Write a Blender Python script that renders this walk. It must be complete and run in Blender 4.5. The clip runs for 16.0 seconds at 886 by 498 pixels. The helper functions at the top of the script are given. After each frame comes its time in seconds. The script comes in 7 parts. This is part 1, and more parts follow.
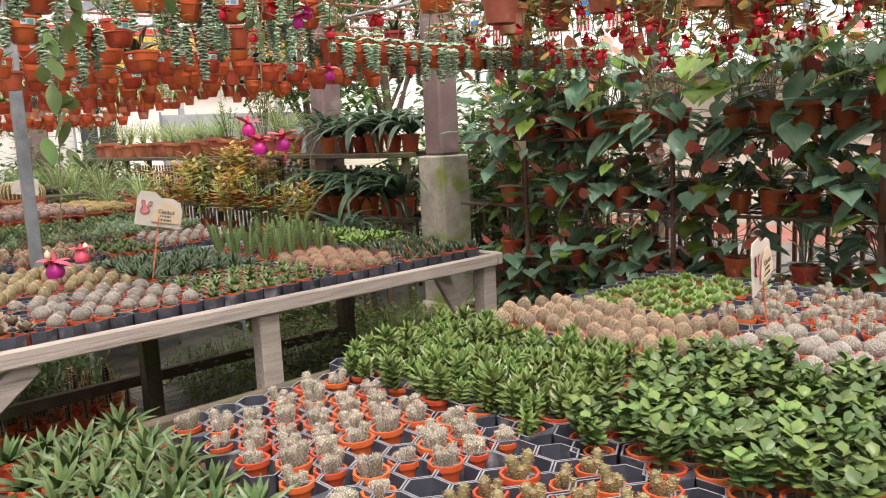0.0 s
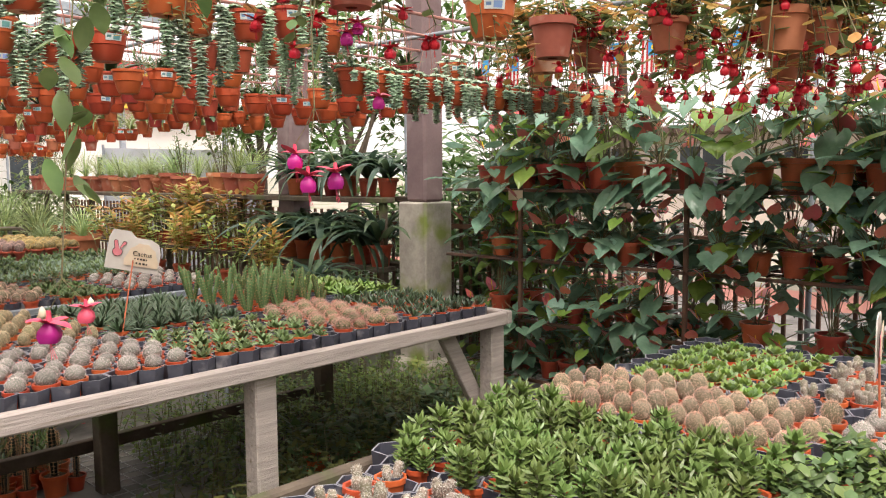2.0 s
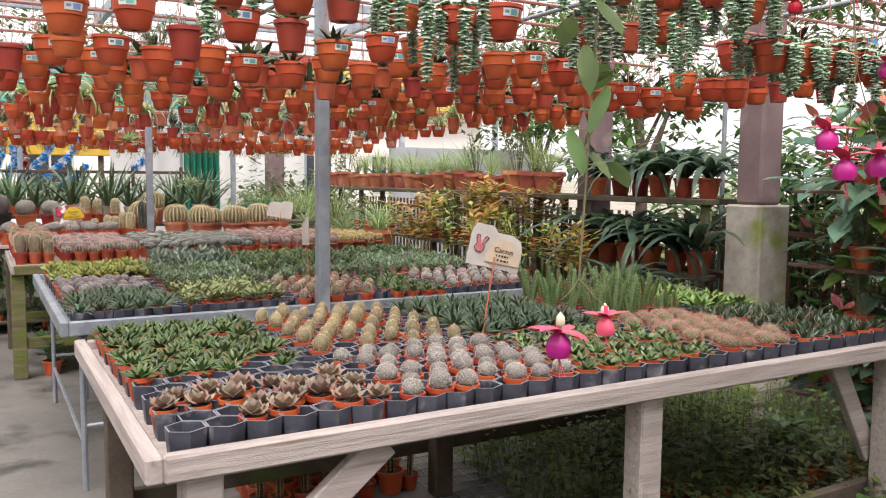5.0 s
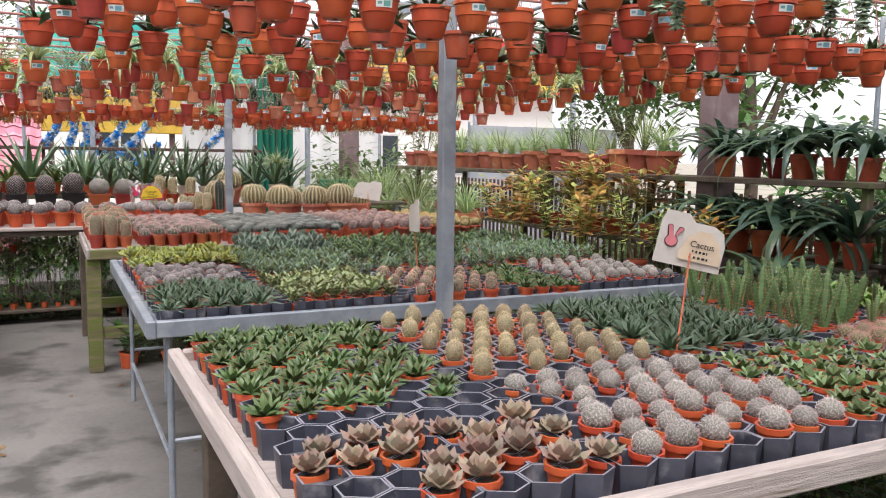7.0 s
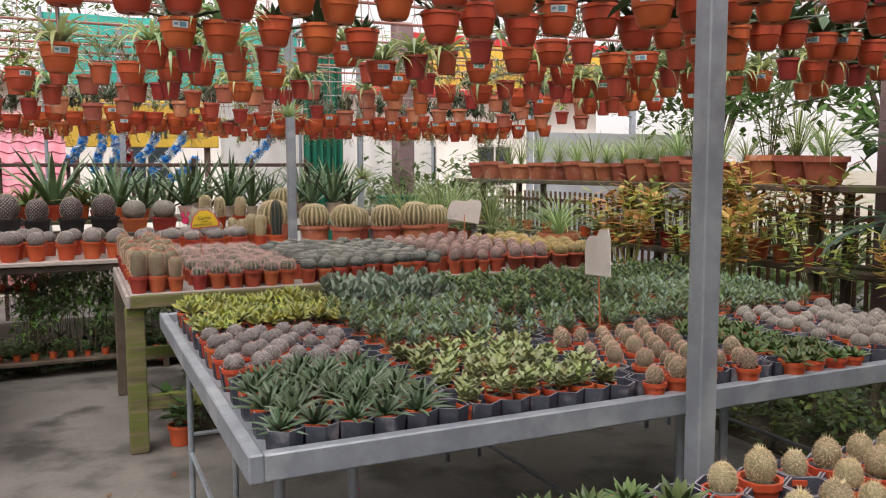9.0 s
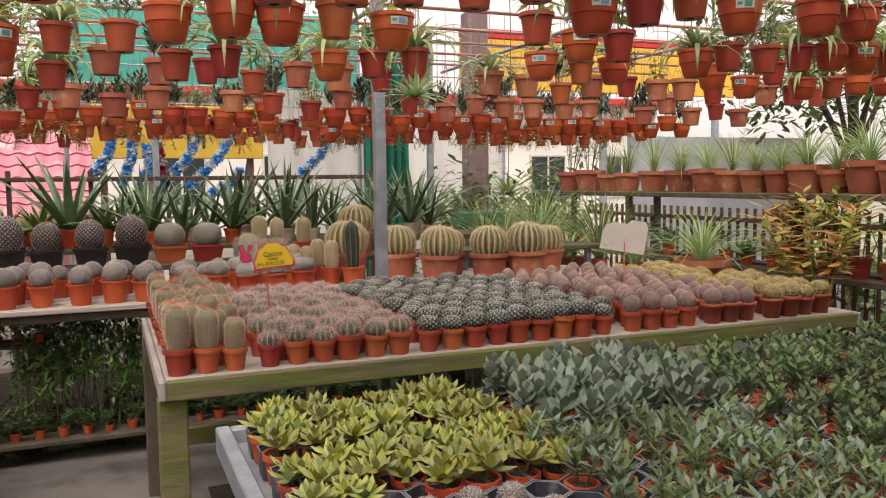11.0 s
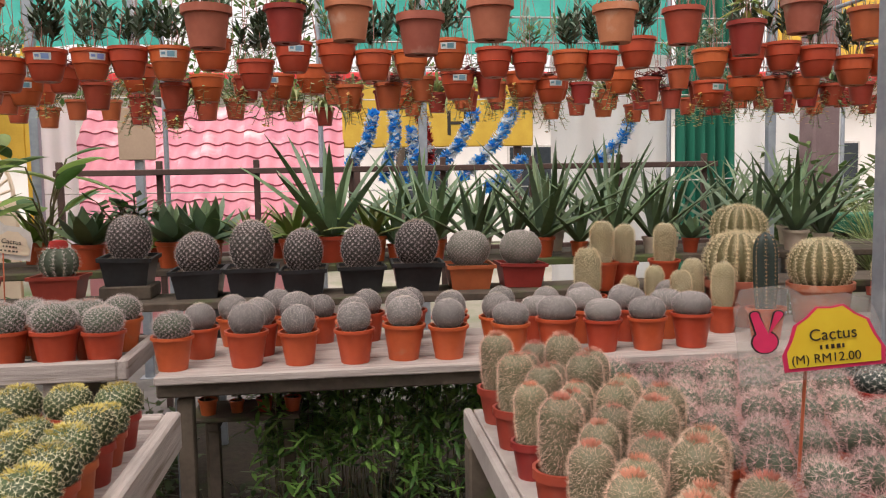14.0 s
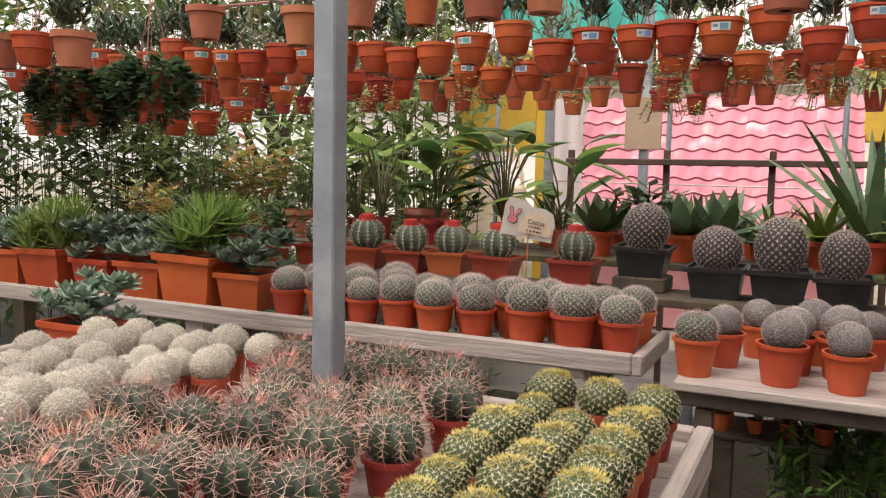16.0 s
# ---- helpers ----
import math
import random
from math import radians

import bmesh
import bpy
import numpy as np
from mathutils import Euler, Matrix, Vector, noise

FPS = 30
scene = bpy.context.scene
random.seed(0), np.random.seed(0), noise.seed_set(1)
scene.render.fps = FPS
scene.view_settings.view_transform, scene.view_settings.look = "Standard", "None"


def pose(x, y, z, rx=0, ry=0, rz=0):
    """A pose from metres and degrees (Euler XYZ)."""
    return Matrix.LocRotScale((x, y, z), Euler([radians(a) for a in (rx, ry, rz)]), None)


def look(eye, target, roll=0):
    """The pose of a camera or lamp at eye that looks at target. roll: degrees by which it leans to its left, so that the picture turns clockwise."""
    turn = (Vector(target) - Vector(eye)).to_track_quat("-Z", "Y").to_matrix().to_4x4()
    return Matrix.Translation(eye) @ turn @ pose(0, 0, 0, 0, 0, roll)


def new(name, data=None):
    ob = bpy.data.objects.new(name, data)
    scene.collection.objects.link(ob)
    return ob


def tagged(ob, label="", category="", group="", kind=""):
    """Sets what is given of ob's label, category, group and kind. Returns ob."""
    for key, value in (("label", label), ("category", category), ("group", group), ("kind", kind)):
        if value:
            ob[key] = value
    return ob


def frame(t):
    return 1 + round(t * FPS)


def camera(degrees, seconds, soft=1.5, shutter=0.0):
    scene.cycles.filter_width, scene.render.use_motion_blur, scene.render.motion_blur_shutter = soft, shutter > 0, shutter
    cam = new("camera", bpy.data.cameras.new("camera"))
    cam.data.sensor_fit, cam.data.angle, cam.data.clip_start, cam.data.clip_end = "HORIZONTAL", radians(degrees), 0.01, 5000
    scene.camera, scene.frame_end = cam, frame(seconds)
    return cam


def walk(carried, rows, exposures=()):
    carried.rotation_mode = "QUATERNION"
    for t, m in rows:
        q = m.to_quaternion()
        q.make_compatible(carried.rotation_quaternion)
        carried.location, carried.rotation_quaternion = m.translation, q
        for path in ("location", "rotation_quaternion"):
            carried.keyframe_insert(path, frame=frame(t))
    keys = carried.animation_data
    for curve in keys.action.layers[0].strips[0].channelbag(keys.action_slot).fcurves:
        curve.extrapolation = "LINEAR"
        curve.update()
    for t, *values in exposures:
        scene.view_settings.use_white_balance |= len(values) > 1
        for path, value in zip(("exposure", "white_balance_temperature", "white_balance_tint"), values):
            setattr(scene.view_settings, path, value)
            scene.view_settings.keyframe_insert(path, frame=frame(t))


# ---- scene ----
cam = camera(57.3, 16.0, 1.1)
METRES, EYE, TILT, LEAN, TURN = 7.2, 1.48, 0.0, 0.0, -42.1
ROWS = [
    (0.0, 0.0, 0.0, 0.0, -0.42, -8.49, 2.84),
    (0.5, -0.0036, 0.0172, -0.0012, -2.23, -7.63, 2.48),
    (1.0, -0.0092, 0.0337, -0.0024, -1.85, -7.26, 1.53),
    (1.5, -0.0316, 0.0463, -0.0002, -3.44, -5.62, 1.12),
    (2.0, -0.0466, 0.0562, -0.0011, -4.89, -5.27, 0.4),
    (2.5, -0.0581, 0.0734, -0.0001, -3.4, -5.0, 0.28),
    (3.0, -0.0683, 0.09, 0.0003, 0.14, -4.59, 0.18),
    (3.5, -0.0843, 0.0978, -0.0007, 2.27, -4.38, 0.2),
    (4.0, -0.0958, 0.1002, -0.0033, 5.46, -4.39, 0.06),
    (4.5, -0.1034, 0.1009, -0.005, 9.05, -4.61, -0.42),
    (5.0, -0.1169, 0.1008, -0.0064, 12.25, -5.06, -0.51),
    (7.5, -0.2107, 0.2024, -0.0105, 16.41, -6.47, -0.65),
    (8.0, -0.2377, 0.2398, -0.0084, 16.52, -6.31, -0.3),
    (8.5, -0.2748, 0.2747, -0.0096, 16.69, -5.99, -0.14),
    (9.0, -0.3127, 0.3115, -0.0098, 17.56, -5.61, 0.17),
    (9.5, -0.3454, 0.3543, -0.0096, 19.8, -5.1, 0.2),
    (12.0, -0.5178, 0.5582, -0.0107, 19.44, -4.69, 0.89),
    (12.5, -0.5531, 0.5913, -0.0125, 19.95, -4.71, 0.26),
    (13.0, -0.5841, 0.6216, -0.012, 23.41, -5.41, 0.74),
    (13.5, -0.6114, 0.6459, -0.0108, 30.27, -5.02, 1.01),
    (14.0, -0.6424, 0.6597, -0.0121, 35.03, -4.96, 0.99),
    (14.5, -0.667, 0.6706, -0.0123, 44.04, -4.93, 0.75),
    (15.0, -0.6785, 0.6751, -0.0119, 50.5, -4.85, -0.37),
    (15.5, -0.6855, 0.6703, -0.0136, 59.35, -5.07, -0.79),
    (16.0, -0.6871, 0.6623, -0.0156, 67.56, -5.33, -1.21),
]
walk(cam, [(t, pose(0, 0, EYE, TILT, LEAN, TURN) @ pose(METRES * x, METRES * y, METRES * z, 90 + pitch, roll, yaw)) for t, x, y, z, yaw, pitch, roll in ROWS],
     exposures=[(0.0, 1.10, 6500, 14), (2.5, 1.19, 6450, 15), (5.0, 1.10, 6100, 16), (7.5, 1.0, 5850, 16), (8.5, 0.74, 6050, 16), (9.5, 0.70, 6400, 16), (12.0, 0.66, 6650, 17), (13.0, 0.74, 6400, 17), (13.6, 0.68, 6350, 17), (15.0, 0.80, 6400, 17), (16.0, 0.79, 6500, 16)])

# ---- light ----
world = bpy.data.worlds.new("world")
scene.world = world
world.use_nodes = True
wn, wl = world.node_tree.nodes, world.node_tree.links
sky = wn.new("ShaderNodeTexSky")
sky.sky_type, sky.sun_disc = "NISHITA", False
sky.sun_elevation, sky.sun_rotation = radians(60), radians(216)
sky.dust_density, sky.air_density, sky.ozone_density = 4.0, 1.0, 1.0
soften = wn.new("ShaderNodeHueSaturation")
soften.inputs["Saturation"].default_value = 0.22
wl.new(sky.outputs[0], soften.inputs["Color"])
cloud = wn.new("ShaderNodeMix")
cloud.data_type = "RGBA"
cloud.inputs[0].default_value = 0.6
cloud.inputs[7].default_value = (8.6, 8.0, 7.3, 1)
wl.new(soften.outputs[0], cloud.inputs[6])
wl.new(cloud.outputs[2], wn["Background"].inputs["Color"])
wn["Background"].inputs["Strength"].default_value = 0.105
sun = new("sun", bpy.data.lights.new("sun", "SUN"))
sun.data.energy, sun.data.angle, sun.data.color = 3.2, radians(35), (1.0, 0.90, 0.79)
sun.matrix_world = look((-2.5, -1.5, 12.0), (1.5, 4.0, 0.0))


# ---- materials ----
def material(name, a, b=None, rough=0.6, scale=8.0, bump=0.0, metal=0.0, vary=0.0, fine=60.0, stain=None, stain_scale=2.0,
             stain_at=0.55, spec=0.5, stretch=(1, 1, 1), sheer=0.0, tip=None):
    """Two colours mixed by noise at two scales, stains of a third, relief, and a change of value from object to object."""
    m = bpy.data.materials.new(name)
    m.use_nodes = True
    n, l = m.node_tree.nodes, m.node_tree.links
    p = n["Principled BSDF"]
    b = b or tuple(c * 0.75 for c in a)
    co = n.new("ShaderNodeTexCoord")
    mp = n.new("ShaderNodeMapping")
    mp.inputs["Scale"].default_value = stretch
    l.new(co.outputs["Object"], mp.inputs["Vector"])
    info = n.new("ShaderNodeObjectInfo")
    shift = n.new("ShaderNodeVectorMath")
    shift.operation = "MULTIPLY_ADD"
    shift.inputs[1].default_value = (37.0, 17.0, 53.0)
    l.new(info.outputs["Random"], shift.inputs[0])
    l.new(mp.outputs[0], shift.inputs[2])
    n1, n2 = n.new("ShaderNodeTexNoise"), n.new("ShaderNodeTexNoise")
    for t, s in ((n1, scale), (n2, fine)):
        t.inputs["Scale"].default_value = s
        t.inputs["Detail"].default_value = 3.0
        l.new(shift.outputs[0], t.inputs["Vector"])
    add = n.new("ShaderNodeMath")
    add.operation = "MULTIPLY_ADD"
    add.inputs[1].default_value = 0.35
    l.new(n2.outputs["Fac"], add.inputs[0])
    l.new(n1.outputs["Fac"], add.inputs[2])
    ramp = n.new("ShaderNodeMapRange")
    ramp.inputs["From Min"].default_value, ramp.inputs["From Max"].default_value = 0.5, 0.85
    l.new(add.outputs[0], ramp.inputs["Value"])
    mix = n.new("ShaderNodeMix")
    mix.data_type = "RGBA"
    mix.inputs[6].default_value, mix.inputs[7].default_value = (*a, 1), (*b, 1)
    l.new(ramp.outputs[0], mix.inputs[0])
    out = mix.outputs[2]
    if stain:
        n3 = n.new("ShaderNodeTexNoise")
        n3.inputs["Scale"].default_value, n3.inputs["Detail"].default_value = stain_scale, 6.0
        l.new(shift.outputs[0], n3.inputs["Vector"])
        r3 = n.new("ShaderNodeMapRange")
        r3.inputs["From Min"].default_value, r3.inputs["From Max"].default_value = stain_at, stain_at + 0.15
        l.new(n3.outputs["Fac"], r3.inputs["Value"])
        mx = n.new("ShaderNodeMix")
        mx.data_type = "RGBA"
        mx.inputs[7].default_value = (*stain, 1)
        l.new(out, mx.inputs[6])
        l.new(r3.outputs[0], mx.inputs[0])
        out = mx.outputs[2]
    if vary:
        hs = n.new("ShaderNodeHueSaturation")
        for key, amount, mid in (("Value", vary, 1.0), ("Hue", vary * 0.06, 0.5)):
            mr = n.new("ShaderNodeMapRange")
            mr.inputs["To Min"].default_value, mr.inputs["To Max"].default_value = mid - amount, mid + amount
            l.new(info.outputs["Random"], mr.inputs["Value"])
            l.new(mr.outputs[0], hs.inputs[key])
        l.new(out, hs.inputs["Color"])
        out = hs.outputs[0]
    l.new(out, p.inputs["Base Color"])
    p.inputs["Roughness"].default_value, p.inputs["Metallic"].default_value = rough, metal
    p.inputs["Specular IOR Level"].default_value = spec
    if bump:
        bp = n.new("ShaderNodeBump")
        bp.inputs["Strength"].default_value, bp.inputs["Distance"].default_value = bump, 0.01
        l.new(add.outputs[0], bp.inputs["Height"])
        l.new(bp.outputs[0], p.inputs["Normal"])
    if sheer:
        tr, mxs = n.new("ShaderNodeBsdfTranslucent"), n.new("ShaderNodeMixShader")
        l.new(out, tr.inputs["Color"])
        mxs.inputs[0].default_value = sheer
        l.new(p.outputs[0], mxs.inputs[1])
        l.new(tr.outputs[0], mxs.inputs[2])
        l.new(mxs.outputs[0], n["Material Output"].inputs["Surface"])
    return m


def leafy(name, a, b, rough=0.38, **k):
    k.setdefault("vary", 0.22)
    return material(name, a, b, rough=rough, sheer=0.32, scale=k.pop("scale", 14.0), **k)


POT = material("orange_plastic", (0.56, 0.105, 0.036), (0.47, 0.080, 0.028), rough=0.40, vary=0.14, stain=(0.40, 0.15, 0.08), stain_at=0.68, stain_scale=14)
POTRED = material("red_plastic", (0.42, 0.078, 0.038), (0.33, 0.056, 0.029), rough=0.45, vary=0.25, stain=(0.30, 0.13, 0.08), stain_at=0.66, stain_scale=9)
CLAY = material("terracotta", (0.46, 0.15, 0.085), (0.37, 0.11, 0.06), rough=0.75, vary=0.2, stain=(0.50, 0.29, 0.22), stain_at=0.58, stain_scale=11, bump=0.15)
PALEPOT = material("pale_pot", (0.62, 0.52, 0.42), (0.50, 0.41, 0.33), rough=0.7, vary=0.1)
BLACKPOT = material("black_plastic", (0.018, 0.018, 0.020), (0.035, 0.035, 0.04), rough=0.4)
# The pale stain colour here stands in for highlights on the cell edges.
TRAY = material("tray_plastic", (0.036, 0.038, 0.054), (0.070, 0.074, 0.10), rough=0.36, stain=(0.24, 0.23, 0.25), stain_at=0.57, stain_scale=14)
SOIL = material("soil", (0.045, 0.028, 0.018), (0.10, 0.065, 0.045), rough=0.95, scale=60, fine=250, bump=0.6)
WOOD = material("weathered_wood", (0.50, 0.43, 0.405), (0.37, 0.315, 0.295), rough=0.8, scale=7, stretch=(0.5, 9, 9), fine=60, bump=0.45, stain=(0.20, 0.155, 0.115), stain_at=0.60, stain_scale=5)
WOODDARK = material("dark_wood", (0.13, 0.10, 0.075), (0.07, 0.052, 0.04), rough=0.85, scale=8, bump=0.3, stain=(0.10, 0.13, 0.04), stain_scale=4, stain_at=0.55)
MOSSWOOD = material("mossy_wood", (0.20, 0.165, 0.085), (0.105, 0.09, 0.05), rough=0.85, scale=7, stretch=(0.6, 7, 7), bump=0.45, stain=(0.125, 0.15, 0.03), stain_at=0.43, stain_scale=5)
STEEL = material("galvanised_steel", (0.34, 0.37, 0.42), (0.26, 0.285, 0.33), rough=0.5, metal=0.35, scale=12, stain=(0.45, 0.47, 0.50), stain_at=0.55, stain_scale=5)
DARKSTEEL = material("rusty_bar", (0.09, 0.06, 0.05), (0.16, 0.07, 0.04), rough=0.7, metal=0.2)
REDBAR = material("painted_pipe", (0.40, 0.18, 0.15), (0.30, 0.13, 0.11), rough=0.6)
WIRE = material("grey_wire", (0.42, 0.42, 0.42), rough=0.5, metal=0.4)
CONCRETE = material("concrete_floor", (0.195, 0.18, 0.168), (0.13, 0.12, 0.113), rough=0.6, scale=2.2, fine=40, bump=0.12, stain=(0.065, 0.06, 0.055), stain_at=0.50, stain_scale=3.2)
PLINTH = material("mossy_concrete", (0.44, 0.40, 0.35), (0.30, 0.27, 0.24), rough=0.9, scale=9, bump=0.3, stain=(0.20, 0.24, 0.06), stain_at=0.5, stain_scale=3.5)
COLUMN = material("purple_brown_paint", (0.21, 0.145, 0.15), (0.155, 0.10, 0.105), rough=0.7, scale=4, stain=(0.30, 0.24, 0.24), stain_at=0.58, stain_scale=3)
CARD = material("laminated_card", (0.74, 0.70, 0.66), (0.66, 0.60, 0.56), rough=0.25, stain=(0.45, 0.42, 0.42), stain_at=0.6, stain_scale=12)
PINK = material("pink_print", (0.80, 0.28, 0.32), (0.72, 0.22, 0.26), rough=0.3)
CREAM = material("cream_print", (0.80, 0.66, 0.50), (0.74, 0.58, 0.44), rough=0.3)
YELLOWCARD = material("yellow_print", (0.80, 0.58, 0.04), (0.75, 0.50, 0.03), rough=0.3)
HOTPINK = material("hot_pink_print", (0.75, 0.04, 0.14), rough=0.3)
INK = material("black_ink", (0.03, 0.025, 0.02), rough=0.5)
REDPRINT = material("red_print", (0.60, 0.03, 0.03), rough=0.5)
STICK = material("orange_stick", (0.75, 0.20, 0.10), rough=0.4)
LABEL = material("white_sticker", (0.72, 0.76, 0.76), rough=0.4)
TEAL = material("teal_print", (0.16, 0.42, 0.36), (0.20, 0.30, 0.55), rough=0.4, scale=3, vary=0.3)


# ---- mesh tools ----
class Geo:
    """Gathers vertices and faces of one mesh."""

    def __init__(self):
        self.v, self.f, self.m = [], [], []

    def add(self, verts, faces, mat=0):
        k = len(self.v)
        self.v.extend(verts)
        self.f.extend([tuple(i + k for i in f) for f in faces])
        self.m.extend([mat] * len(faces))

    def lathe(self, prof, n, mat=0, c=(0, 0, 0), wave=None, tilt=None):
        """Turns a profile of (radius, height) round z; wave(angle, height index, of) scales the radius."""
        vs, fs, rings = [], [], []
        for j, (r, z) in enumerate(prof):
            if r <= 1e-6:
                rings.append([len(vs)])
                vs.append((0, 0, z))
            else:
                rings.append(list(range(len(vs), len(vs) + n)))
                for i in range(n):
                    a = 2 * math.pi * i / n
                    q = r * (wave(a, j, len(prof)) if wave else 1)
                    vs.append((q * math.cos(a), q * math.sin(a), z))
        for A, B in zip(rings, rings[1:]):
            for i in range(n):
                k = (i + 1) % n
                if len(A) == 1 and len(B) > 1:
                    fs.append((A[0], B[k], B[i]))
                elif len(B) == 1 and len(A) > 1:
                    fs.append((A[i], A[k], B[0]))
                elif len(A) > 1:
                    fs.append((A[i], A[k], B[k], B[i]))
        if tilt:
            vs = [tuple(tilt @ Vector(q)) for q in vs]
        self.add([(x + c[0], y + c[1], z + c[2]) for x, y, z in vs], fs, mat)

    def box(self, p, q, mat=0, b=0.004, turn=None):
        """A box from corner p to corner q with chamfered edges."""
        c = [(a + d) / 2 for a, d in zip(p, q)]
        h = [abs(d - a) / 2 for a, d in zip(p, q)]
        b = min(b, *(x * 0.45 for x in h))
        vs, key = [], {}
        for sx in (-1, 1):
            for sy in (-1, 1):
                for sz in (-1, 1):
                    for ax in range(3):
                        key[sx, sy, sz, ax] = len(vs)
                        vs.append(tuple(s * (h[i] - (0 if i == ax else b)) for i, s in enumerate((sx, sy, sz))))
        fs = []
        for ax in range(3):
            u, w = (ax + 1) % 3, (ax + 2) % 3
            for s in (-1, 1):
                quad = []
                for a, d in ((-1, -1), (1, -1), (1, 1), (-1, 1)):
                    t = [0, 0, 0]
                    t[ax], t[u], t[w] = s, a, d
                    quad.append(key[(*t, ax)])
                fs.append(tuple(quad if s > 0 else quad[::-1]))
            for a in (-1, 1):
                for d in (-1, 1):
                    lo, hi = [0, 0, 0], [0, 0, 0]
                    lo[ax], hi[ax], lo[u], hi[u], lo[w], hi[w] = -1, 1, a, a, d, d
                    e = (key[(*lo, u)], key[(*hi, u)], key[(*hi, w)], key[(*lo, w)])
                    fs.append(e if a * d < 0 else e[::-1])
        for sx in (-1, 1):
            for sy in (-1, 1):
                for sz in (-1, 1):
                    t = tuple(key[sx, sy, sz, a] for a in range(3))
                    fs.append(t if sx * sy * sz > 0 else t[::-1])
        if turn:
            vs = [tuple(turn @ Vector(x)) for x in vs]
        self.add([tuple(x + y for x, y in zip(v, c)) for v in vs], fs, mat)

    def beam(self, p, q, w, h, mat=0, b=0.004):
        """A squared timber from p to q, w wide and h high."""
        p, q = Vector(p), Vector(q)
        d = q - p
        r = d.to_track_quat("X", "Z").to_matrix()
        m = (p + q) / 2
        g = Geo()
        g.box((-d.length / 2, -w / 2, -h / 2), (d.length / 2, w / 2, h / 2), 0, b)
        self.add([tuple(r @ Vector(x) + m) for x in g.v], g.f, mat)

    def tube(self, pts, r, n=6, mat=0, taper=1.0):
        pts = [Vector(p) for p in pts]
        vs, fs = [], []
        for i, p in enumerate(pts):
            d = (pts[min(i + 1, len(pts) - 1)] - pts[max(i - 1, 0)]).normalized()
            s = d.orthogonal().normalized() if i == 0 else (s - d * s.dot(d)).normalized()
            t = d.cross(s)
            k = r * (1 + (taper - 1) * i / max(1, len(pts) - 1))
            for j in range(n):
                a = 2 * math.pi * j / n
                vs.append(tuple(p + s * k * math.cos(a) + t * k * math.sin(a)))
        for i in range(len(pts) - 1):
            for j in range(n):
                k = (j + 1) % n
                fs.append((i * n + j, i * n + k, i * n + n + k, i * n + n + j))
        fs.append(tuple(range(n))[::-1])
        fs.append(tuple(range(len(vs) - n, len(vs))))
        self.add(vs, fs, mat)

    def leaf(self, base, yaw, rise, length, width, bend=0.0, fold=0.25, thick=0.0, seg=4, mat=0, wide=0.35, base_w=0.25, twist=0.0):
        """A leaf that leaves base at the angles yaw and rise and bends by bend (radians) on its way."""
        pos = Vector(base)
        side = Vector((-math.sin(yaw), math.cos(yaw), 0))
        vs, fs, k = [], [], (4 if thick else 3)
        for i in range(seg + 1):
            s = i / seg
            e = rise + bend * s
            d = Vector((math.cos(yaw) * math.cos(e), math.sin(yaw) * math.cos(e), math.sin(e)))
            up = side.cross(d) * -1 if False else d.cross(side) * -1
            sd = side * math.cos(twist * s) + up * math.sin(twist * s)
            w = width / 2 * ((base_w + (1 - base_w) * math.sin(min(1, s / wide) * math.pi / 2)) if s < wide else math.cos((s - wide) / (1 - wide) * math.pi / 2) ** 0.8)
            if i == seg:
                vs.append(tuple(pos))
            else:
                vs.append(tuple(pos - sd * w + up * w * fold))
                vs.append(tuple(pos + up * (thick * 0.3)))
                vs.append(tuple(pos + sd * w + up * w * fold))
                if thick:
                    vs.append(tuple(pos - up * thick * (1 - s * 0.7)))
            pos = pos + d * (length / seg)
        for i in range(seg - 1):
            a, b = i * k, i * k + k
            for j in range(k if thick else 2):
                j2 = (j + 1) % k
                fs.append((a + j, a + j2, b + j2, b + j))
        a, t = (seg - 1) * k, len(vs) - 1
        for j in range(k if thick else 2):
            fs.append((a + j, a + (j + 1) % k, t))
        self.add(vs, fs, mat)

    def spine(self, p, d, l, w, mat=1, face=None):
        p, d = Vector(p), Vector(d).normalized()
        s = d.cross(face) if face else d.orthogonal()
        s = (s if s.length > 0.05 else d.orthogonal()).normalized() * w
        self.add([tuple(p - s), tuple(p + s), tuple(p + d * l)], [(0, 1, 2)], mat)

    def mesh(self, name, mats, smooth=True):
        me = bpy.data.meshes.new(name)
        me.from_pydata(self.v, [], self.f)
        for m in mats:
            me.materials.append(m)
        me.polygons.foreach_set("material_index", self.m)
        if smooth:
            me.polygons.foreach_set("use_smooth", [True] * len(self.f))
        if smooth:
            me.set_sharp_from_angle(angle=radians(48))
        me.update()
        return me


rnd = random.Random(7)


def U(a, b):
    return rnd.uniform(a, b)


def thing(name, m, label, category, group=""):
    e = new(name)
    e.empty_display_size = 0.05
    e.matrix_world = m
    return tagged(e, label, category, group)


def part(name, geo, mats, parent, label="", smooth=False, m=None):
    ob = new(name, geo if isinstance(geo, bpy.types.Mesh) else geo.mesh(name, mats, smooth))
    ob.parent = parent
    if m:
        ob.matrix_basis = m
    return tagged(ob, label)


def structure(name, geo, mats, label, category="", smooth=False):
    return tagged(new(name, geo.mesh(name, mats, smooth)), label, category or "structure", kind="structure")


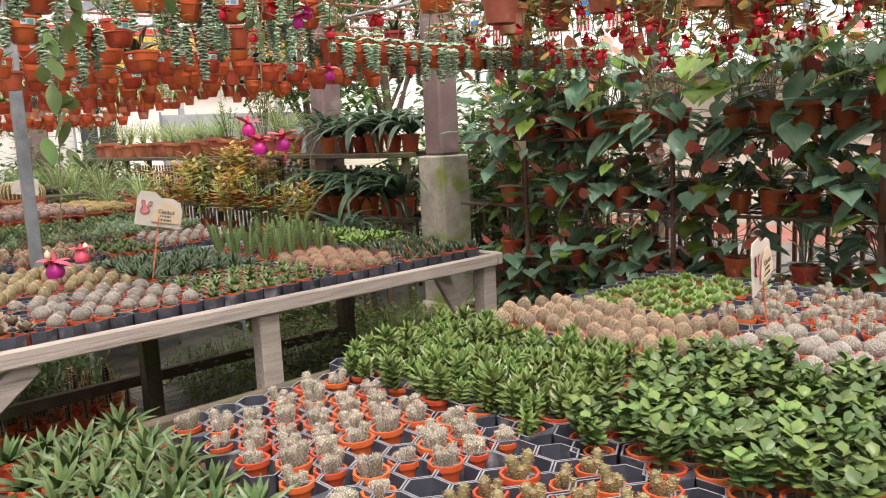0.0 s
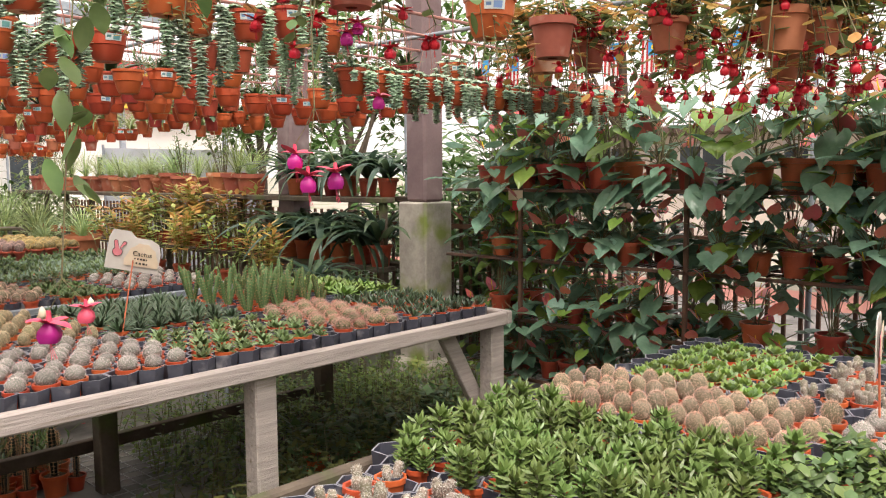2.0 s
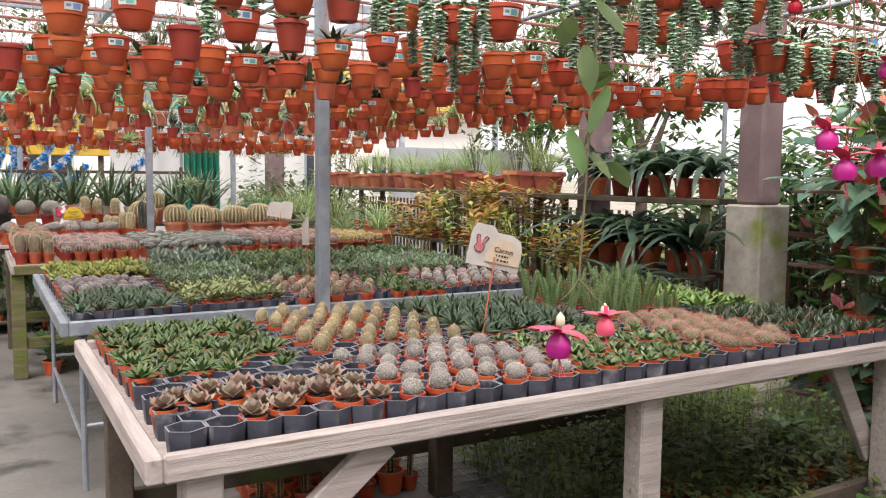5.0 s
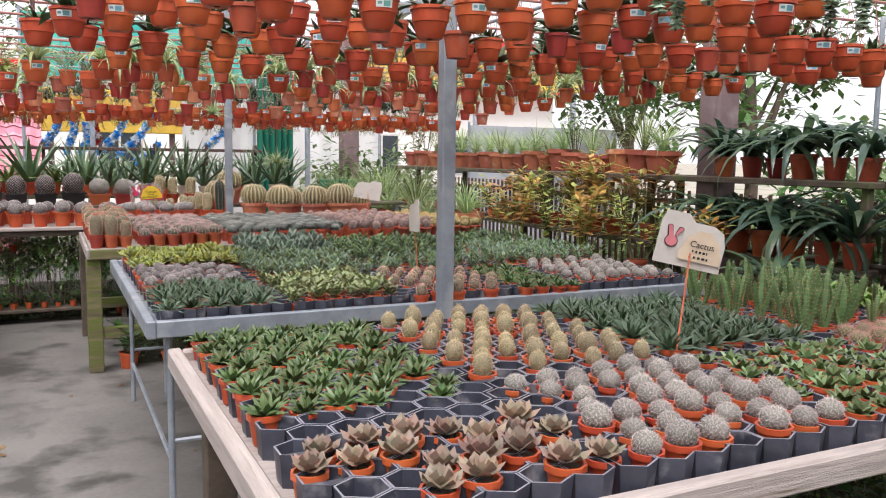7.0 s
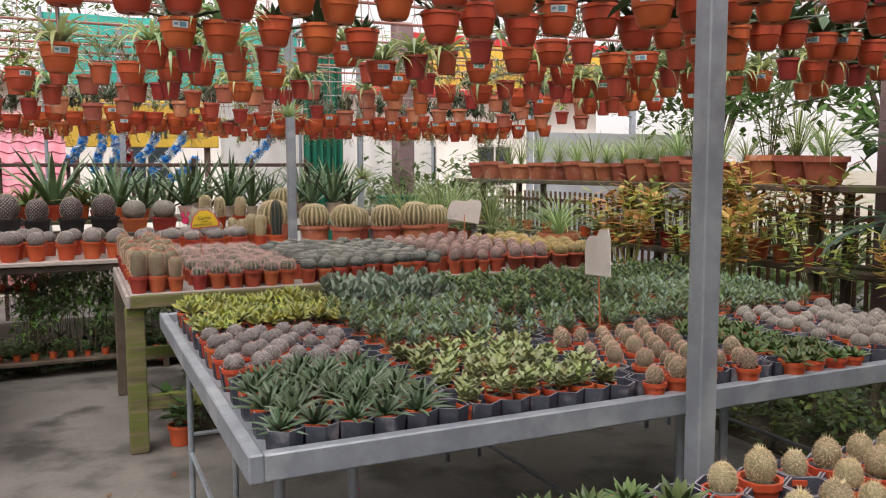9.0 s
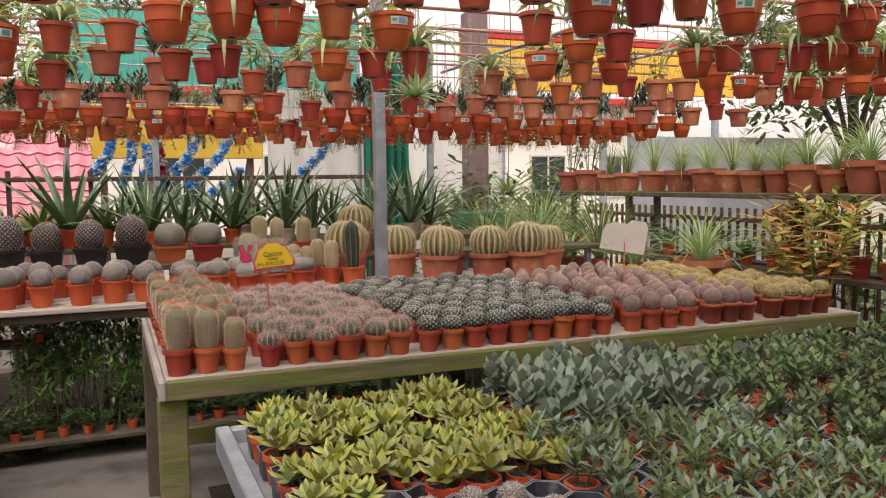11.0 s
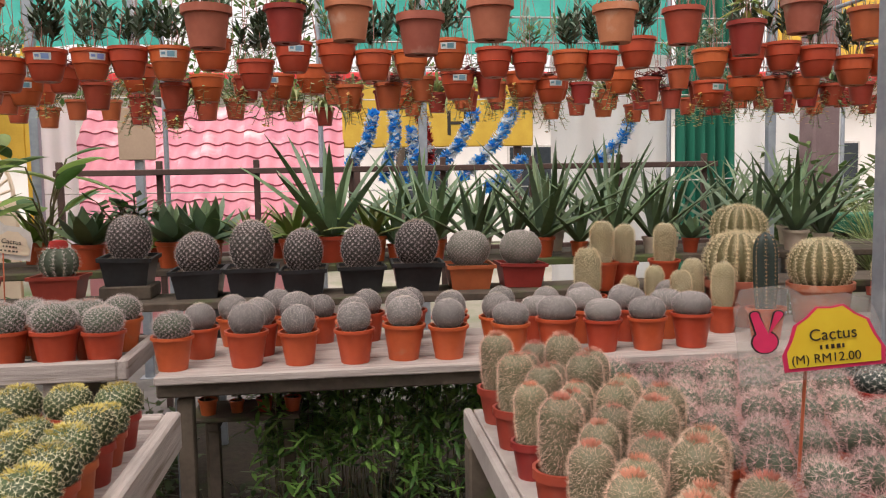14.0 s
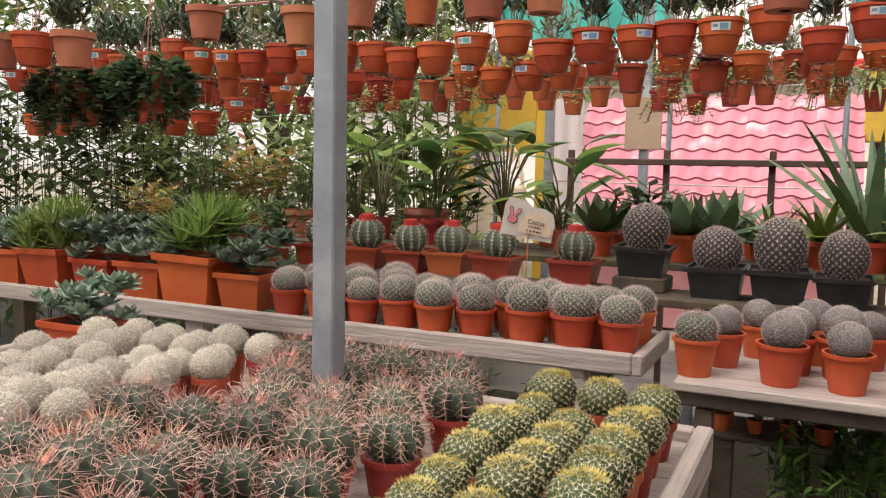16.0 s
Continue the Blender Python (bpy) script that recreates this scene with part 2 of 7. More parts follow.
# ---- pots ----
def pot_geo(rt, rb, h, n=16, rim=0.35, out=0.0025, feet=False):
    g = Geo()
    rh = h * rim
    g.lathe([(rb * 0.3, 0), (rb, 0), (rb + (rt - rb) * (1 - rim), h - rh), (rt + out, h - rh + 0.001), (rt + out, h), (rt - 0.003, h), (rt - 0.005, h - h * 0.13)], n, 0)
    g.lathe([(rt - 0.005, h - h * 0.13), (0, h - h * 0.09)], n, 1)
    return g


SMALLPOT = pot_geo(0.034, 0.025, 0.062, 10, 0.2).mesh("small_pot", [POT, SOIL], True)
MIDPOT = pot_geo(0.044, 0.032, 0.082, 14, 0.2, 0.003).mesh("mid_pot", [POTRED, SOIL], True)


# ---- succulents: each maker fills a Geo with a plant that stands at height z ----
def cactus(g, z, R, H, ribs=14, rows=12, spines=4, sl=0.008, sw=0.0006, tub=0.08, warty=True, dot=0.0016, wool=0, c=(0, 0), lean=None, flat=0.0, out=0.6, fuzz=0.0):
    """A body with warts set in a diamond lattice, or with straight ribs, and a tuft of spines at each. Slots: 0 body, 1 spine, 2 crown."""
    n = ribs * 2 if warty else ribs * 3
    sl, sw, dot, spines = sl * 1.35, sw * 1.25, dot * 0.4, spines + 1
    m = rows
    tall = H > 2.6 * R
    prof = []
    for j in range(m + 1):
        s = j / m
        if tall:
            q = 0.8 + 0.2 * math.sin(min(1, s / 0.4) * math.pi / 2) if s < 0.72 else math.sqrt(max(0, 1 - ((s - 0.72) / 0.28) ** 2))
            prof.append((R * q, H * (s if s < 0.72 else 0.72 + (s - 0.72) * (1.0))))
        else:
            a = -math.pi * 0.33 + s * math.pi * 0.83
            lo = math.sin(-math.pi * 0.33)
            prof.append((R * max(0, math.cos(a)) ** (0.8 if flat else 1), H * (math.sin(a) - lo) / (1 - lo)))
    prof[-1] = (0, prof[-1][1] - flat * H)

    def wave(a, j, of):
        if warty:
            i = round(a / (2 * math.pi) * n)
            return 1 + (tub if (i + j) % 2 == 0 else -tub)
        return 1 + tub * math.cos(ribs * a)

    mt = Matrix.Identity(3) if lean is None else Euler((lean[0], lean[1], 0)).to_matrix()
    shift = Vector((c[0], c[1], z))
    k0 = len(g.v)
    g.lathe([(0, prof[0][1])] + prof, n, 0, (0, 0, 0), wave, None)
    for i in range(k0, len(g.v)):
        g.v[i] = tuple(mt @ Vector(g.v[i]) + shift)
    for j in range(1, m):
        r, h = prof[j]
        slope = math.atan2(prof[j - 1][0] - prof[j + 1][0], prof[j + 1][1] - prof[j - 1][1] + 1e-6)
        if r < R * 0.12:
            continue
        thin = 1 if r > R * 0.45 else 2
        for i in range(0, ribs, thin):
            a = 2 * math.pi * ((2 * i + (j + 1) % 2) / n if warty else i / ribs)
            e = Vector((math.cos(a), math.sin(a), 0))
            nrm = Vector((math.cos(a) * math.cos(slope), math.sin(a) * math.cos(slope), math.sin(slope)))
            side = Vector((-math.sin(a), math.cos(a), 0))
            upv = nrm.cross(side)
            p = Vector((r * (1 + tub) * e.x, r * (1 + tub) * e.y, h)) + nrm * 0.0006
            if dot and not fuzz:
                q = [p + side * dot, p + upv * dot, p - side * dot, p - upv * dot]
                g.add([tuple(mt @ x + shift) for x in q], [(0, 1, 2, 3)], 1)
            for k in range(spines):
                b = 6.283 * k / spines + U(-0.3, 0.3)
                d = nrm * (out * U(0.6, 1.3)) + side * math.cos(b) + upv * math.sin(b)
                o = p if not fuzz else p + side * (U(-1, 1) * fuzz * 3.1 * r / ribs) + upv * (U(-1, 1) * fuzz * H / rows) - nrm * (0.3 * tub * R)
                g.spine(mt @ o + shift, mt @ d, sl * U(0.75, 1.2), sw, 1, mt @ nrm)
    if wool:
        p = mt @ Vector((0, 0, H * (1 - flat))) + shift
        for _ in range(wool):
            o = Vector((U(-1, 1), U(-1, 1), 0)) * R * 0.34
            g.spine(p + o - Vector((0, 0, o.length * 0.25)), Vector((o.x / R * 2 + U(-0.6, 0.6), o.y / R * 2 + U(-0.6, 0.6), 1.0)), max(sl, 0.011), max(sw, 0.0009), 2, Vector((0.3, -0.9, 0.3)))


def clump(g, z, count, R, H, **k):
    for i in range(count):
        a = 2 * math.pi * i / count + U(0, 1)
        s = U(0.6, 1.05)
        d = 0 if count == 1 else R * U(0.8, 1.1)
        cactus(g, z, R * s, H * s * U(0.8, 1.25), c=(d * math.cos(a), d * math.sin(a)), lean=(-0.25 * math.sin(a), 0.25 * math.cos(a)), **k)


def rosette(g, z, leaves, length, width, rise=(0.35, 1.25), bend=-0.5, fold=0.35, thick=0.004, seg=3, mat=0, wide=0.3, base_w=0.7, mix=1, c=(0, 0)):
    core = len(g.v)
    g.v.append((c[0], c[1], z - 0.004))
    for i in range(leaves):
        s = i / max(1, leaves - 1)
        k = len(g.v)
        g.f.append((core, k, k + 1))
        g.m.append(mat)
        a = i * 2.39996 + U(-0.15, 0.15)
        g.leaf((c[0] + 0.004 * math.cos(a), c[1] + 0.004 * math.sin(a), z), a, rise[0] + (rise[1] - rise[0]) * s + U(-0.1, 0.1), length * (1 - 0.35 * s) * U(0.85, 1.15),
               width, bend * U(0.6, 1.3), fold, thick, seg, mat if mix == 1 or rnd.random() < 0.6 else mat + 1, wide, base_w)


def bushlet(g, z, stems, h, spread, leaf_l, leaf_w, per=10, thick=0.0, rise=0.5, mats=2, wide=0.5, top=True, fold=0.2, stem_r=0.0015, seg=2):
    """Short branching stems set with leaves. Slots: 0 and 1 leaves, 2 stem."""
    first = len(g.v)
    for i in range(stems):
        if i:
            g.f.append((first, first + 1, len(g.v)))
            g.m.append(2)
        a, o = U(0, 6.28), spread * math.sqrt(U(0, 1))
        tip = Vector((o * math.cos(a), o * math.sin(a), z + h * U(0.65, 1.1)))
        root = Vector((tip.x * 0.25, tip.y * 0.25, z))
        g.tube([root, (root + tip) / 2 + Vector((0, 0, h * 0.08)), tip], stem_r, 4, 2, 0.6)
        stem_v = len(g.v) - 6
        for k in range(per):
            g.f.append((stem_v, len(g.v), len(g.v) + 1))
            g.m.append(2)
            s = 0.35 + 0.65 * k / max(1, per - 1)
            p = root.lerp(tip, s)
            g.leaf(p, k * 2.4 + a, rise + 0.6 * (s - 0.5) + U(-0.25, 0.25), leaf_l * U(0.75, 1.15), leaf_w * U(0.85, 1.15), U(-0.7, 0.1), fold, thick, seg, rnd.randrange(mats), wide, 0.3)


KINDS = {}


def kind(key, name, label, maker, mats, pot, variants=3, category="potted plant", pot_z=None):
    meshes = []
    for _ in range(variants):
        g = Geo()
        maker(g)
        meshes.append(g.mesh(name, mats, True))
    KINDS[key] = (name, label, meshes, pot, category)


def stand(key, x, y, z, s=1.0, turn=None, group=""):
    name, label, meshes, pot, category = KINDS[key]
    ob = new(name, rnd.choice(meshes))
    ob.location, ob.rotation_euler, ob.scale = (x, y, z), (U(-0.03, 0.03), U(-0.03, 0.03), U(0, 6.28) if turn is None else turn), (s, s, s)
    tagged(ob, label, category, group)
    if pot:
        p = new("pot", pot)
        p.parent = ob
    return ob


def bed_stuff(key, label, x0, x1, y0, y1, z, dx, dy, full=1.0):
    """Far rows of one kind, too many to pick apart, joined with their pots."""
    name, _, meshes, pot, category = KINDS[key]
    packs = []
    for me in meshes + [pot]:
        co = np.empty(len(me.vertices) * 3)
        me.vertices.foreach_get("co", co)
        packs.append((co.reshape(-1, 3), [tuple(p.vertices) for p in me.polygons], [p.material_index for p in me.polygons]))
    V, F, M, base = [], [], [], 0
    mats = list(meshes[0].materials)
    j, y = 0, y0 + dy / 2
    while y < y1 - dy * 0.3:
        x = x0 + dx / 2 + (dx / 2 if j % 2 else 0)
        while x < x1 - dx * 0.3:
            if rnd.random() < full:
                a, s, px, py = U(0, 6.28), U(0.88, 1.1), x + U(-0.004, 0.004), y + U(-0.004, 0.004)
                r = np.array([[math.cos(a), math.sin(a), 0], [-math.sin(a), math.cos(a), 0], [0, 0, 1]]) * s
                for co, fs, ms, off in ((*rnd.choice(packs[:-1]), 0), (*packs[-1], len(mats))):
                    V.append(co @ r + np.array([px, py, z]))
                    F.extend([tuple(i + base for i in f) for f in fs])
                    M.extend([k + off for k in ms])
                    base += len(co)
            x += dx
        y += dy
        j += 1
    me = bpy.data.meshes.new(name)
    me.from_pydata(np.concatenate(V).tolist(), [], F)
    for m in mats + list(pot.materials):
        me.materials.append(m)
    me.polygons.foreach_set("material_index", M)
    me.polygons.foreach_set("use_smooth", [True] * len(F))
    tagged(new(name + "_bed", me), label, category, kind="stuff")


def bed(key, x0, x1, y0, y1, z, dx, dy, fullness=1.0, jit=0.004, stagger=True, group="", size=(0.88, 1.1)):
    """Rows of one kind over a stretch of a table."""
    count, j = 0, 0
    y = y0 + dy / 2
    while y < y1 - dy * 0.3:
        x = x0 + dx / 2 + (dx / 2 if stagger and j % 2 else 0)
        while x < x1 - dx * 0.3:
            if rnd.random() < fullness:
                stand(key, x + U(-jit, jit), y + U(-jit, jit), z, U(*size), None, group)
                count += 1
            x += dx
        y += dy
        j += 1
    return count

# ---- floor, ground, columns, posts ----
g = Geo()
g.add([(-9, -6, 0), (9, -6, 0), (9, 13.4, 0), (-9, 13.4, 0)], [(0, 1, 2, 3)])
structure("floor", g, [CONCRETE], "stained grey concrete floor of the plant nursery", "floor")
GROUND = material("earth", (0.30, 0.27, 0.23), (0.20, 0.19, 0.14), rough=0.95, scale=1.2, fine=20, stain=(0.10, 0.14, 0.05), stain_at=0.55, stain_scale=0.5)
g = Geo()
g.add([(-400, -400, -0.02), (400, -400, -0.02), (400, 400, -0.02), (-400, 400, -0.02)], [(0, 1, 2, 3)])
structure("ground", g, [GROUND], "pale earth and paving outside the nursery", "ground")

TOP = 2.95


def steel_post(x, y, w=0.0275):
    t = thing("steel_post", pose(x, y, 0), "square galvanised steel post standing on the concrete floor", "post", "steel posts")
    g = Geo()
    g.box((-w, -w, 0.006), (w, w, TOP), 0, 0.004)
    part("shaft", g, [STEEL], t)
    g = Geo()
    g.box((-0.06, -0.06, 0), (0.06, 0.06, 0.006), 0, 0.002)
    part("base_plate", g, [STEEL], t)


for x, y, w in ((1.303, 4.776, 0.0285), (1.189, 8.614, 0.0275), (-1.468, 8.365, 0.0275)):
    steel_post(x, y, w)


def column(x, y, w=0.20, plinth=True, ph=1.28, pw=0.30):
    t = thing("column", pose(x, y, 0), "purple-brown painted column on a mossy concrete plinth" if plinth else "purple-brown painted timber column", "column", "columns")
    g = Geo()
    if plinth:
        g.box((-pw / 2, -pw / 2, 0.0), (pw / 2, pw / 2, ph), 0, 0.012)
        g.box((-pw / 2 - 0.05, -pw / 2 - 0.05, 0), (pw / 2 + 0.05, pw / 2 + 0.05, 0.14), 0, 0.03)
        part("plinth", g, [PLINTH], t, "concrete plinth with green moss")
        g = Geo()
    g.box((-w / 2, -w / 2, ph if plinth else 0), (w / 2, w / 2, 3.3), 0, 0.02)
    part("shaft", g, [COLUMN], t)


column(4.24, 4.64, 0.20, True, 1.275, 0.28)
column(4.53, 6.59, 0.22, False)
column(3.83, 13.2, 0.24, False)


# ---- tables ----
PALEDECK = material("pale_board", (0.42, 0.37, 0.35), (0.33, 0.285, 0.27), rough=0.75, scale=5, fine=50, bump=0.2, stain=(0.24, 0.19, 0.16), stain_at=0.57, stain_scale=4)


def leg_table(name, x0, x1, y0, y1, z, wood, label, legs, rail=0.10, w=0.04, dark=WOODDARK, deck=None, mesh_deck=False, sink=0.03):
    t = thing(name, pose(x0, y0, 0), label, "table")
    X, Y = x1 - x0, y1 - y0
    for nm, a, b in (("front_rail", (0, -w, z - rail), (X, 0, z)), ("back_rail", (0, Y, z - rail), (X, Y + w, z)),
                     ("side_rail", (-w, -w, z - rail + 0.003), (0, Y + w, z + 0.003)), ("side_rail", (X, -w, z - rail + 0.003), (X + w, Y + w, z + 0.003))):
        g = Geo()
        if nm == "side_rail":
            g.box((-Y / 2 - w, -w / 2, -rail / 2), (Y / 2 + w, w / 2, rail / 2), 0, 0.006)
            part(nm, g, [deck or WOOD], t, m=pose((a[0] + b[0]) / 2, (a[1] + b[1]) / 2, (a[2] + b[2]) / 2, 0, 0, 90))
        else:
            g.box(a, b, 0, 0.006)
            part(nm, g, [wood], t)
    if mesh_deck:
        g = Geo()
        k = int(X / 0.05)
        for i in range(k + 1):
            g.tube([(X * i / k, 0, z - 0.035), (X * i / k, Y, z - 0.035)], 0.002, 4)
        k = int(Y / 0.05)
        for i in range(k + 1):
            g.tube([(0, Y * i / k, z - 0.031), (X, Y * i / k, z - 0.031)], 0.002, 4)
        part("wire_deck", g, [WIRE], t, "welded wire mesh deck")
    else:
        g = Geo()
        g.box((0.001, 0.001, z - sink - 0.02), (X - 0.001, Y - 0.001, z - sink), 0, 0.003)
        part("deck", g, [deck or WOOD], t)
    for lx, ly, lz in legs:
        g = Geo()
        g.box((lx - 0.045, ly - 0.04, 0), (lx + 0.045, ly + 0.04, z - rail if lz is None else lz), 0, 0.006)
        # Back legs get a darker wood colour, standing in for shade beneath the table.
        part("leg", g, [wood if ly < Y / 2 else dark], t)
    return t, X, Y


T1 = (0.19, 2.96, 2.90, 4.25, 0.83)
t, X, Y = leg_table("plant_table", *T1, WOOD, "long weathered whitish wooden table covered with plant trays",
                    [(0.09, 0.03, None), (1.45, 0.03, None), (2.74, 0.03, None), (0.09, 1.30, None), (1.45, 1.30, None), (2.74, 1.30, None)], rail=0.062)
for a, b in (((0.12, 0.02, 0.42), (0.55, 0.02, 0.765)), ((2.74, 0.10, 0.34), (2.48, 0.10, 0.765))):
    g = Geo()
    g.beam(a, b, 0.035, 0.08)
    part("brace", g, [WOOD], t)
for y in (0.03, 1.30):
    g = Geo()
    g.beam((0.09, y + 0.06, 0.22), (2.74, y + 0.06, 0.22), 0.04, 0.06)
    part("stretcher", g, [WOODDARK], t)

# grey steel-framed table
T2 = (0.185, 2.80, 4.905, 6.76, 0.80)
t = thing("steel_table", pose(T2[0], T2[2], 0), "grey galvanised steel table covered with plant trays", "table")
X, Y, z = T2[1] - T2[0], T2[3] - T2[2], T2[4]
for nm, a, b in (("front_rail", (0, -0.035, z - 0.062), (X, 0, z)), ("back_rail", (0, Y, z - 0.062), (X, Y + 0.035, z)),
                 ("side_rail", (-0.035, -0.035, z - 0.064), (0, Y + 0.035, z + 0.002)), ("side_rail", (X, -0.035, z - 0.064), (X + 0.035, Y + 0.035, z + 0.002))):
    g = Geo()
    g.box(a, b, 0, 0.004)
    part(nm, g, [STEEL], t)
g = Geo()
g.box((0.001, 0.001, z - 0.05), (X - 0.001, Y - 0.001, z - 0.035), 0, 0.002)
part("deck", g, [STEEL], t)
for lx in (0.06, 0.24, 1.25, 1.42, 2.45, 2.6):
    for ly in (0.10, Y - 0.12):
        g = Geo()
        g.tube([(lx, ly, 0), (lx, ly, z - 0.05)], 0.013, 8)
        part("leg", g, [STEEL], t, smooth=True)
for ly in (0.10, Y - 0.12):
    for a, b in ((0.06, 0.24), (1.25, 1.42), (2.45, 2.6)):
        g = Geo()
        g.tube([(a, ly, 0.30), (b, ly, 0.30)], 0.010, 6)
        part("crossbar", g, [STEEL], t, smooth=True)
for lx in (0.06, 1.25, 2.45):
    g = Geo()
    g.tube([(lx, 0.10, 0.22), (lx, Y - 0.12, 0.22)], 0.010, 6)
    part("crossbar", g, [STEEL], t, smooth=True)

T3 = (0.068, 3.0, 7.360, 8.63, 0.80)
t, X, Y = leg_table("plant_table", *T3, MOSSWOOD, "mossy wooden table crowded with potted cacti",
                    [(0.02, 0.05, None), (1.5, 0.05, None), (2.86, 0.05, None), (0.02, 1.22, None), (1.5, 1.22, None), (2.86, 1.22, None)], rail=0.064, w=0.022, deck=PALEDECK, sink=-0.005)
for y in (0.05, 1.22):
    g = Geo()
    g.beam((0.0, y, 0.25), (2.9, y, 0.25), 0.04, 0.08)
    part("stretcher", g, [MOSSWOOD], t)
g = Geo()
g.beam((0.55, 0.02, 0.38), (0.95, 0.02, 0.73), 0.035, 0.08)
part("brace", g, [MOSSWOOD], t)

T4 = (-2.75, -0.72, 7.25, 8.72, 0.80)
leg_table("plant_table", *T4, WOOD, "weathered wooden table crowded with spiny cacti in red pots", [(0.06, 0.05, None), (1.97, 0.05, None), (0.06, 1.40, None), (1.97, 1.40, None)])

T0 = (0.34, 3.1, 0.42, 1.96, 0.78)
leg_table("plant_table", *T0, WOODDARK, "dark wooden table covered with trays of small succulents", [(0.06, 0.05, None), (2.6, 0.05, None), (0.06, 1.48, None), (1.4, 1.48, None), (2.6, 1.48, None)], rail=0.06, deck=WOODDARK)


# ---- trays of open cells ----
# Grey plastic rim, its colour raised to paint in highlights along the edges.
RIM_GLINT = material("tray_rim_glint", (0.27, 0.265, 0.31), (0.19, 0.19, 0.225), rough=0.4, stain=(0.30, 0.28, 0.29), stain_at=0.58, stain_scale=18)


def tray_mesh(nx, ny, dx=0.084, dy=0.078, h=0.066):
    g = Geo()
    for j in range(ny):
        for i in range(nx):
            cx, cy = (i + 0.5 + (0.5 if j % 2 else 0)) * dx, (j + 0.5) * dy
            ring = []
            for k in range(6):
                a = math.pi / 3 * k + math.pi / 6
                ring.append((math.cos(a) * dx / 1.75, math.sin(a) * dy / 1.52))
            n = len(g.v)
            vs = []
            for sc, zz in ((0.86, 0.0), (0.985, h), (0.90, h), (0.80, 0.004)):
                vs += [(cx + x * sc, cy + y * sc, zz) for x, y in ring]
            fs = []
            for lev in range(3):
                for k in range(6):
                    k2 = (k + 1) % 6
                    fs.append((lev * 6 + k, lev * 6 + k2, lev * 6 + 6 + k2, lev * 6 + 6 + k))
            fs.append((18, 19, 20, 21, 22, 23))
            g.add(vs, fs, 0)
            # Top ring of each cell takes the painted highlight colour.
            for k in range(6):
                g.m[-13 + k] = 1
            if i:
                g.f.append((n + 8, n + 9, n - 24 + 11))
                g.m.append(0)
            elif j:
                g.f.append((n + 10, n + 9, n - 24 * nx + 7))
                g.m.append(0)
    return g.mesh("cell_tray", [TRAY, RIM_GLINT], False)


TRAYMESH = tray_mesh(6, 6)
TW, TD = 6 * 0.084, 6 * 0.078


def lay_trays(x0, x1, y0, y1, z):
    ny = max(1, round((y1 - y0) / TD))
    nx = max(1, round((x1 - x0) / TW))
    for j in range(ny):
        for i in range(nx):
            ob = new("cell_tray", TRAYMESH)
            ob.location = (x0 + i * (x1 - x0) / nx, y0 + j * (y1 - y0) / ny, z)
            ob.scale = ((x1 - x0) / nx / TW * 0.985, (y1 - y0) / ny / TD * 0.99, 1)
            tagged(ob, "dark blue-grey plastic tray of six-sided cells lying on a table", "plant tray", "cell trays")


lay_trays(T1[0] + 0.02, T1[1] - 0.06, T1[2] + 0.01, T1[3], T1[4] - 0.03)
lay_trays(T2[0] + 0.02, T2[1] - 0.06, T2[2] + 0.01, T2[3], T2[4] - 0.035)
lay_trays(0.72, 1.22, T0[2] + 0.01, 1.86, T0[4] - 0.03)
lay_trays(1.23, 1.83, T0[2] + 0.01, T0[3], T0[4] - 0.03)
lay_trays(1.84, T0[1] - 0.06, T0[2] + 0.01, T0[3], T0[4] - 0.03)

# ---- kinds of small plants ----
SP_WHITE = material("white_spine", (0.72, 0.68, 0.62), rough=0.6, vary=0.1)
SP_TAN = material("tan_spine", (0.62, 0.40, 0.22), (0.5, 0.30, 0.16), rough=0.6)
SP_BUFF = material("buff_spine", (0.70, 0.57, 0.38), (0.60, 0.45, 0.27), rough=0.6, vary=0.15)
SP_GOLD = material("gold_spine", (0.72, 0.55, 0.24), (0.62, 0.42, 0.14), rough=0.6)
SP_PINK = material("pink_spine", (0.60, 0.30, 0.24), (0.55, 0.36, 0.29), rough=0.6, vary=0.15)
SP_CREAM = material("cream_spine", (0.80, 0.70, 0.48), (0.72, 0.58, 0.36), rough=0.6)
SP_ROSE = material("rose_spine", (0.74, 0.46, 0.36), (0.70, 0.52, 0.40), rough=0.6, vary=0.15)
SP_LILAC = material("lilac_spine", (0.68, 0.58, 0.57), (0.58, 0.50, 0.49), rough=0.6, vary=0.15)
SP_SLATE = material("slate_spine", (0.47, 0.42, 0.44), (0.40, 0.355, 0.37), rough=0.6, vary=0.15)
C_MAUVE = material("mauve_skin", (0.165, 0.14, 0.13), (0.11, 0.105, 0.085), rough=0.7, scale=30, vary=0.15)
WOOL = material("crown_wool", (0.75, 0.68, 0.55), rough=0.9)
REDCAP = material("red_crown", (0.50, 0.035, 0.025), (0.38, 0.02, 0.015), rough=0.8)
YELLOWF = material("yellow_petal", (0.80, 0.60, 0.02), (0.78, 0.45, 0.02), rough=0.5)
C_GREY = material("grey_green_skin", (0.25, 0.235, 0.205), (0.17, 0.17, 0.14), rough=0.7, scale=30, vary=0.15)
C_GREEN = material("green_skin", (0.12, 0.20, 0.07), (0.08, 0.14, 0.05), rough=0.6, scale=30, vary=0.2)
C_DARK = material("dark_green_skin", (0.025, 0.040, 0.034), (0.016, 0.028, 0.024), rough=0.55, scale=30, vary=0.2)
C_TAN = material("tan_skin", (0.30, 0.255, 0.155), (0.20, 0.18, 0.10), rough=0.7, scale=30, vary=0.15)
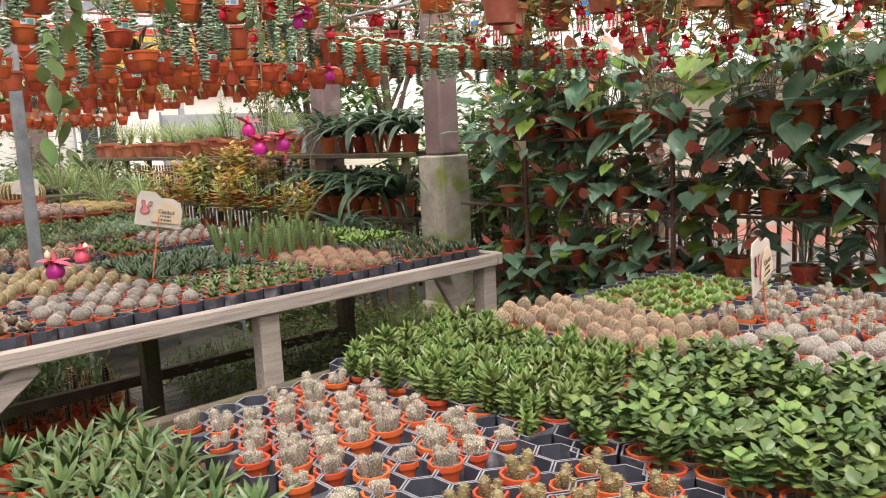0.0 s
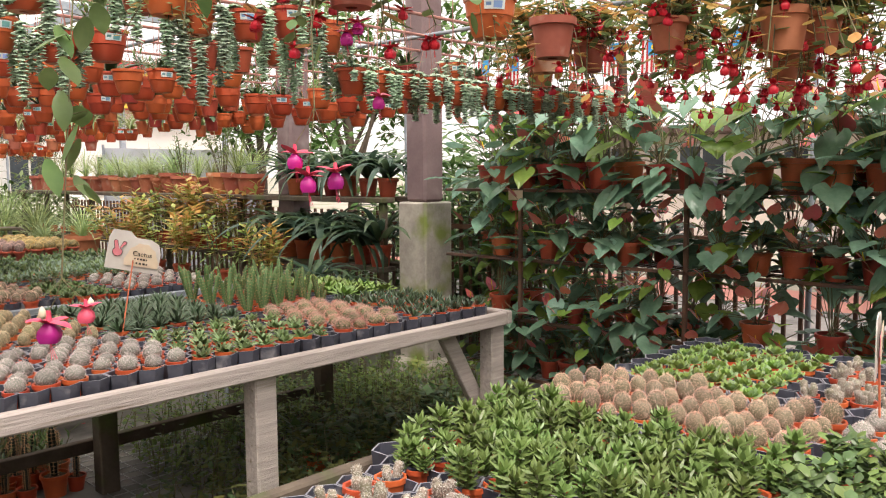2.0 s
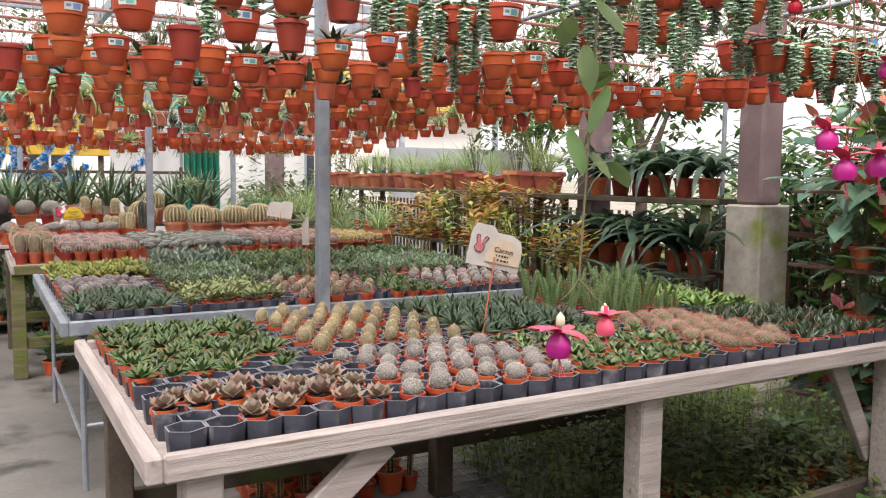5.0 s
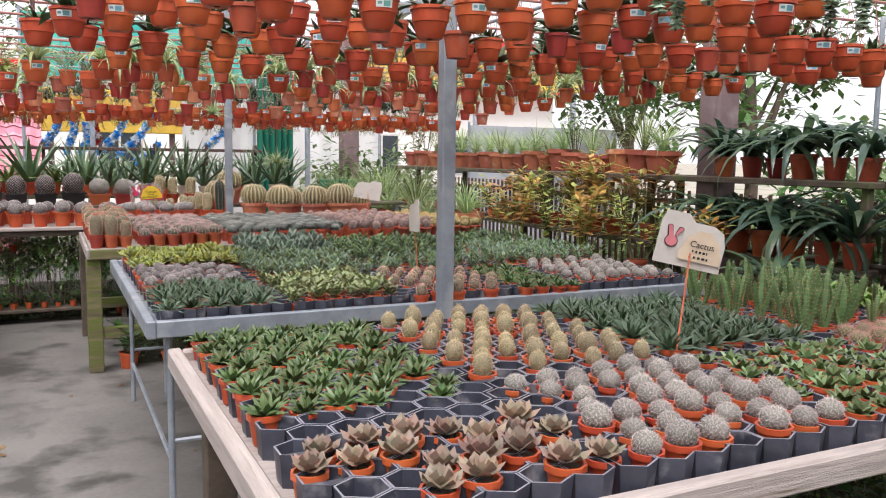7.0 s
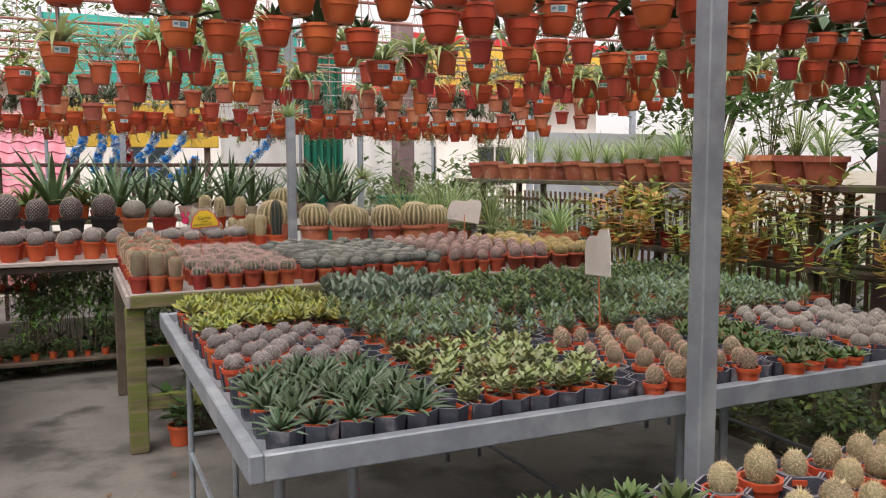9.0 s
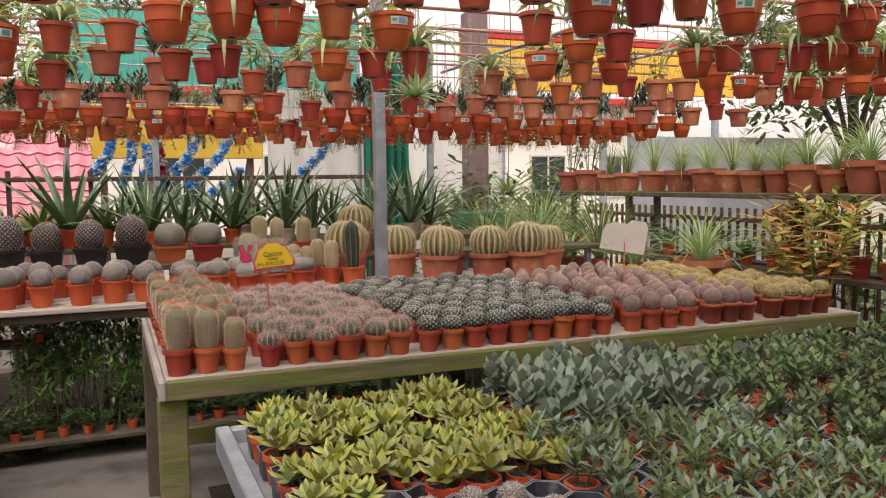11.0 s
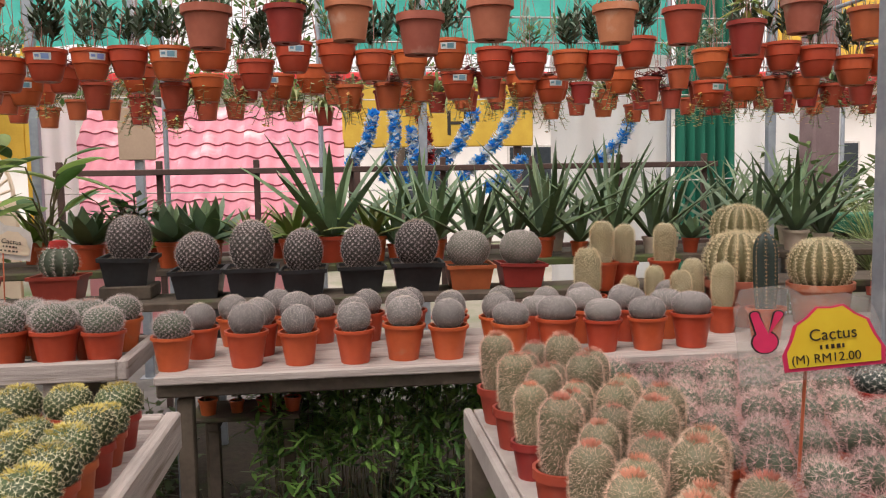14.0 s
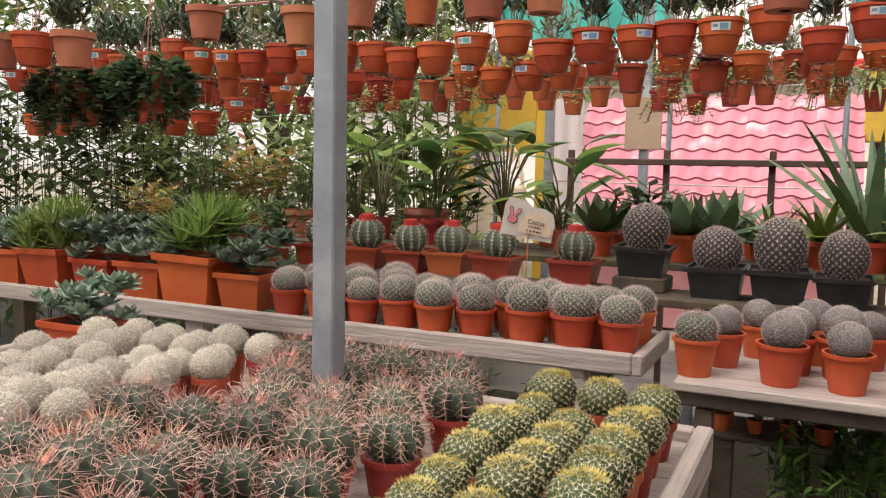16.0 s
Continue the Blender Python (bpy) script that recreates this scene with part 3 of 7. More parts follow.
C_FAWN = material("fawn_skin", (0.19, 0.165, 0.105), (0.12, 0.115, 0.065), rough=0.7, scale=30, vary=0.15)
C_OLIVE = material("olive_skin", (0.22, 0.185, 0.095), (0.155, 0.14, 0.065), rough=0.6, scale=30, vary=0.15)
C_BLUE = material("blue_green_skin", (0.105, 0.13, 0.085), (0.07, 0.09, 0.06), rough=0.6, scale=30, vary=0.15)
L_DARK = leafy("dark_leaf", (0.072, 0.115, 0.062), (0.11, 0.165, 0.085), rough=0.3)
L_GREEN = leafy("green_leaf", (0.125, 0.18, 0.065), (0.185, 0.255, 0.095))
L_BRIGHT = leafy("bright_leaf", (0.22, 0.33, 0.075), (0.30, 0.42, 0.11))
L_JADE = leafy("jade_leaf", (0.085, 0.145, 0.055), (0.13, 0.20, 0.075), rough=0.26)
L_JADETIP = leafy("jade_tip", (0.24, 0.33, 0.10), (0.17, 0.26, 0.08), rough=0.26)
L_BLUE = leafy("blue_green_leaf", (0.21, 0.29, 0.22), (0.29, 0.38, 0.29), rough=0.5)
L_SAGE = leafy("sage_leaf", (0.125, 0.185, 0.12), (0.17, 0.235, 0.15), rough=0.4)
L_CREAM = leafy("cream_leaf", (0.42, 0.44, 0.20), (0.31, 0.38, 0.14), rough=0.4)
L_YELLOW = leafy("yellow_green_leaf", (0.50, 0.48, 0.11), (0.40, 0.44, 0.11), rough=0.4)
L_PINKISH = leafy("dusty_pink_leaf", (0.44, 0.28, 0.22), (0.34, 0.31, 0.22), rough=0.5, scale=25)
L_PALE = leafy("pale_green_leaf", (0.28, 0.40, 0.18), (0.36, 0.46, 0.26), rough=0.45)
L_BURG = leafy("burgundy_leaf", (0.13, 0.025, 0.03), (0.20, 0.05, 0.04), rough=0.35)
L_BRONZE = leafy("bronze_leaf", (0.60, 0.29, 0.09), (0.50, 0.36, 0.11), rough=0.4)
L_PALECREAM = leafy("pale_cream_leaf", (0.36, 0.43, 0.22), (0.45, 0.48, 0.28), rough=0.4)
L_DUSKY = leafy("dusky_leaf", (0.40, 0.25, 0.21), (0.32, 0.29, 0.22), rough=0.5, scale=25)
STEM = material("stem", (0.13, 0.15, 0.06), (0.17, 0.12, 0.07), rough=0.7)
SEDUM = leafy("sedum_leaf", (0.44, 0.57, 0.42), (0.58, 0.70, 0.56), rough=0.5)

C_CHALK = material("chalky_skin", (0.30, 0.235, 0.20), (0.19, 0.18, 0.12), rough=0.8, scale=30, vary=0.15)
zs = 0.055
kind("ball_grey", "ball_cactus", "small round grey-white woolly cactus in an orange pot", lambda g: cactus(g, zs, 0.0265, 0.043, 14, 12, 6, 0.0040, 0.0004, 0.04, wool=14, out=0.8, fuzz=0.7), [C_GREY, SP_LILAC, SP_WHITE], SMALLPOT, category="cactus")
kind("ball_gold", "golden_cactus", "small golden-spined cylindrical cactus in an orange pot", lambda g: cactus(g, zs, 0.0225, 0.054, 14, 14, 8, 0.0036, 0.0003, 0.03, wool=16, out=0.8, fuzz=0.9), [C_TAN, SP_BUFF, SP_CREAM], SMALLPOT, category="cactus")
kind("ball_brown", "brown_cactus", "small red-brown spined round cactus in an orange pot", lambda g: cactus(g, zs, 0.0235, 0.054, 14, 13, 8, 0.0042, 0.0003, 0.03, wool=18, out=0.9, fuzz=0.9), [C_FAWN, SP_ROSE, SP_ROSE], SMALLPOT, category="cactus")
kind("ball_mauve", "mauve_cactus", "small mauve-grey round cactus in an orange pot", lambda g: cactus(g, zs, 0.0265, 0.044, 13, 11, 4, 0.0055, 0.0006, 0.05, wool=8, fuzz=0.7), [C_MAUVE, SP_SLATE, SP_PINK], SMALLPOT, category="cactus")
kind("ball_pinkspiny", "spiny_ball_cactus", "small cactus with pink spines in an orange pot", lambda g: cactus(g, zs, 0.027, 0.040, 12, 9, 5, 0.015, 0.0005, 0.06), [C_GREEN, SP_PINK, WOOL], SMALLPOT, category="cactus")
kind("clump", "clump_cactus", "small clump of pale knobbly cacti in an orange pot", lambda g: clump(g, zs, rnd.randint(3, 6), 0.0105, 0.042, ribs=8, rows=9, spines=3, sl=0.0035, sw=0.0004, tub=0.08, fuzz=0.5), [C_CHALK, SP_WHITE, SP_ROSE], SMALLPOT, 6, category="cactus")
kind("fingers", "finger_cactus", "small clump of tan finger cacti in an orange pot", lambda g: clump(g, zs, rnd.randint(4, 6), 0.010, 0.042, ribs=7, rows=7, spines=1, sl=0.004, tub=0.08, dot=0.0008), [C_OLIVE, SP_TAN, WOOL], SMALLPOT, 4, category="cactus")
kind("spire", "column_cactus", "thin upright green cactus in an orange pot", lambda g: clump(g, zs, 3, 0.009, U(0.10, 0.15), ribs=5, rows=11, spines=1, sl=0.005, tub=0.14, warty=False, dot=0.0008), [C_GREEN, SP_TAN, WOOL], SMALLPOT, 4, category="cactus")
kind("haw_green", "haworthia", "green pointed succulent rosette in an orange pot", lambda g: rosette(g, zs, 20, 0.060, 0.017, mix=2), [L_GREEN, L_JADE], SMALLPOT)
kind("haw_dark", "haworthia", "dark green pointed succulent rosette in an orange pot", lambda g: rosette(g, zs, 24, 0.088, 0.013, rise=(0.2, 1.3), mix=2), [L_DARK, L_SAGE], SMALLPOT)
kind("haw_strap", "gasteria", "glossy dark green pointed succulent in an orange pot", lambda g: rosette(g, zs, 20, 0.090, 0.016, rise=(0.15, 1.3), bend=-0.6, mix=2), [L_JADE, L_GREEN], SMALLPOT, 5)
kind("haw_stripe", "haworthia", "pale striped succulent rosette in an orange pot", lambda g: rosette(g, zs, 14, 0.050, 0.020, mix=2), [L_GREEN, L_PALE], SMALLPOT)
kind("haw_zebra", "haworthia", "dark upright zebra succulent in an orange pot", lambda g: rosette(g, zs, 14, 0.058, 0.014, rise=(0.5, 1.4), bend=0.2, mix=2), [L_DARK, L_BLUE], SMALLPOT)
kind("echeveria_pink", "echeveria", "dusty pink fleshy rosette in an orange pot", lambda g: rosette(g, zs + 0.012, 18, 0.046, 0.026, rise=(0.25, 1.2), bend=0.4, wide=0.6, thick=0.006, mix=2), [L_PINKISH, L_DUSKY], SMALLPOT)
kind("echeveria_pale", "echeveria", "pale green fleshy rosette in an orange pot", lambda g: rosette(g, zs, 22, 0.046, 0.026, rise=(0.1, 1.3), bend=0.3, wide=0.65, thick=0.006, mix=2), [L_PALE, L_BRIGHT], SMALLPOT)
kind("bright", "leafy_succulent", "bright green leafy succulent in an orange pot", lambda g: rosette(g, zs, 20, 0.085, 0.030, rise=(0.3, 1.3), wide=0.6, mix=2), [L_BRIGHT, L_JADETIP], SMALLPOT)


def jade(g, z0=zs):
    bushlet(g, z0, 5, 0.085, 0.038, 0.031, 0.023, per=12, thick=0.002, rise=0.45, mats=2, wide=0.72, seg=4)


def spiky(g, z0=zs):
    first = len(g.v)
    for n_ in range(3):
        if n_:
            g.f.append((first, first + 1, len(g.v)))
            g.m.append(2)
        a, o = U(0, 6.28), U(0.005, 0.025)
        h = U(0.04, 0.08)
        c = (o * math.cos(a), o * math.sin(a))
        g.tube([(c[0], c[1], z0), (c[0] * 1.3, c[1] * 1.3, z0 + h)], 0.003, 4, 2)
        stem_v = len(g.v) - 2
        for k in range(5):
            g.f.append((stem_v, stem_v + 1, len(g.v)))
            g.m.append(2)
            rosette(g, z0 + h * (k + 0.7) / 4.7, 7 if k < 4 else 9, U(0.030, 0.040), 0.012, rise=(0.05, 0.8) if k < 4 else (0.3, 1.4), bend=0.2, thick=0.003, mat=0 if k < 1 else 1, c=(c[0] * 1.3 + U(-0.003, 0.003), c[1] * 1.3 + U(-0.003, 0.003)), wide=0.3)


kind("jade", "jade_plant", "glossy green jade plant in an orange pot", jade, [L_JADE, L_JADETIP, STEM], SMALLPOT, 5)
kind("spiky", "crassula", "bright green star-leaved succulent in an orange pot", spiky, [L_GREEN, L_JADETIP, STEM], SMALLPOT, 4)
kind("variegated", "variegated_succulent", "cream and green variegated succulent in an orange pot", lambda g: bushlet(g, zs, 8, 0.05, 0.042, 0.027, 0.018, per=9, mats=2, wide=0.6, thick=0.002), [L_CREAM, L_PALECREAM, STEM], SMALLPOT, 4)
kind("bluebush", "blue_succulent", "blue-green bushy succulent in an orange pot", lambda g: bushlet(g, zs, 5, 0.065, 0.042, 0.034, 0.012, per=10, mats=2, wide=0.5), [L_BLUE, L_GREEN, STEM], SMALLPOT, 4)
kind("darkbush", "leafy_succulent", "dark green bushy succulent in an orange pot", lambda g: bushlet(g, zs, 5, 0.085, 0.045, 0.032, 0.017, per=10, mats=2, wide=0.5), [L_DARK, L_GREEN, STEM], SMALLPOT, 4)
def star(g, z0=zs):
    for i in range(3):
        a = i * 2.09 + U(-0.3, 0.3)
        c, h = (0.020 * math.cos(a), 0.020 * math.sin(a)), U(0.015, 0.045)
        if i:
            g.f.append((0, 1, len(g.v)))
            g.m.append(2)
        g.tube([(0, 0, z0), (c[0], c[1], z0 + h)], 0.003, 4, 2)
        g.f.append((len(g.v) - 1, len(g.v) - 2, len(g.v)))
        g.m.append(2)
        rosette(g, z0 + h, 12, 0.050, 0.017, rise=(0.15, 1.25), bend=0.15, wide=0.6, thick=0.004, mix=2, c=c)


def kalanchoe(g, z0=zs):
    for i in range(3):
        a = i * 2.09 + U(-0.3, 0.3)
        tip = (0.026 * math.cos(a), 0.026 * math.sin(a), z0 + U(0.05, 0.11))
        if i:
            g.f.append((0, 1, len(g.v)))
            g.m.append(2)
        g.tube([(0, 0, z0), tip], 0.004, 5, 2)
        root = len(g.v) - 1
        for k in range(12):
            g.f.append((root, root - 1, len(g.v) + 1))
            g.m.append(2)
            q = 0.35 + 0.65 * k / 11
            g.leaf((tip[0] * q, tip[1] * q, z0 + (tip[2] - z0) * q), k * 2.4 + a, 0.0 + 1.1 * k / 11, U(0.030, 0.048), U(0.020, 0.030), 0.3, 0.25, 0.003, 5, rnd.randrange(2), 0.7, 0.3)


L_FELT = leafy("felted_leaf", (0.30, 0.36, 0.30), (0.40, 0.45, 0.38), rough=0.8)
kind("yellowbush", "star_succulent", "yellow-green star-shaped rosettes in an orange pot", star, [L_YELLOW, L_CREAM, STEM], SMALLPOT, 5)
kind("kalanchoe", "kalanchoe", "pale felted blue-grey succulent with rounded leaves in an orange pot", kalanchoe, [L_FELT, L_BLUE, STEM], SMALLPOT, 5)

z1, z2, z0 = T1[4] - 0.025, T2[4] - 0.03, T0[4] - 0.025
DX, DY = 0.084, 0.078
for key, a, b, c, d, full in (
        ("echeveria_pink", 0.20, 0.78, 2.93, 3.27, 0.75), ("haw_green", 0.20, 0.76, 3.42, 4.27, 0.97),
        ("ball_grey", 0.80, 1.38, 2.93, 3.50, 0.92), ("ball_gold", 0.78, 1.38, 3.53, 4.27, 0.85),
        ("haw_stripe", 1.40, 2.02, 2.93, 3.52, 1.0), ("haw_dark", 1.40, 2.00, 3.55, 4.27, 1.0),
        ("ball_pinkspiny", 2.02, 2.42, 2.93, 3.56, 1.0), ("spire", 2.02, 2.58, 3.60, 4.27, 0.9),
        ("haw_zebra", 2.42, 2.94, 2.93, 3.56, 1.0), ("bright", 2.60, 2.95, 3.60, 4.27, 1.0)):
    bed(key, a, b, c, d, z1, DX, DY, full)
for key, a, b, c, d, full in (
        ("haw_dark", 0.20, 0.68, 4.92, 5.48, 0.95), ("ball_mauve", 0.20, 0.68, 5.50, 6.06, 0.95), ("yellowbush", 0.20, 0.78, 6.08, 6.70, 0.95),
        ("variegated", 0.68, 1.20, 4.93, 5.50, 0.95), ("bluebush", 0.70, 1.28, 5.52, 6.22, 0.95), ("kalanchoe", 0.80, 1.32, 6.24, 6.74, 0.95), ("ball_brown", 1.22, 1.72, 4.87, 5.50, 0.85),
        ("haw_green", 1.74, 2.10, 4.87, 5.48, 0.95), ("bluebush", 1.30, 2.0, 5.52, 5.84, 0.9),
        ("ball_grey", 2.12, 2.70, 4.95, 5.56, 0.9), ("darkbush", 1.30, 2.0, 5.85, 6.30, 0.95)):
    bed(key, a, b, c, d, z2, DX, DY, full)
bed_stuff("darkbush", "bed of dark green bushy succulents in small pots", 1.30, 2.72, 6.30, 6.72, z2, DX, DY, 0.95)
bed_stuff("bluebush", "bed of blue-green bushy succulents in small pots", 2.02, 2.72, 5.60, 6.30, z2, DX, DY, 0.95)
for key, a, b, c, d, full in (
        ("haw_strap", 0.36, 0.72, 0.75, 1.94, 1.0), ("clump", 0.73, 1.23, 1.12, 1.87, 0.9), ("fingers", 0.78, 1.24, 0.50, 1.08, 0.95),
        ("spiky", 1.24, 1.84, 1.12, 1.96, 0.97), ("jade", 1.24, 1.95, 0.46, 1.10, 1.0), ("ball_brown", 1.85, 2.30, 1.16, 1.93, 0.97),
        ("ball_grey", 1.97, 2.40, 0.60, 1.14, 0.95), ("echeveria_pale", 2.31, 2.98, 1.42, 1.95, 0.95), ("clump", 2.40, 2.98, 0.60, 1.40, 0.85)):
    bed(key, a, b, c, d, z0, DX, DY, full)

# ---- larger cacti ----
SP_PINKISH = material("dusty_pink_spine", (0.66, 0.46, 0.44), (0.62, 0.38, 0.36), rough=0.6, vary=0.15)
SP_SALMON = material("salmon_spine", (0.66, 0.24, 0.17), (0.60, 0.30, 0.22), rough=0.6, vary=0.15)
C_KHAKI = material("khaki_skin", (0.20, 0.18, 0.115), (0.135, 0.135, 0.075), rough=0.6, scale=30, vary=0.15)
zp = 0.074
kind("cyl_pink", "cylinder_cactus", "tall oval cactus with pink-tan spines in a red-brown pot", lambda g: cactus(g, zp, 0.034, U(0.078, 0.138), 20, 22, 8, 0.0056, 0.00026, 0.03, dot=0.0011, wool=90, out=1.5, fuzz=0.8), [C_KHAKI, SP_ROSE, SP_SALMON], MIDPOT, 4, "cactus")
kind("pink3", "spiny_cactus", "low ribbed cactus with long pink spines in a red-brown pot", lambda g: cactus(g, zp, 0.034, 0.054, 12, 8, 8, 0.017, 0.00034, 0.16, False, dot=0.0022, out=0.8), [C_BLUE, SP_PINKISH, WOOL], MIDPOT, 4, "cactus")
kind("dark3", "ribbed_cactus", "dark green ribbed cactus with white tufts in a red-brown pot", lambda g: cactus(g, zp, 0.041, 0.058, 12, 10, 4, 0.0080, 0.00052, 0.15, dot=0.0045, wool=4, out=0.22), [C_DARK, SP_WHITE, WOOL], MIDPOT, 4, "cactus")
C_ROSY = material("rosy_grey_skin", (0.23, 0.165, 0.15), (0.16, 0.125, 0.105), rough=0.8, scale=30, vary=0.15)
C_SILVER = material("silver_skin", (0.21, 0.19, 0.185), (0.15, 0.14, 0.13), rough=0.8, scale=40, vary=0.15)
kind("mauve3", "oval_cactus", "oval mauve-pink spined cactus in a red-brown pot", lambda g: cactus(g, zp, 0.034, 0.070, 16, 14, 7, 0.0042, 0.00034, 0.03, wool=16, out=1.0, fuzz=0.8), [C_ROSY, SP_PINKISH, SP_ROSE], MIDPOT, 3, "cactus")
kind("pale3", "pale_cactus", "pale golden spined cactus in a red-brown pot", lambda g: cactus(g, zp, 0.040, 0.060, 12, 10, 5, 0.012, 0.0006, 0.05, wool=10, fuzz=0.8), [C_OLIVE, SP_GOLD, WOOL], MIDPOT, 3, "cactus")


C_PARODIA = material("deep_green_skin", (0.070, 0.098, 0.034), (0.046, 0.068, 0.026), rough=0.55, scale=30, vary=0.15)
C_WOOLLY = material("woolly_skin", (0.40, 0.35, 0.29), (0.30, 0.265, 0.215), rough=0.9, scale=40, vary=0.15)
SP_STRAW = material("straw_spine", (0.70, 0.66, 0.46), (0.62, 0.55, 0.34), rough=0.6)
SP_YELLOW = material("yellow_spine", (0.66, 0.54, 0.15), (0.56, 0.43, 0.11), rough=0.6)
SP_PALERED = material("pale_red_spine", (0.46, 0.26, 0.22), (0.62, 0.45, 0.39), rough=0.6, vary=0.2)


def parodia(g):
    cactus(g, zp, 0.048, 0.074, 15, 15, 4, 0.0065, 0.0006, 0.09, wool=60, flat=0.03, out=0.5, fuzz=0.22)
    for _ in range(120):
        a, r = U(0, 6.28), 0.036 * math.sqrt(U(0, 1))
        zc = zp + 0.075 - 7.0 * r * r
        g.spine((r * math.cos(a), r * math.sin(a), zc), (math.cos(a) + U(-0.5, 0.5), math.sin(a) + U(-0.5, 0.5), 0.9), 0.010, 0.0013, 2)
    if rnd.random() < 0.5:
        for _ in range(rnd.randint(1, 3)):
            a, o = U(0, 6.28), U(0, 0.012)
            c = (o * math.cos(a), o * math.sin(a))
            for k in range(10):
                g.leaf((c[0], c[1], zp + 0.074), k * 0.63, 0.9, 0.015, 0.006, -0.6, 0.1, 0, 2, 3)


kind("parodia", "parodia_cactus", "round green cactus with white tufts and a yellow crown", parodia, [C_PARODIA, SP_STRAW, SP_YELLOW, YELLOWF], MIDPOT, 6, "cactus")


C_FERO = material("ribbed_green_skin", (0.060, 0.082, 0.055), (0.040, 0.055, 0.040), rough=0.55, scale=30, vary=0.2)


C_DOME = material("dark_mauve_skin", (0.075, 0.062, 0.058), (0.045, 0.042, 0.036), rough=0.6, scale=30, vary=0.2)


def fero(g):
    cactus(g, zp, 0.054, 0.088, 12, 8, 4, 0.020, 0.0006, 0.24, False, dot=0.003, out=0.5)
    for j in range(5):
        e = -0.45 + j * 0.34
        for i in range(12):
            a = 6.2832 * i / 12
            nrm = Vector((math.cos(a) * math.cos(e), math.sin(a) * math.cos(e), math.sin(e)))
            p = Vector((0.063 * nrm.x, 0.063 * nrm.y, zp + 0.047 + 0.046 * nrm.z))
            b = U(0, 6.28)
            sd = Vector((-math.sin(a), math.cos(a), 0))
            bend = (sd * math.cos(b) + nrm.cross(sd) * math.sin(b)) * 0.013
            g.tube([p - nrm * 0.004, p + nrm * 0.013 + bend * 0.3, p + nrm * 0.024 + bend, p + nrm * 0.023 + bend * 1.7], 0.0009, 3, 1, 0.4)
    for i in range(22):
        a = U(0, 6.28)
        g.spine((0.02 * math.cos(a), 0.02 * math.sin(a), zp + 0.09), (math.cos(a), math.sin(a), 1.2), 0.032, 0.0009, 2)


FEROPOT = pot_geo(0.058, 0.044, 0.080, 18, 0.15, 0.004).mesh("wide_pot", [POTRED, SOIL], True)
kind("fero", "barrel_cactus", "grey-green ribbed cactus with long hooked red spines in a red pot", fero, [C_FERO, SP_PALERED, SP_SALMON], FEROPOT, 5, "cactus")
kind("whiteball", "ball_cactus", "round white woolly cactus in a red-brown pot", lambda g: cactus(g, zp, 0.047, 0.078, 18, 16, 5, 0.006, 0.0006, 0.03, wool=30, out=0.8, fuzz=0.9), [C_WOOLLY, SP_WHITE, SP_WHITE], MIDPOT, 4, "cactus")

GLOBEPOT = pot_geo(0.066, 0.048, 0.115, 22, 0.10, 0.005).mesh("globe_pot", [POT, SOIL], True)
zg = 0.105
kind("globe_grey", "globe_cactus", "silvery grey round cactus in an orange pot", lambda g: cactus(g, zg, 0.055, 0.098, 22, 20, 7, 0.0046, 0.00034, 0.03, wool=24, out=0.9, fuzz=0.75), [C_SILVER, SP_LILAC, WOOL], GLOBEPOT, 5, "cactus")
kind("globe_flat", "globe_cactus", "broad flattened grey cactus in an orange pot", lambda g: cactus(g, zg, 0.062, 0.080, 24, 17, 7, 0.0046, 0.00034, 0.03, flat=0.05, out=0.9, fuzz=0.75), [C_SILVER, SP_LILAC, SP_PINK], GLOBEPOT, 3, "cactus")
kind("globe_spiny", "globe_cactus", "round green cactus with pinkish-white spines in an orange pot", lambda g: cactus(g, zg, 0.058, 0.088, 18, 15, 7, 0.012, 0.00045, 0.07, wool=40, out=0.9, fuzz=0.35), [C_BLUE, SP_LILAC, SP_PINK], GLOBEPOT, 5, "cactus")


def square_pot(w, h, d=None):
    g = Geo()
    d = d or w
    vs, fs = [], []
    for s, z in ((0.78, 0), (0.94, h * 0.86), (1.04, h * 0.86), (1.05, h), (0.95, h), (0.93, h * 0.88)):
        a, b = w / 2 * s, d / 2 * s
        for x, y in ((a, b), (-a, b), (-a, -b), (a, -b)):
            vs.append((x, y, z))
    for k in range(5):
        for i in range(4):
            j = (i + 1) % 4
            fs.append((k * 4 + i, k * 4 + j, k * 4 + 4 + j, k * 4 + 4 + i))
    fs.append((3, 2, 1, 0))
    g.add(vs, fs, 0)
    g.add([vs[20], vs[21], vs[22], vs[23]], [(0, 1, 2, 3)], 1)
    return g


BLACKSQ = square_pot(0.20, 0.115).mesh("square_pot", [BLACKPOT, SOIL])
REDSQ = square_pot(0.20, 0.105).mesh("square_pot", [POTRED, SOIL])
zq = 0.10
kind("dome_dark", "globe_cactus", "large dark oval cactus with pale spines in a black pot", lambda g: cactus(g, zq, 0.080, U(0.15, 0.20), 20, 20, 6, 0.010, 0.0007, 0.07, dot=0.0036, wool=30), [C_DOME, SP_LILAC, SP_TAN], BLACKSQ, 6, "cactus")
kind("dome_round", "globe_cactus", "large round grey-green cactus in a square red pot", lambda g: cactus(g, zq, 0.088, 0.145, 30, 24, 4, 0.006, 0.0006, 0.04, dot=0.0018, flat=0.06, fuzz=0.4), [C_GREY, SP_LILAC, SP_PINK], REDSQ, 3, "cactus")


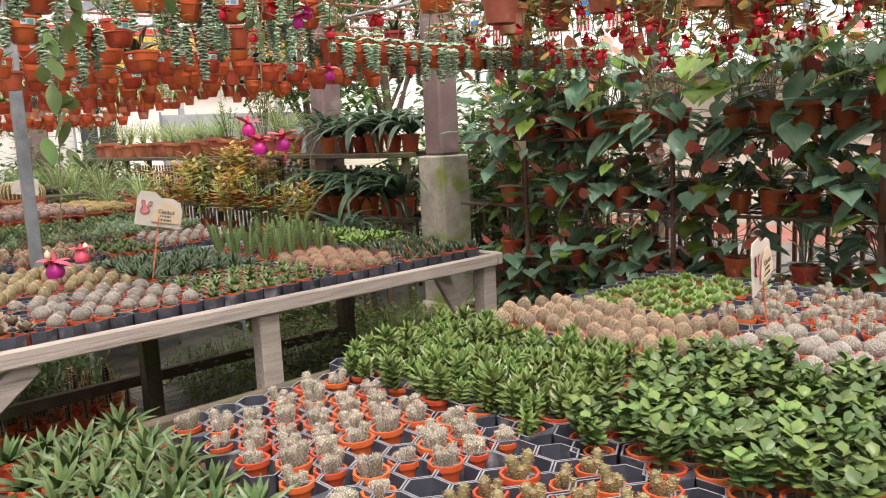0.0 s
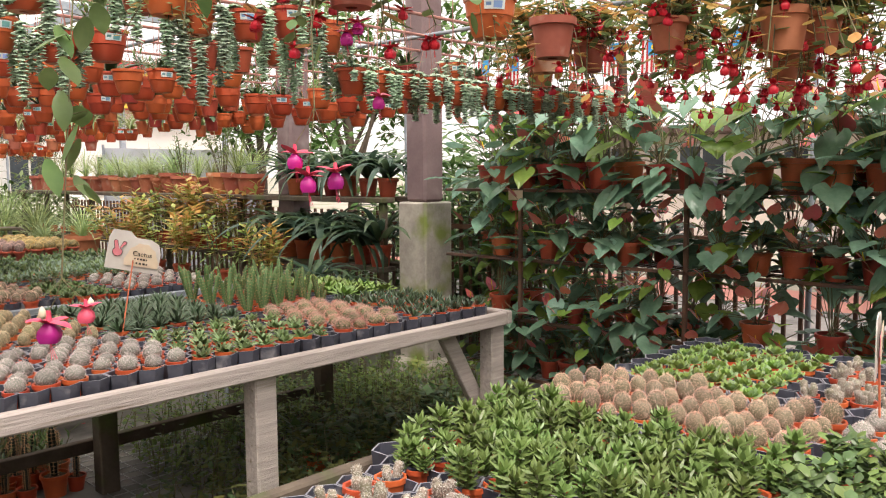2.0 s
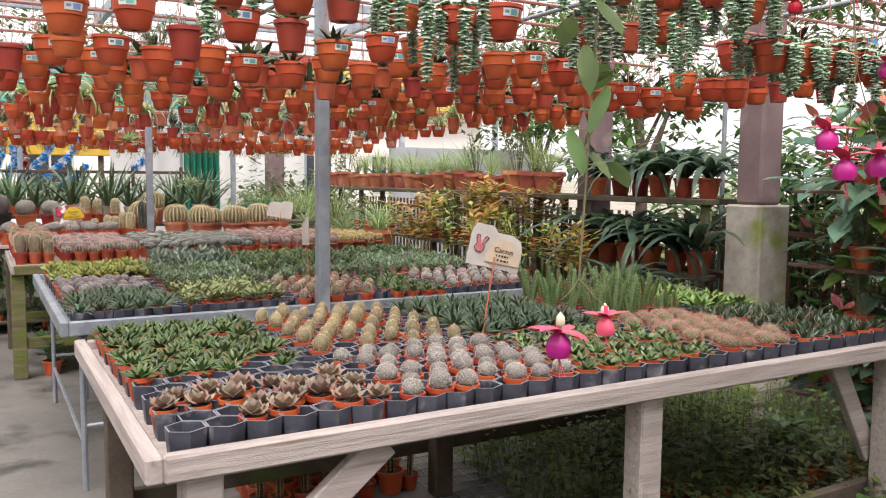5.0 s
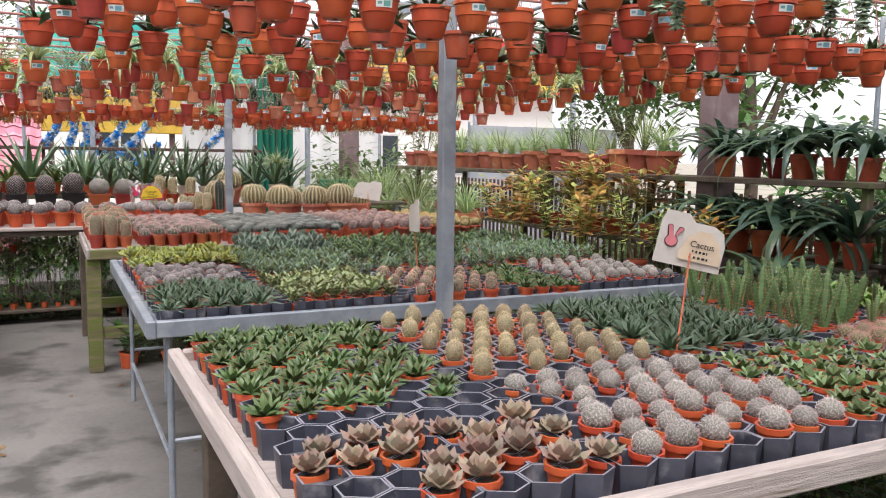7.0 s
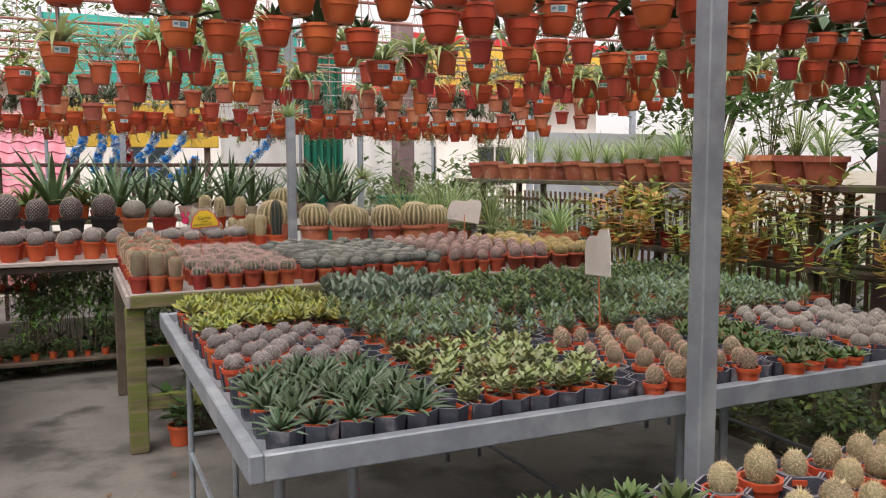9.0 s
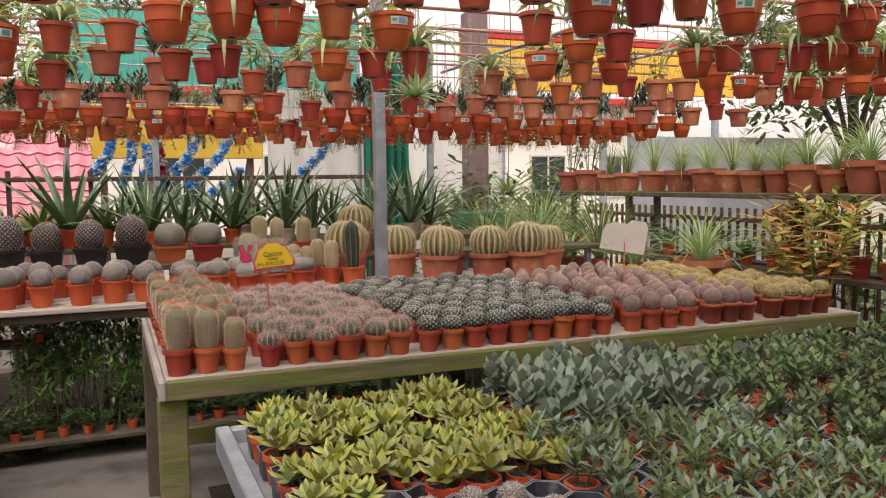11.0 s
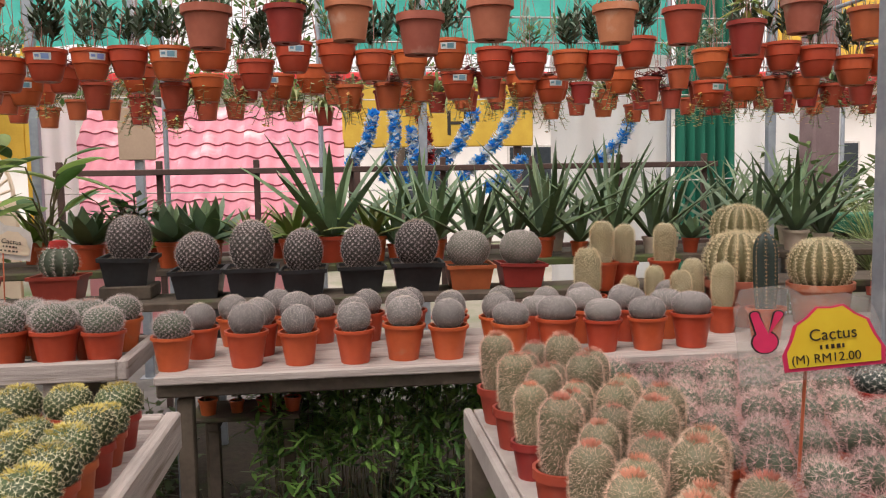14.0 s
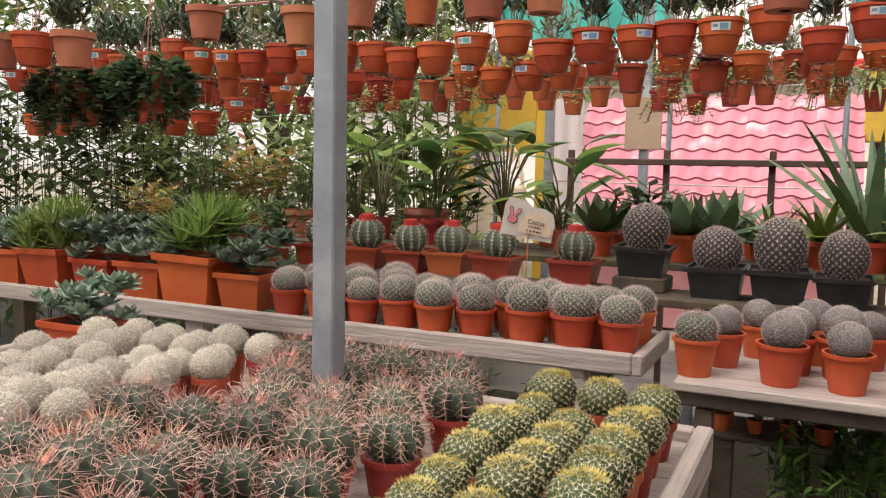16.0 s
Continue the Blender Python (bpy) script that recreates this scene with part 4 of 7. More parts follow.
def melon(g):
    cactus(g, zq, 0.070, 0.125, 12, 10, 6, 0.014, 0.0008, 0.13, False, dot=0.003, flat=0.05)
    g.lathe([(0.036, zq + 0.108), (0.040, zq + 0.132), (0.030, zq + 0.148), (0, zq + 0.153)], 16, 2)
    for _ in range(60):
        a, r = U(0, 6.28), U(0, 0.034)
        g.spine((r * math.cos(a), r * math.sin(a), zq + 0.140), (math.cos(a), math.sin(a), 1), 0.012, 0.002, 2)


kind("melon", "melon_cactus", "ribbed grey-green cactus with a red cap in a red pot", melon, [C_BLUE, SP_WHITE, REDCAP], REDSQ, 3, "cactus")
BARRELPOT = pot_geo(0.122, 0.098, 0.165, 28, 0.16, 0.008).mesh("barrel_pot", [CLAY, SOIL], True)
kind("barrel", "golden_barrel_cactus", "large golden barrel cactus in a terracotta pot", lambda g: cactus(g, 0.145, 0.104, 0.190, 20, 17, 10, 0.017, 0.0009, 0.15, False, dot=0.008, wool=160, flat=0.03, out=0.8), [C_OLIVE, SP_CREAM, SP_CREAM], BARRELPOT, 3, "cactus")
kind("gold_column", "column_cactus", "golden-spined columnar cactus in an orange pot", lambda g: cactus(g, zg, 0.042, U(0.14, 0.22), 18, 26, 6, 0.010, 0.0006, 0.04, dot=0.002, wool=20, out=1.0, fuzz=0.5), [C_TAN, SP_CREAM, WOOL], GLOBEPOT, 4, "cactus")
kind("green_column", "column_cactus", "tall dark green ribbed cactus in an orange pot", lambda g: cactus(g, zg, 0.036, 0.28, 8, 20, 4, 0.007, 0.0006, 0.16, False, dot=0.002), [C_DARK, SP_TAN, WOOL], GLOBEPOT, 1, "cactus")

# T3
z3 = T3[4] + 0.005
bed("cyl_pink", 0.070, 0.36, 7.364, 8.62, z3, 0.088, 0.092, 0.97, group="cylinder cacti")
bed("pink3", 0.36, 0.92, 7.364, 8.62, z3, 0.090, 0.092, 1.0)
bed("dark3", 0.92, 1.80, 7.364, 8.62, z3, 0.092, 0.092, 1.0)
bed("mauve3", 1.80, 2.20, 7.364, 8.62, z3, 0.090, 0.092, 1.0)
bed_stuff("mauve3", "bed of mauve-pink spined cacti in small pots", 2.20, 2.52, 7.364, 8.62, z3, 0.090, 0.092)
bed_stuff("pale3", "bed of pale golden cacti in small pots", 2.52, 2.96, 7.364, 8.62, z3, 0.095, 0.095, 0.95)

# T4
z4 = T4[4] - 0.030
bed("parodia", -1.07, -0.70, 7.40, 8.70, z4, 0.115, 0.112, 0.97, stagger=False)
bed("fero", -1.76, -1.08, 7.40, 8.70, z4, 0.145, 0.135, 0.97)
bed("whiteball", -2.40, -1.78, 7.40, 8.70, z4, 0.112, 0.105, 0.97)

# ---- shelves along the back ----
SM = (-0.84, 2.95, 9.16, 9.78, 0.80)
t = thing("plant_bench", pose(0, 0, 0), "weathered plank bench carrying rows of potted cacti", "bench")
for i in range(4):
    g = Geo()
    y = SM[2] + i * 0.155
    g.box((SM[0], y, SM[4] - 0.028), (SM[1], y + 0.150, SM[4]), 0, 0.004)
    part("plank", g, [WOOD], t)
g = Geo()
g.box((SM[0], SM[2] + 0.03, SM[4] - 0.075), (SM[1], SM[2] + 0.07, SM[4] - 0.030), 0, 0.005)
part("front_rail", g, [WOODDARK], t)
for x in (-0.76, 0.95, 2.85):
    for y in (9.24, 9.72):
        g = Geo()
        g.box((x - 0.025, y - 0.025, 0), (x + 0.025, y + 0.025, SM[4] - 0.086), 0, 0.004)
        part("leg", g, [WOODDARK], t)
for x, y in ((-1.11, 10.02),):
    t = thing("low_block", pose(x, y, 0.935), "dark timber block raising one potted cactus", "block")
    g = Geo()
    g.box((-0.10, -0.09, 0), (0.10, 0.09, 0.055), 0, 0.006)
    part("block", g, [WOODDARK], t)
t = thing("step_bench", pose(0, 0, 0), "dark raised bench behind the plank bench", "bench")
for y0, zz in ((9.80, 0.935), (10.42, 1.00), (10.74, 1.00)):
    g = Geo()
    g.box((-3.9, y0, zz - 0.03), (3.3, y0 + 0.30, zz), 0, 0.004)
    part("plank", g, [WOODDARK], t)
for x in (-3.8, -2.2, -0.9, 0.8, 2.2, 3.2):
    for y, zz in ((9.86, 0.905), (10.9, 0.97)):
        g = Geo()
        g.box((x - 0.02, y - 0.02, 0), (x + 0.02, y + 0.02, zz), 0, 0.003)
        part("leg", g, [STEEL], t)
SL = (-4.4, -1.00, 9.395, 9.79, 0.815)
leg_table("tray_bench", *SL, WOOD, "weathered wooden bench with a wire mesh deck and pots", [(0.1, 0.03, None), (1.6, 0.03, None), (3.2, 0.03, None), (0.1, 0.36, None), (1.6, 0.36, None), (3.2, 0.36, None)], rail=0.07, w=0.035, mesh_deck=True)

# front rows on the plank bench
for i, x in enumerate((-0.80, -0.57, -0.40, -0.22, -0.06, 0.09, 0.30, 0.46, 0.62, 0.78, 0.94)):
    stand("globe_spiny" if i == 0 else "globe_flat" if i > 5 else "globe_grey", x, 9.27 + U(-0.01, 0.01), SM[4], U(0.93, 1.05), group="globe cacti on the bench")
for i in range(11):
    stand("globe_flat" if i > 6 else "globe_grey", -0.72 + i * 0.165 + U(-0.02, 0.02), 9.44 + U(-0.01, 0.01), SM[4], U(0.9, 1.05), group="globe cacti on the bench")
for i in range(11):
    stand("globe_grey", -0.66 + i * 0.165 + U(-0.02, 0.02), 9.62 + U(-0.01, 0.01), SM[4], U(0.85, 1.0), group="globe cacti on the bench")
for x, k, s in ((-0.83, "dome_dark", 1.0), (-0.62, "dome_dark", 1.02), (-0.41, "dome_dark", 0.92), (-0.18, "dome_dark", 0.95), (0.05, "dome_dark", 1.04), (0.27, "dome_round", 0.98), (0.49, "dome_round", 0.96)):
    stand(k, x, 9.98, 0.935, s, turn=U(-0.05, 0.05), group="large globe cacti")
stand("dome_dark", -1.11, 10.02, 0.99, 1.0, turn=0.02, group="large globe cacti")
for x in (-1.38, -1.72, -1.93, -2.13, -2.36, -2.60):
    stand("melon", x, 10.02 + U(-0.01, 0.01), 0.935, U(0.9, 1.02), turn=U(-0.05, 0.05), group="melon cacti")
for x, y, s in ((0.78, 9.78, 1.0), (0.90, 9.86, 0.9), (0.98, 9.72, 0.8), (1.07, 9.84, 0.95), (0.86, 9.66, 0.75), (1.12, 9.66, 0.9), (1.02, 9.56, 0.85), (1.16, 9.50, 0.9), (0.70, 9.70, 1.1)):
    stand("gold_column", x, y, SM[4] if y < 9.75 else 0.935, s, group="golden columns")
stand("green_column", 1.25, 9.34, SM[4], 1.0)
for x, y, s in ((1.30, 9.64, 1.08), (1.80, 9.34, 0.98), (2.13, 9.32, 0.96), (2.37, 9.27, 1.02), (1.98, 9.62, 0.86), (1.62, 9.60, 0.98), (2.27, 9.62, 0.88), (1.45, 9.95, 0.95), (2.66, 9.52, 0.9)):
    stand("barrel", x, y, SM[4] if y < 9.8 else 0.935, s, group="golden barrels")
# wire-decked bench to the left
for j, y in enumerate((9.44, 9.58, 9.70)):
    for i in range(10):
        x = -1.06 - i * 0.163 - (0.075 if j % 2 else 0)
        if x > -2.5:
            stand("globe_spiny", x + U(-0.015, 0.015), y + U(-0.01, 0.01), SL[4] - 0.029, U(0.92, 1.14), group="spiny globes on the wire bench")

# ---- hanging pots ----
BOWL = Geo()
BOWL.lathe([(0.01, 0.0), (0.038, 0.0), (0.045, 0.010), (0.055, 0.050), (0.0590, 0.052), (0.062, 0.088), (0.0665, 0.089), (0.0665, 0.100), (0.059, 0.100), (0.057, 0.088)], 16, 0)
BOWL.lathe([(0.057, 0.088), (0, 0.092)], 16, 1)
BOWL = BOWL.mesh("bowl_pot", [POT, SOIL], True)
STRAIGHT = pot_geo(0.052, 0.037, 0.095, 14, 0.14, 0.004).mesh("straight_pot", [POTRED, SOIL], True)
OLDCLAY = pot_geo(0.060, 0.044, 0.105, 18, 0.20, 0.005).mesh("clay_pot", [CLAY, SOIL], True)
BARS = 2.32


def hanger_mesh(rim_r, rim_z, top):
    g = Geo()
    apex = rim_z + 0.20
    for k in range(3):
        a = 2.094 * k + 0.4
        g.tube([(rim_r * math.cos(a), rim_r * math.sin(a), rim_z - 0.005), (0.004 * math.cos(a), 0.004 * math.sin(a), apex)], 0.0012, 4)
    g.tube([(0, 0, apex - 0.01), (0, 0, top), (0.010, 0, top + 0.012), (0.020, 0, top)], 0.0016, 4)
    return g.mesh("hanger", [REDBAR], True)


def sticker_mesh():
    g = Geo()
    for m, a0, a1, z0, z1, r in ((0, -0.42, 0.42, 0.062, 0.084, 0.0618), (1, -0.05, 0.30, 0.065, 0.081, 0.0626), (1, -0.34, -0.14, 0.070, 0.078, 0.0626)):
        vs, fs = [], []
        for i in range(6):
            a = a0 + (a1 - a0) * i / 5
            for z, q in ((z0, r - 0.0006), (z1, r + 0.0022)):
                vs.append((q * math.cos(a), q * math.sin(a), z))
        for i in range(5):
            fs.append((2 * i, 2 * i + 2, 2 * i + 3, 2 * i + 1))
        g.add(vs, fs, m)
    return g.mesh("sticker", [LABEL, TEAL], True)


STICKER = sticker_mesh()


def hang_kind(key, name, label, maker, mats, variants=3):
    kind(key, name, label, maker, mats, None, variants, "hanging plant")


def tails(g, z, count, lo, hi):
    """Trailing stems thickly set with small plump leaves."""
    for i in range(count):
        a = 6.283 * i / count + U(-0.3, 0.3)
        L = U(lo, hi)
        pts, r0 = [], 0.060
        for s in (0, 0.03, 0.07):
            pts.append(Vector(((0.03 + s * 0.55) * math.cos(a), (0.03 + s * 0.55) * math.sin(a), z + 0.02 + 0.012 * math.sin(s * 40))))
        e = pts[-1]
        pts += [e + Vector((0.012 * math.cos(a), 0.012 * math.sin(a), -0.03)), e + Vector((0.014 * math.cos(a) + U(-0.01, 0.01), 0.014 * math.sin(a), -L))]
        g.tube(pts, 0.003, 4, 1)
        n = int(L / 0.013)
        for k in range(n + 4):
            s = k / n
            if k < 4:
                p = pts[0].lerp(pts[2], k / 4)
            else:
                p = pts[3].lerp(pts[4], (k - 4) / n)
            for q in range(6):
                b = q * 1.047 + k * 0.8 + U(-0.2, 0.2)
                g.leaf(p, b, U(-0.6, -0.05), 0.034 * (1 - 0.3 * s) * U(0.85, 1.15), 0.021, 0.35, 0.2, 0.005, 2, 0, 0.5, 0.6)


zh = 0.09
hang_kind("sedum", "trailing_sedum", "hanging orange pot with long pale green trailing tails", lambda g: tails(g, zh, rnd.randint(4, 6), 0.10, 0.27), [SEDUM, STEM], 6)
hang_kind("sedum_short", "trailing_sedum", "small hanging pot with short pale green tails", lambda g: tails(g, zh, 7, 0.06, 0.20), [SEDUM, STEM], 4)
hang_kind("spider", "spider_plant", "hanging pot with an arching striped yellow-green plant", lambda g: rosette(g, zh, 30, 0.27, 0.018, rise=(0.5, 1.4), bend=-2.3, seg=5, thick=0, mix=2), [L_CREAM, L_PALE, STEM], 4)
hang_kind("gasteria", "strap_succulent", "hanging orange pot with broad dark green leaves", lambda g: rosette(g, zh, 10, 0.20, 0.042, rise=(0.3, 1.3), bend=-0.9, seg=4, thick=0.003, wide=0.45), [L_DARK, L_GREEN], 4)
hang_kind("small_aloe", "small_aloe", "hanging orange pot with a small pointed succulent", lambda g: rosette(g, zh, 18, 0.105, 0.020, rise=(0.2, 1.3), bend=-0.5, mix=2), [L_DARK, L_GREEN], 3)
hang_kind("tuft", "trailing_plant", "hanging pot with thin grey-green foliage", lambda g: bushlet(g, zh, 10, 0.11, 0.10, 0.038, 0.012, per=9, mats=2), [L_BLUE, L_GREEN, STEM], 4)
hang_kind("dry", "dry_plant", "hanging pot with sparse dry stems", lambda g: bushlet(g, zh, 3, 0.07, 0.05, 0.02, 0.007, per=3, mats=2), [L_BRONZE, L_PALE, STEM], 3)
hang_kind("burgundy", "burgundy_plant", "hanging pot overflowing with small burgundy leaves", lambda g: bushlet(g, zh - 0.01, 12, 0.04, 0.10, 0.036, 0.021, per=8, mats=2, rise=0.0), [L_BURG, L_BURG, STEM], 3)
hang_kind("upright", "upright_succulent", "hanging orange pot with upright dark green leafy stems", lambda g: bushlet(g, zh, 11, 0.15, 0.075, 0.046, 0.015, per=14, mats=2, rise=0.7, thick=0.002), [L_DARK, L_BLUE, STEM], 4)
hang_kind("trailer", "trailing_plant", "hanging pot with trailing pale variegated leaves", lambda g: bushlet(g, zh + 0.015, 10, -0.16, 0.105, 0.028, 0.016, per=9, mats=2, rise=-0.2), [L_PALE, L_BRONZE, STEM], 3)
hang_kind("lime", "lime_plant", "hanging pot with drooping yellow-green leaves", lambda g: bushlet(g, zh, 4, 0.16, 0.05, 0.075, 0.030, per=6, mats=2, rise=-0.2), [L_YELLOW, L_BRIGHT, STEM], 3)
HM = {id(BOWL): hanger_mesh(0.060, 0.100, 0.60), id(STRAIGHT): hanger_mesh(0.052, 0.095, 0.60), id(OLDCLAY): hanger_mesh(0.060, 0.105, 0.60)}


def hang(key, x, y, z, pot=None, s=1.0, sticker=0.4, group="hanging pots"):
    pot = pot or BOWL
    ob = stand(key, x, y, z, s, None, group)
    ob.rotation_euler = (0, 0, ob.rotation_euler.z)
    p = new("pot", pot)
    p.parent = ob
    h = new("hanger", HM[id(pot)])
    h.parent = ob
    k = ((BARS - z + 0.004) / s - 0.1) / 0.5
    h.scale, h.location = (1, 1, k), (0, 0, 0.1 - 0.1 * k)
    if pot is BOWL and rnd.random() < sticker:
        k = new("sticker", STICKER)
        k.parent = ob
        yaw = math.atan2(-y + 4.0, -x - 0.2) if y > 5 else math.atan2(-y, -x)
        k.rotation_euler.z = yaw - ob.rotation_euler.z + U(-0.5, 0.5)
        tagged(k, "white and teal sticker")
    return ob


def row(y, x0, x1, z, step, mix, pots, full=0.93, sticker=0.4):
    x = x0 + U(0, step)
    while x < x1:
        if rnd.random() < full and not (abs(x - 1.303) < 0.10 and abs(y - 4.776) < 0.13) and not (abs(x - 1.189) < 0.1 and abs(y - 8.614) < 0.13) and not (abs(x + 1.472) < 0.1 and abs(y - 8.365) < 0.13):
            hang(rnd.choice(mix), x + U(-0.015, 0.015), y + U(-0.006, 0.006), z + rnd.choice((0, 0, 0, 0.03, -0.03)) + U(-0.012, 0.012), rnd.choice(pots), U(0.92, 1.06), sticker)
        x += step


row(2.78, 0.25, 1.85, 1.90, 0.165, ["sedum"], [BOWL], 0.95)
row(3.20, 0.15, 3.3, 1.86, 0.17, ["sedum", "sedum", "small_aloe", "tuft"], [BOWL, BOWL, STRAIGHT], 0.85)
row(3.66, 0.0, 3.5, 1.82, 0.16, ["small_aloe", "small_aloe", "dry"], [BOWL, BOWL, STRAIGHT], 0.85)
row(4.12, 0.0, 3.6, 1.81, 0.155, ["small_aloe", "gasteria", "dry", "tuft"], [BOWL])
row(4.58, -0.1, 3.6, 1.81, 0.155, ["small_aloe", "dry", "gasteria"], [BOWL, BOWL, STRAIGHT])
row(5.04, -0.2, 3.7, 1.84, 0.155, ["gasteria", "gasteria", "small_aloe", "dry"], [BOWL])
row(5.52, -0.3, 3.7, 1.83, 0.15, ["gasteria", "gasteria", "small_aloe"], [BOWL])
row(6.00, -0.3, 3.7, 1.81, 0.16, ["spider", "small_aloe", "gasteria", "tuft"], [BOWL, STRAIGHT], 0.85)
row(6.50, -0.3, 3.7, 1.80, 0.155, ["spider", "spider", "tuft"], [STRAIGHT, BOWL], 0.82)
row(7.00, -0.2, 3.7, 1.79, 0.155, ["spider", "spider", "lime", "tuft"], [STRAIGHT, BOWL], 0.8)
row(7.55, -0.5, 3.7, 1.79, 0.17, ["spider", "lime", "tuft"], [STRAIGHT, BOWL], 0.8)
row(8.10, -1.2, 3.7, 1.80, 0.18, ["lime", "dry", "upright", "spider"], [OLDCLAY, STRAIGHT])
row(8.84, -2.35, 3.7, 1.765, 0.185, ["dry", "lime", "dry", "upright"], [OLDCLAY, OLDCLAY, STRAIGHT], 0.9)
row(9.36, -3.8, 3.7, 1.725, 0.130, ["upright", "upright", "tuft"], [BOWL], 0.97, 0.35)
row(9.80, -3.8, 3.7, 1.695, 0.132, ["burgundy", "trailer", "trailer", "tuft"], [STRAIGHT, BOWL])
row(10.25, -3.8, 3.8, 1.70, 0.137, ["burgundy", "trailer", "tuft", "small_aloe"], [STRAIGHT, STRAIGHT, BOWL], sticker=0.1)
row(10.75, -3.8, 3.8, 1.70, 0.145, ["tuft", "trailer", "spider"], [STRAIGHT], sticker=0.0)
# small pots in a close line before the rack
for i in range(14):
    hang("sedum_short", 1.96 + i * 0.134 + U(-0.01, 0.01), 2.78 + U(-0.006, 0.006), 1.755 + U(-0.008, 0.008), BOWL, 0.92, 0.2)

# ---- bars, purlins and roof ----
t = thing("pipe_trellis", pose(0, 0, 0), "red-brown and grey pipe frame carrying the hanging pots", "frame")
for y in (2.78, 3.20, 3.66, 4.12, 4.58, 5.04, 5.52, 6.00, 6.50, 7.00, 7.55, 8.10, 8.84, 9.36, 9.80, 10.25, 10.75):
    g = Geo()
    g.tube([(-4.2 if y > 8 else -1.4, y, BARS + 0.012), (4.6, y, BARS + 0.012)], 0.009, 6)
    part("cross_bar", g, [REDBAR], t, smooth=True)
for x in (-3.4, -1.472, -0.2, 1.27, 2.6, 3.72):
    g = Geo()
    g.tube([(x, 1.0, BARS + 0.012), (x, 11.2, BARS + 0.012)], 0.013, 8)
    part("long_pipe", g, [STEEL], t, smooth=True)
for x in (-0.2, 1.27, 2.6, 3.72):
    for y in (1.2, 1.5, 1.8, 2.1, 2.4):
        g = Geo()
        g.tube([(x - 0.75, y, BARS + 0.012), (x + 0.75, y, BARS + 0.012)], 0.009, 6)
        part("cross_bar", g, [REDBAR], t, smooth=True)
t = thing("wire_trellis", pose(0, 0, 0), "welded reddish wire trellis hung behind the pots", "trellis")
g = Geo()
for i in range(26):
    g.tube([(-0.3 + i * 0.16, 11.25, 2.0), (-0.3 + i * 0.16, 11.25, 2.75)], 0.003, 4)
for j in range(6):
    g.tube([(-0.4, 11.25, 2.02 + j * 0.14), (3.9, 11.25, 2.02 + j * 0.14)], 0.006, 5)
part("wire_grid", g, [WIRE], t)

ROOFING = bpy.data.materials.new("translucent_sheet")
ROOFING.use_nodes = True
n, l = ROOFING.node_tree.nodes, ROOFING.node_tree.links
tl, tp, mx = n.new("ShaderNodeBsdfTranslucent"), n.new("ShaderNodeBsdfTransparent"), n.new("ShaderNodeMixShader")
tl.inputs["Color"].default_value = (0.86, 0.90, 0.86, 1)
tp.inputs["Color"].default_value = (0.90, 0.92, 0.90, 1)
mx.inputs[0].default_value = 0.60
l.new(tl.outputs[0], mx.inputs[1])
l.new(tp.outputs[0], mx.inputs[2])
l.new(mx.outputs[0], n["Material Output"].inputs["Surface"])
g = Geo()
cols, x0, x1 = 90, -5.2, 5.4
for i in range(cols + 1):
    x = x0 + (x1 - x0) * i / cols
    zz = 3.55 + 0.02 * math.cos(i * math.pi)
    g.v += [(x, -4.5, zz), (x, 12.4, zz)]
for i in range(cols):
    g.f.append((2 * i, 2 * i + 2, 2 * i + 3, 2 * i + 1))
    g.m.append(0)
structure("roof", g, [ROOFING], "corrugated translucent plastic roof sheets over the nursery", "roof")
g = Geo()
for y in (-4, -1.6, 0.8, 3.2, 5.6, 8.0, 10.4, 12.3):
    g.box((-5.2, y - 0.03, 3.42), (5.4, y + 0.03, 3.52), 0, 0.004)
for x in (-5.0, -1.472, 1.27, 4.2):
    g.box((x - 0.035, -4.5, 3.29), (x + 0.035, 12.4, 3.418), 0, 0.004)
structure("roof_beams", g, [STEEL], "grey steel purlins under the roof sheets", "beam")

# ---- fuchsias over the first table ----
FLRED = material("fuchsia_red", (0.62, 0.010, 0.02), (0.5, 0.006, 0.03), rough=0.45)
FLPINK = material("fuchsia_pink", (0.80, 0.12, 0.20), (0.75, 0.06, 0.14), rough=0.45)
FLPURPLE = material("fuchsia_purple", (0.36, 0.008, 0.20), (0.52, 0.012, 0.24), rough=0.45)


def blossom(g, p, s, m_sepal, m_bell):
    """A hanging flower: tube, four spread sepals and a bell of petals."""
    x, y, z = p
    g.tube([(x, y, z + 0.030 * s), (x, y, z + 0.012 * s)], 0.0032 * s, 6, m_sepal, 1.4)
    for k in range(4):
        g.leaf((x, y, z + 0.014 * s), k * 1.571 + U(0, 0.6), U(0.1, 0.7), 0.042 * s, 0.021 * s, U(-1.3, -0.5), 0.25, 0, 4, m_sepal, 0.45, 0.6)
    g.lathe([(0.006 * s, 0.012 * s), (0.0150 * s, 0.002 * s), (0.0165 * s, -0.008 * s), (0.013 * s, -0.017 * s), (0.006 * s, -0.015 * s)], 10, m_bell, (x, y, z), lambda a, j, of: 1 + 0.12 * math.cos(4 * a))
    for k in range(3):
        g.tube([(x, y, z - 0.015 * s), (x + 0.004 * k * s, y - 0.003 * s, z - 0.042 * s)], 0.0006 * s, 3, m_sepal)


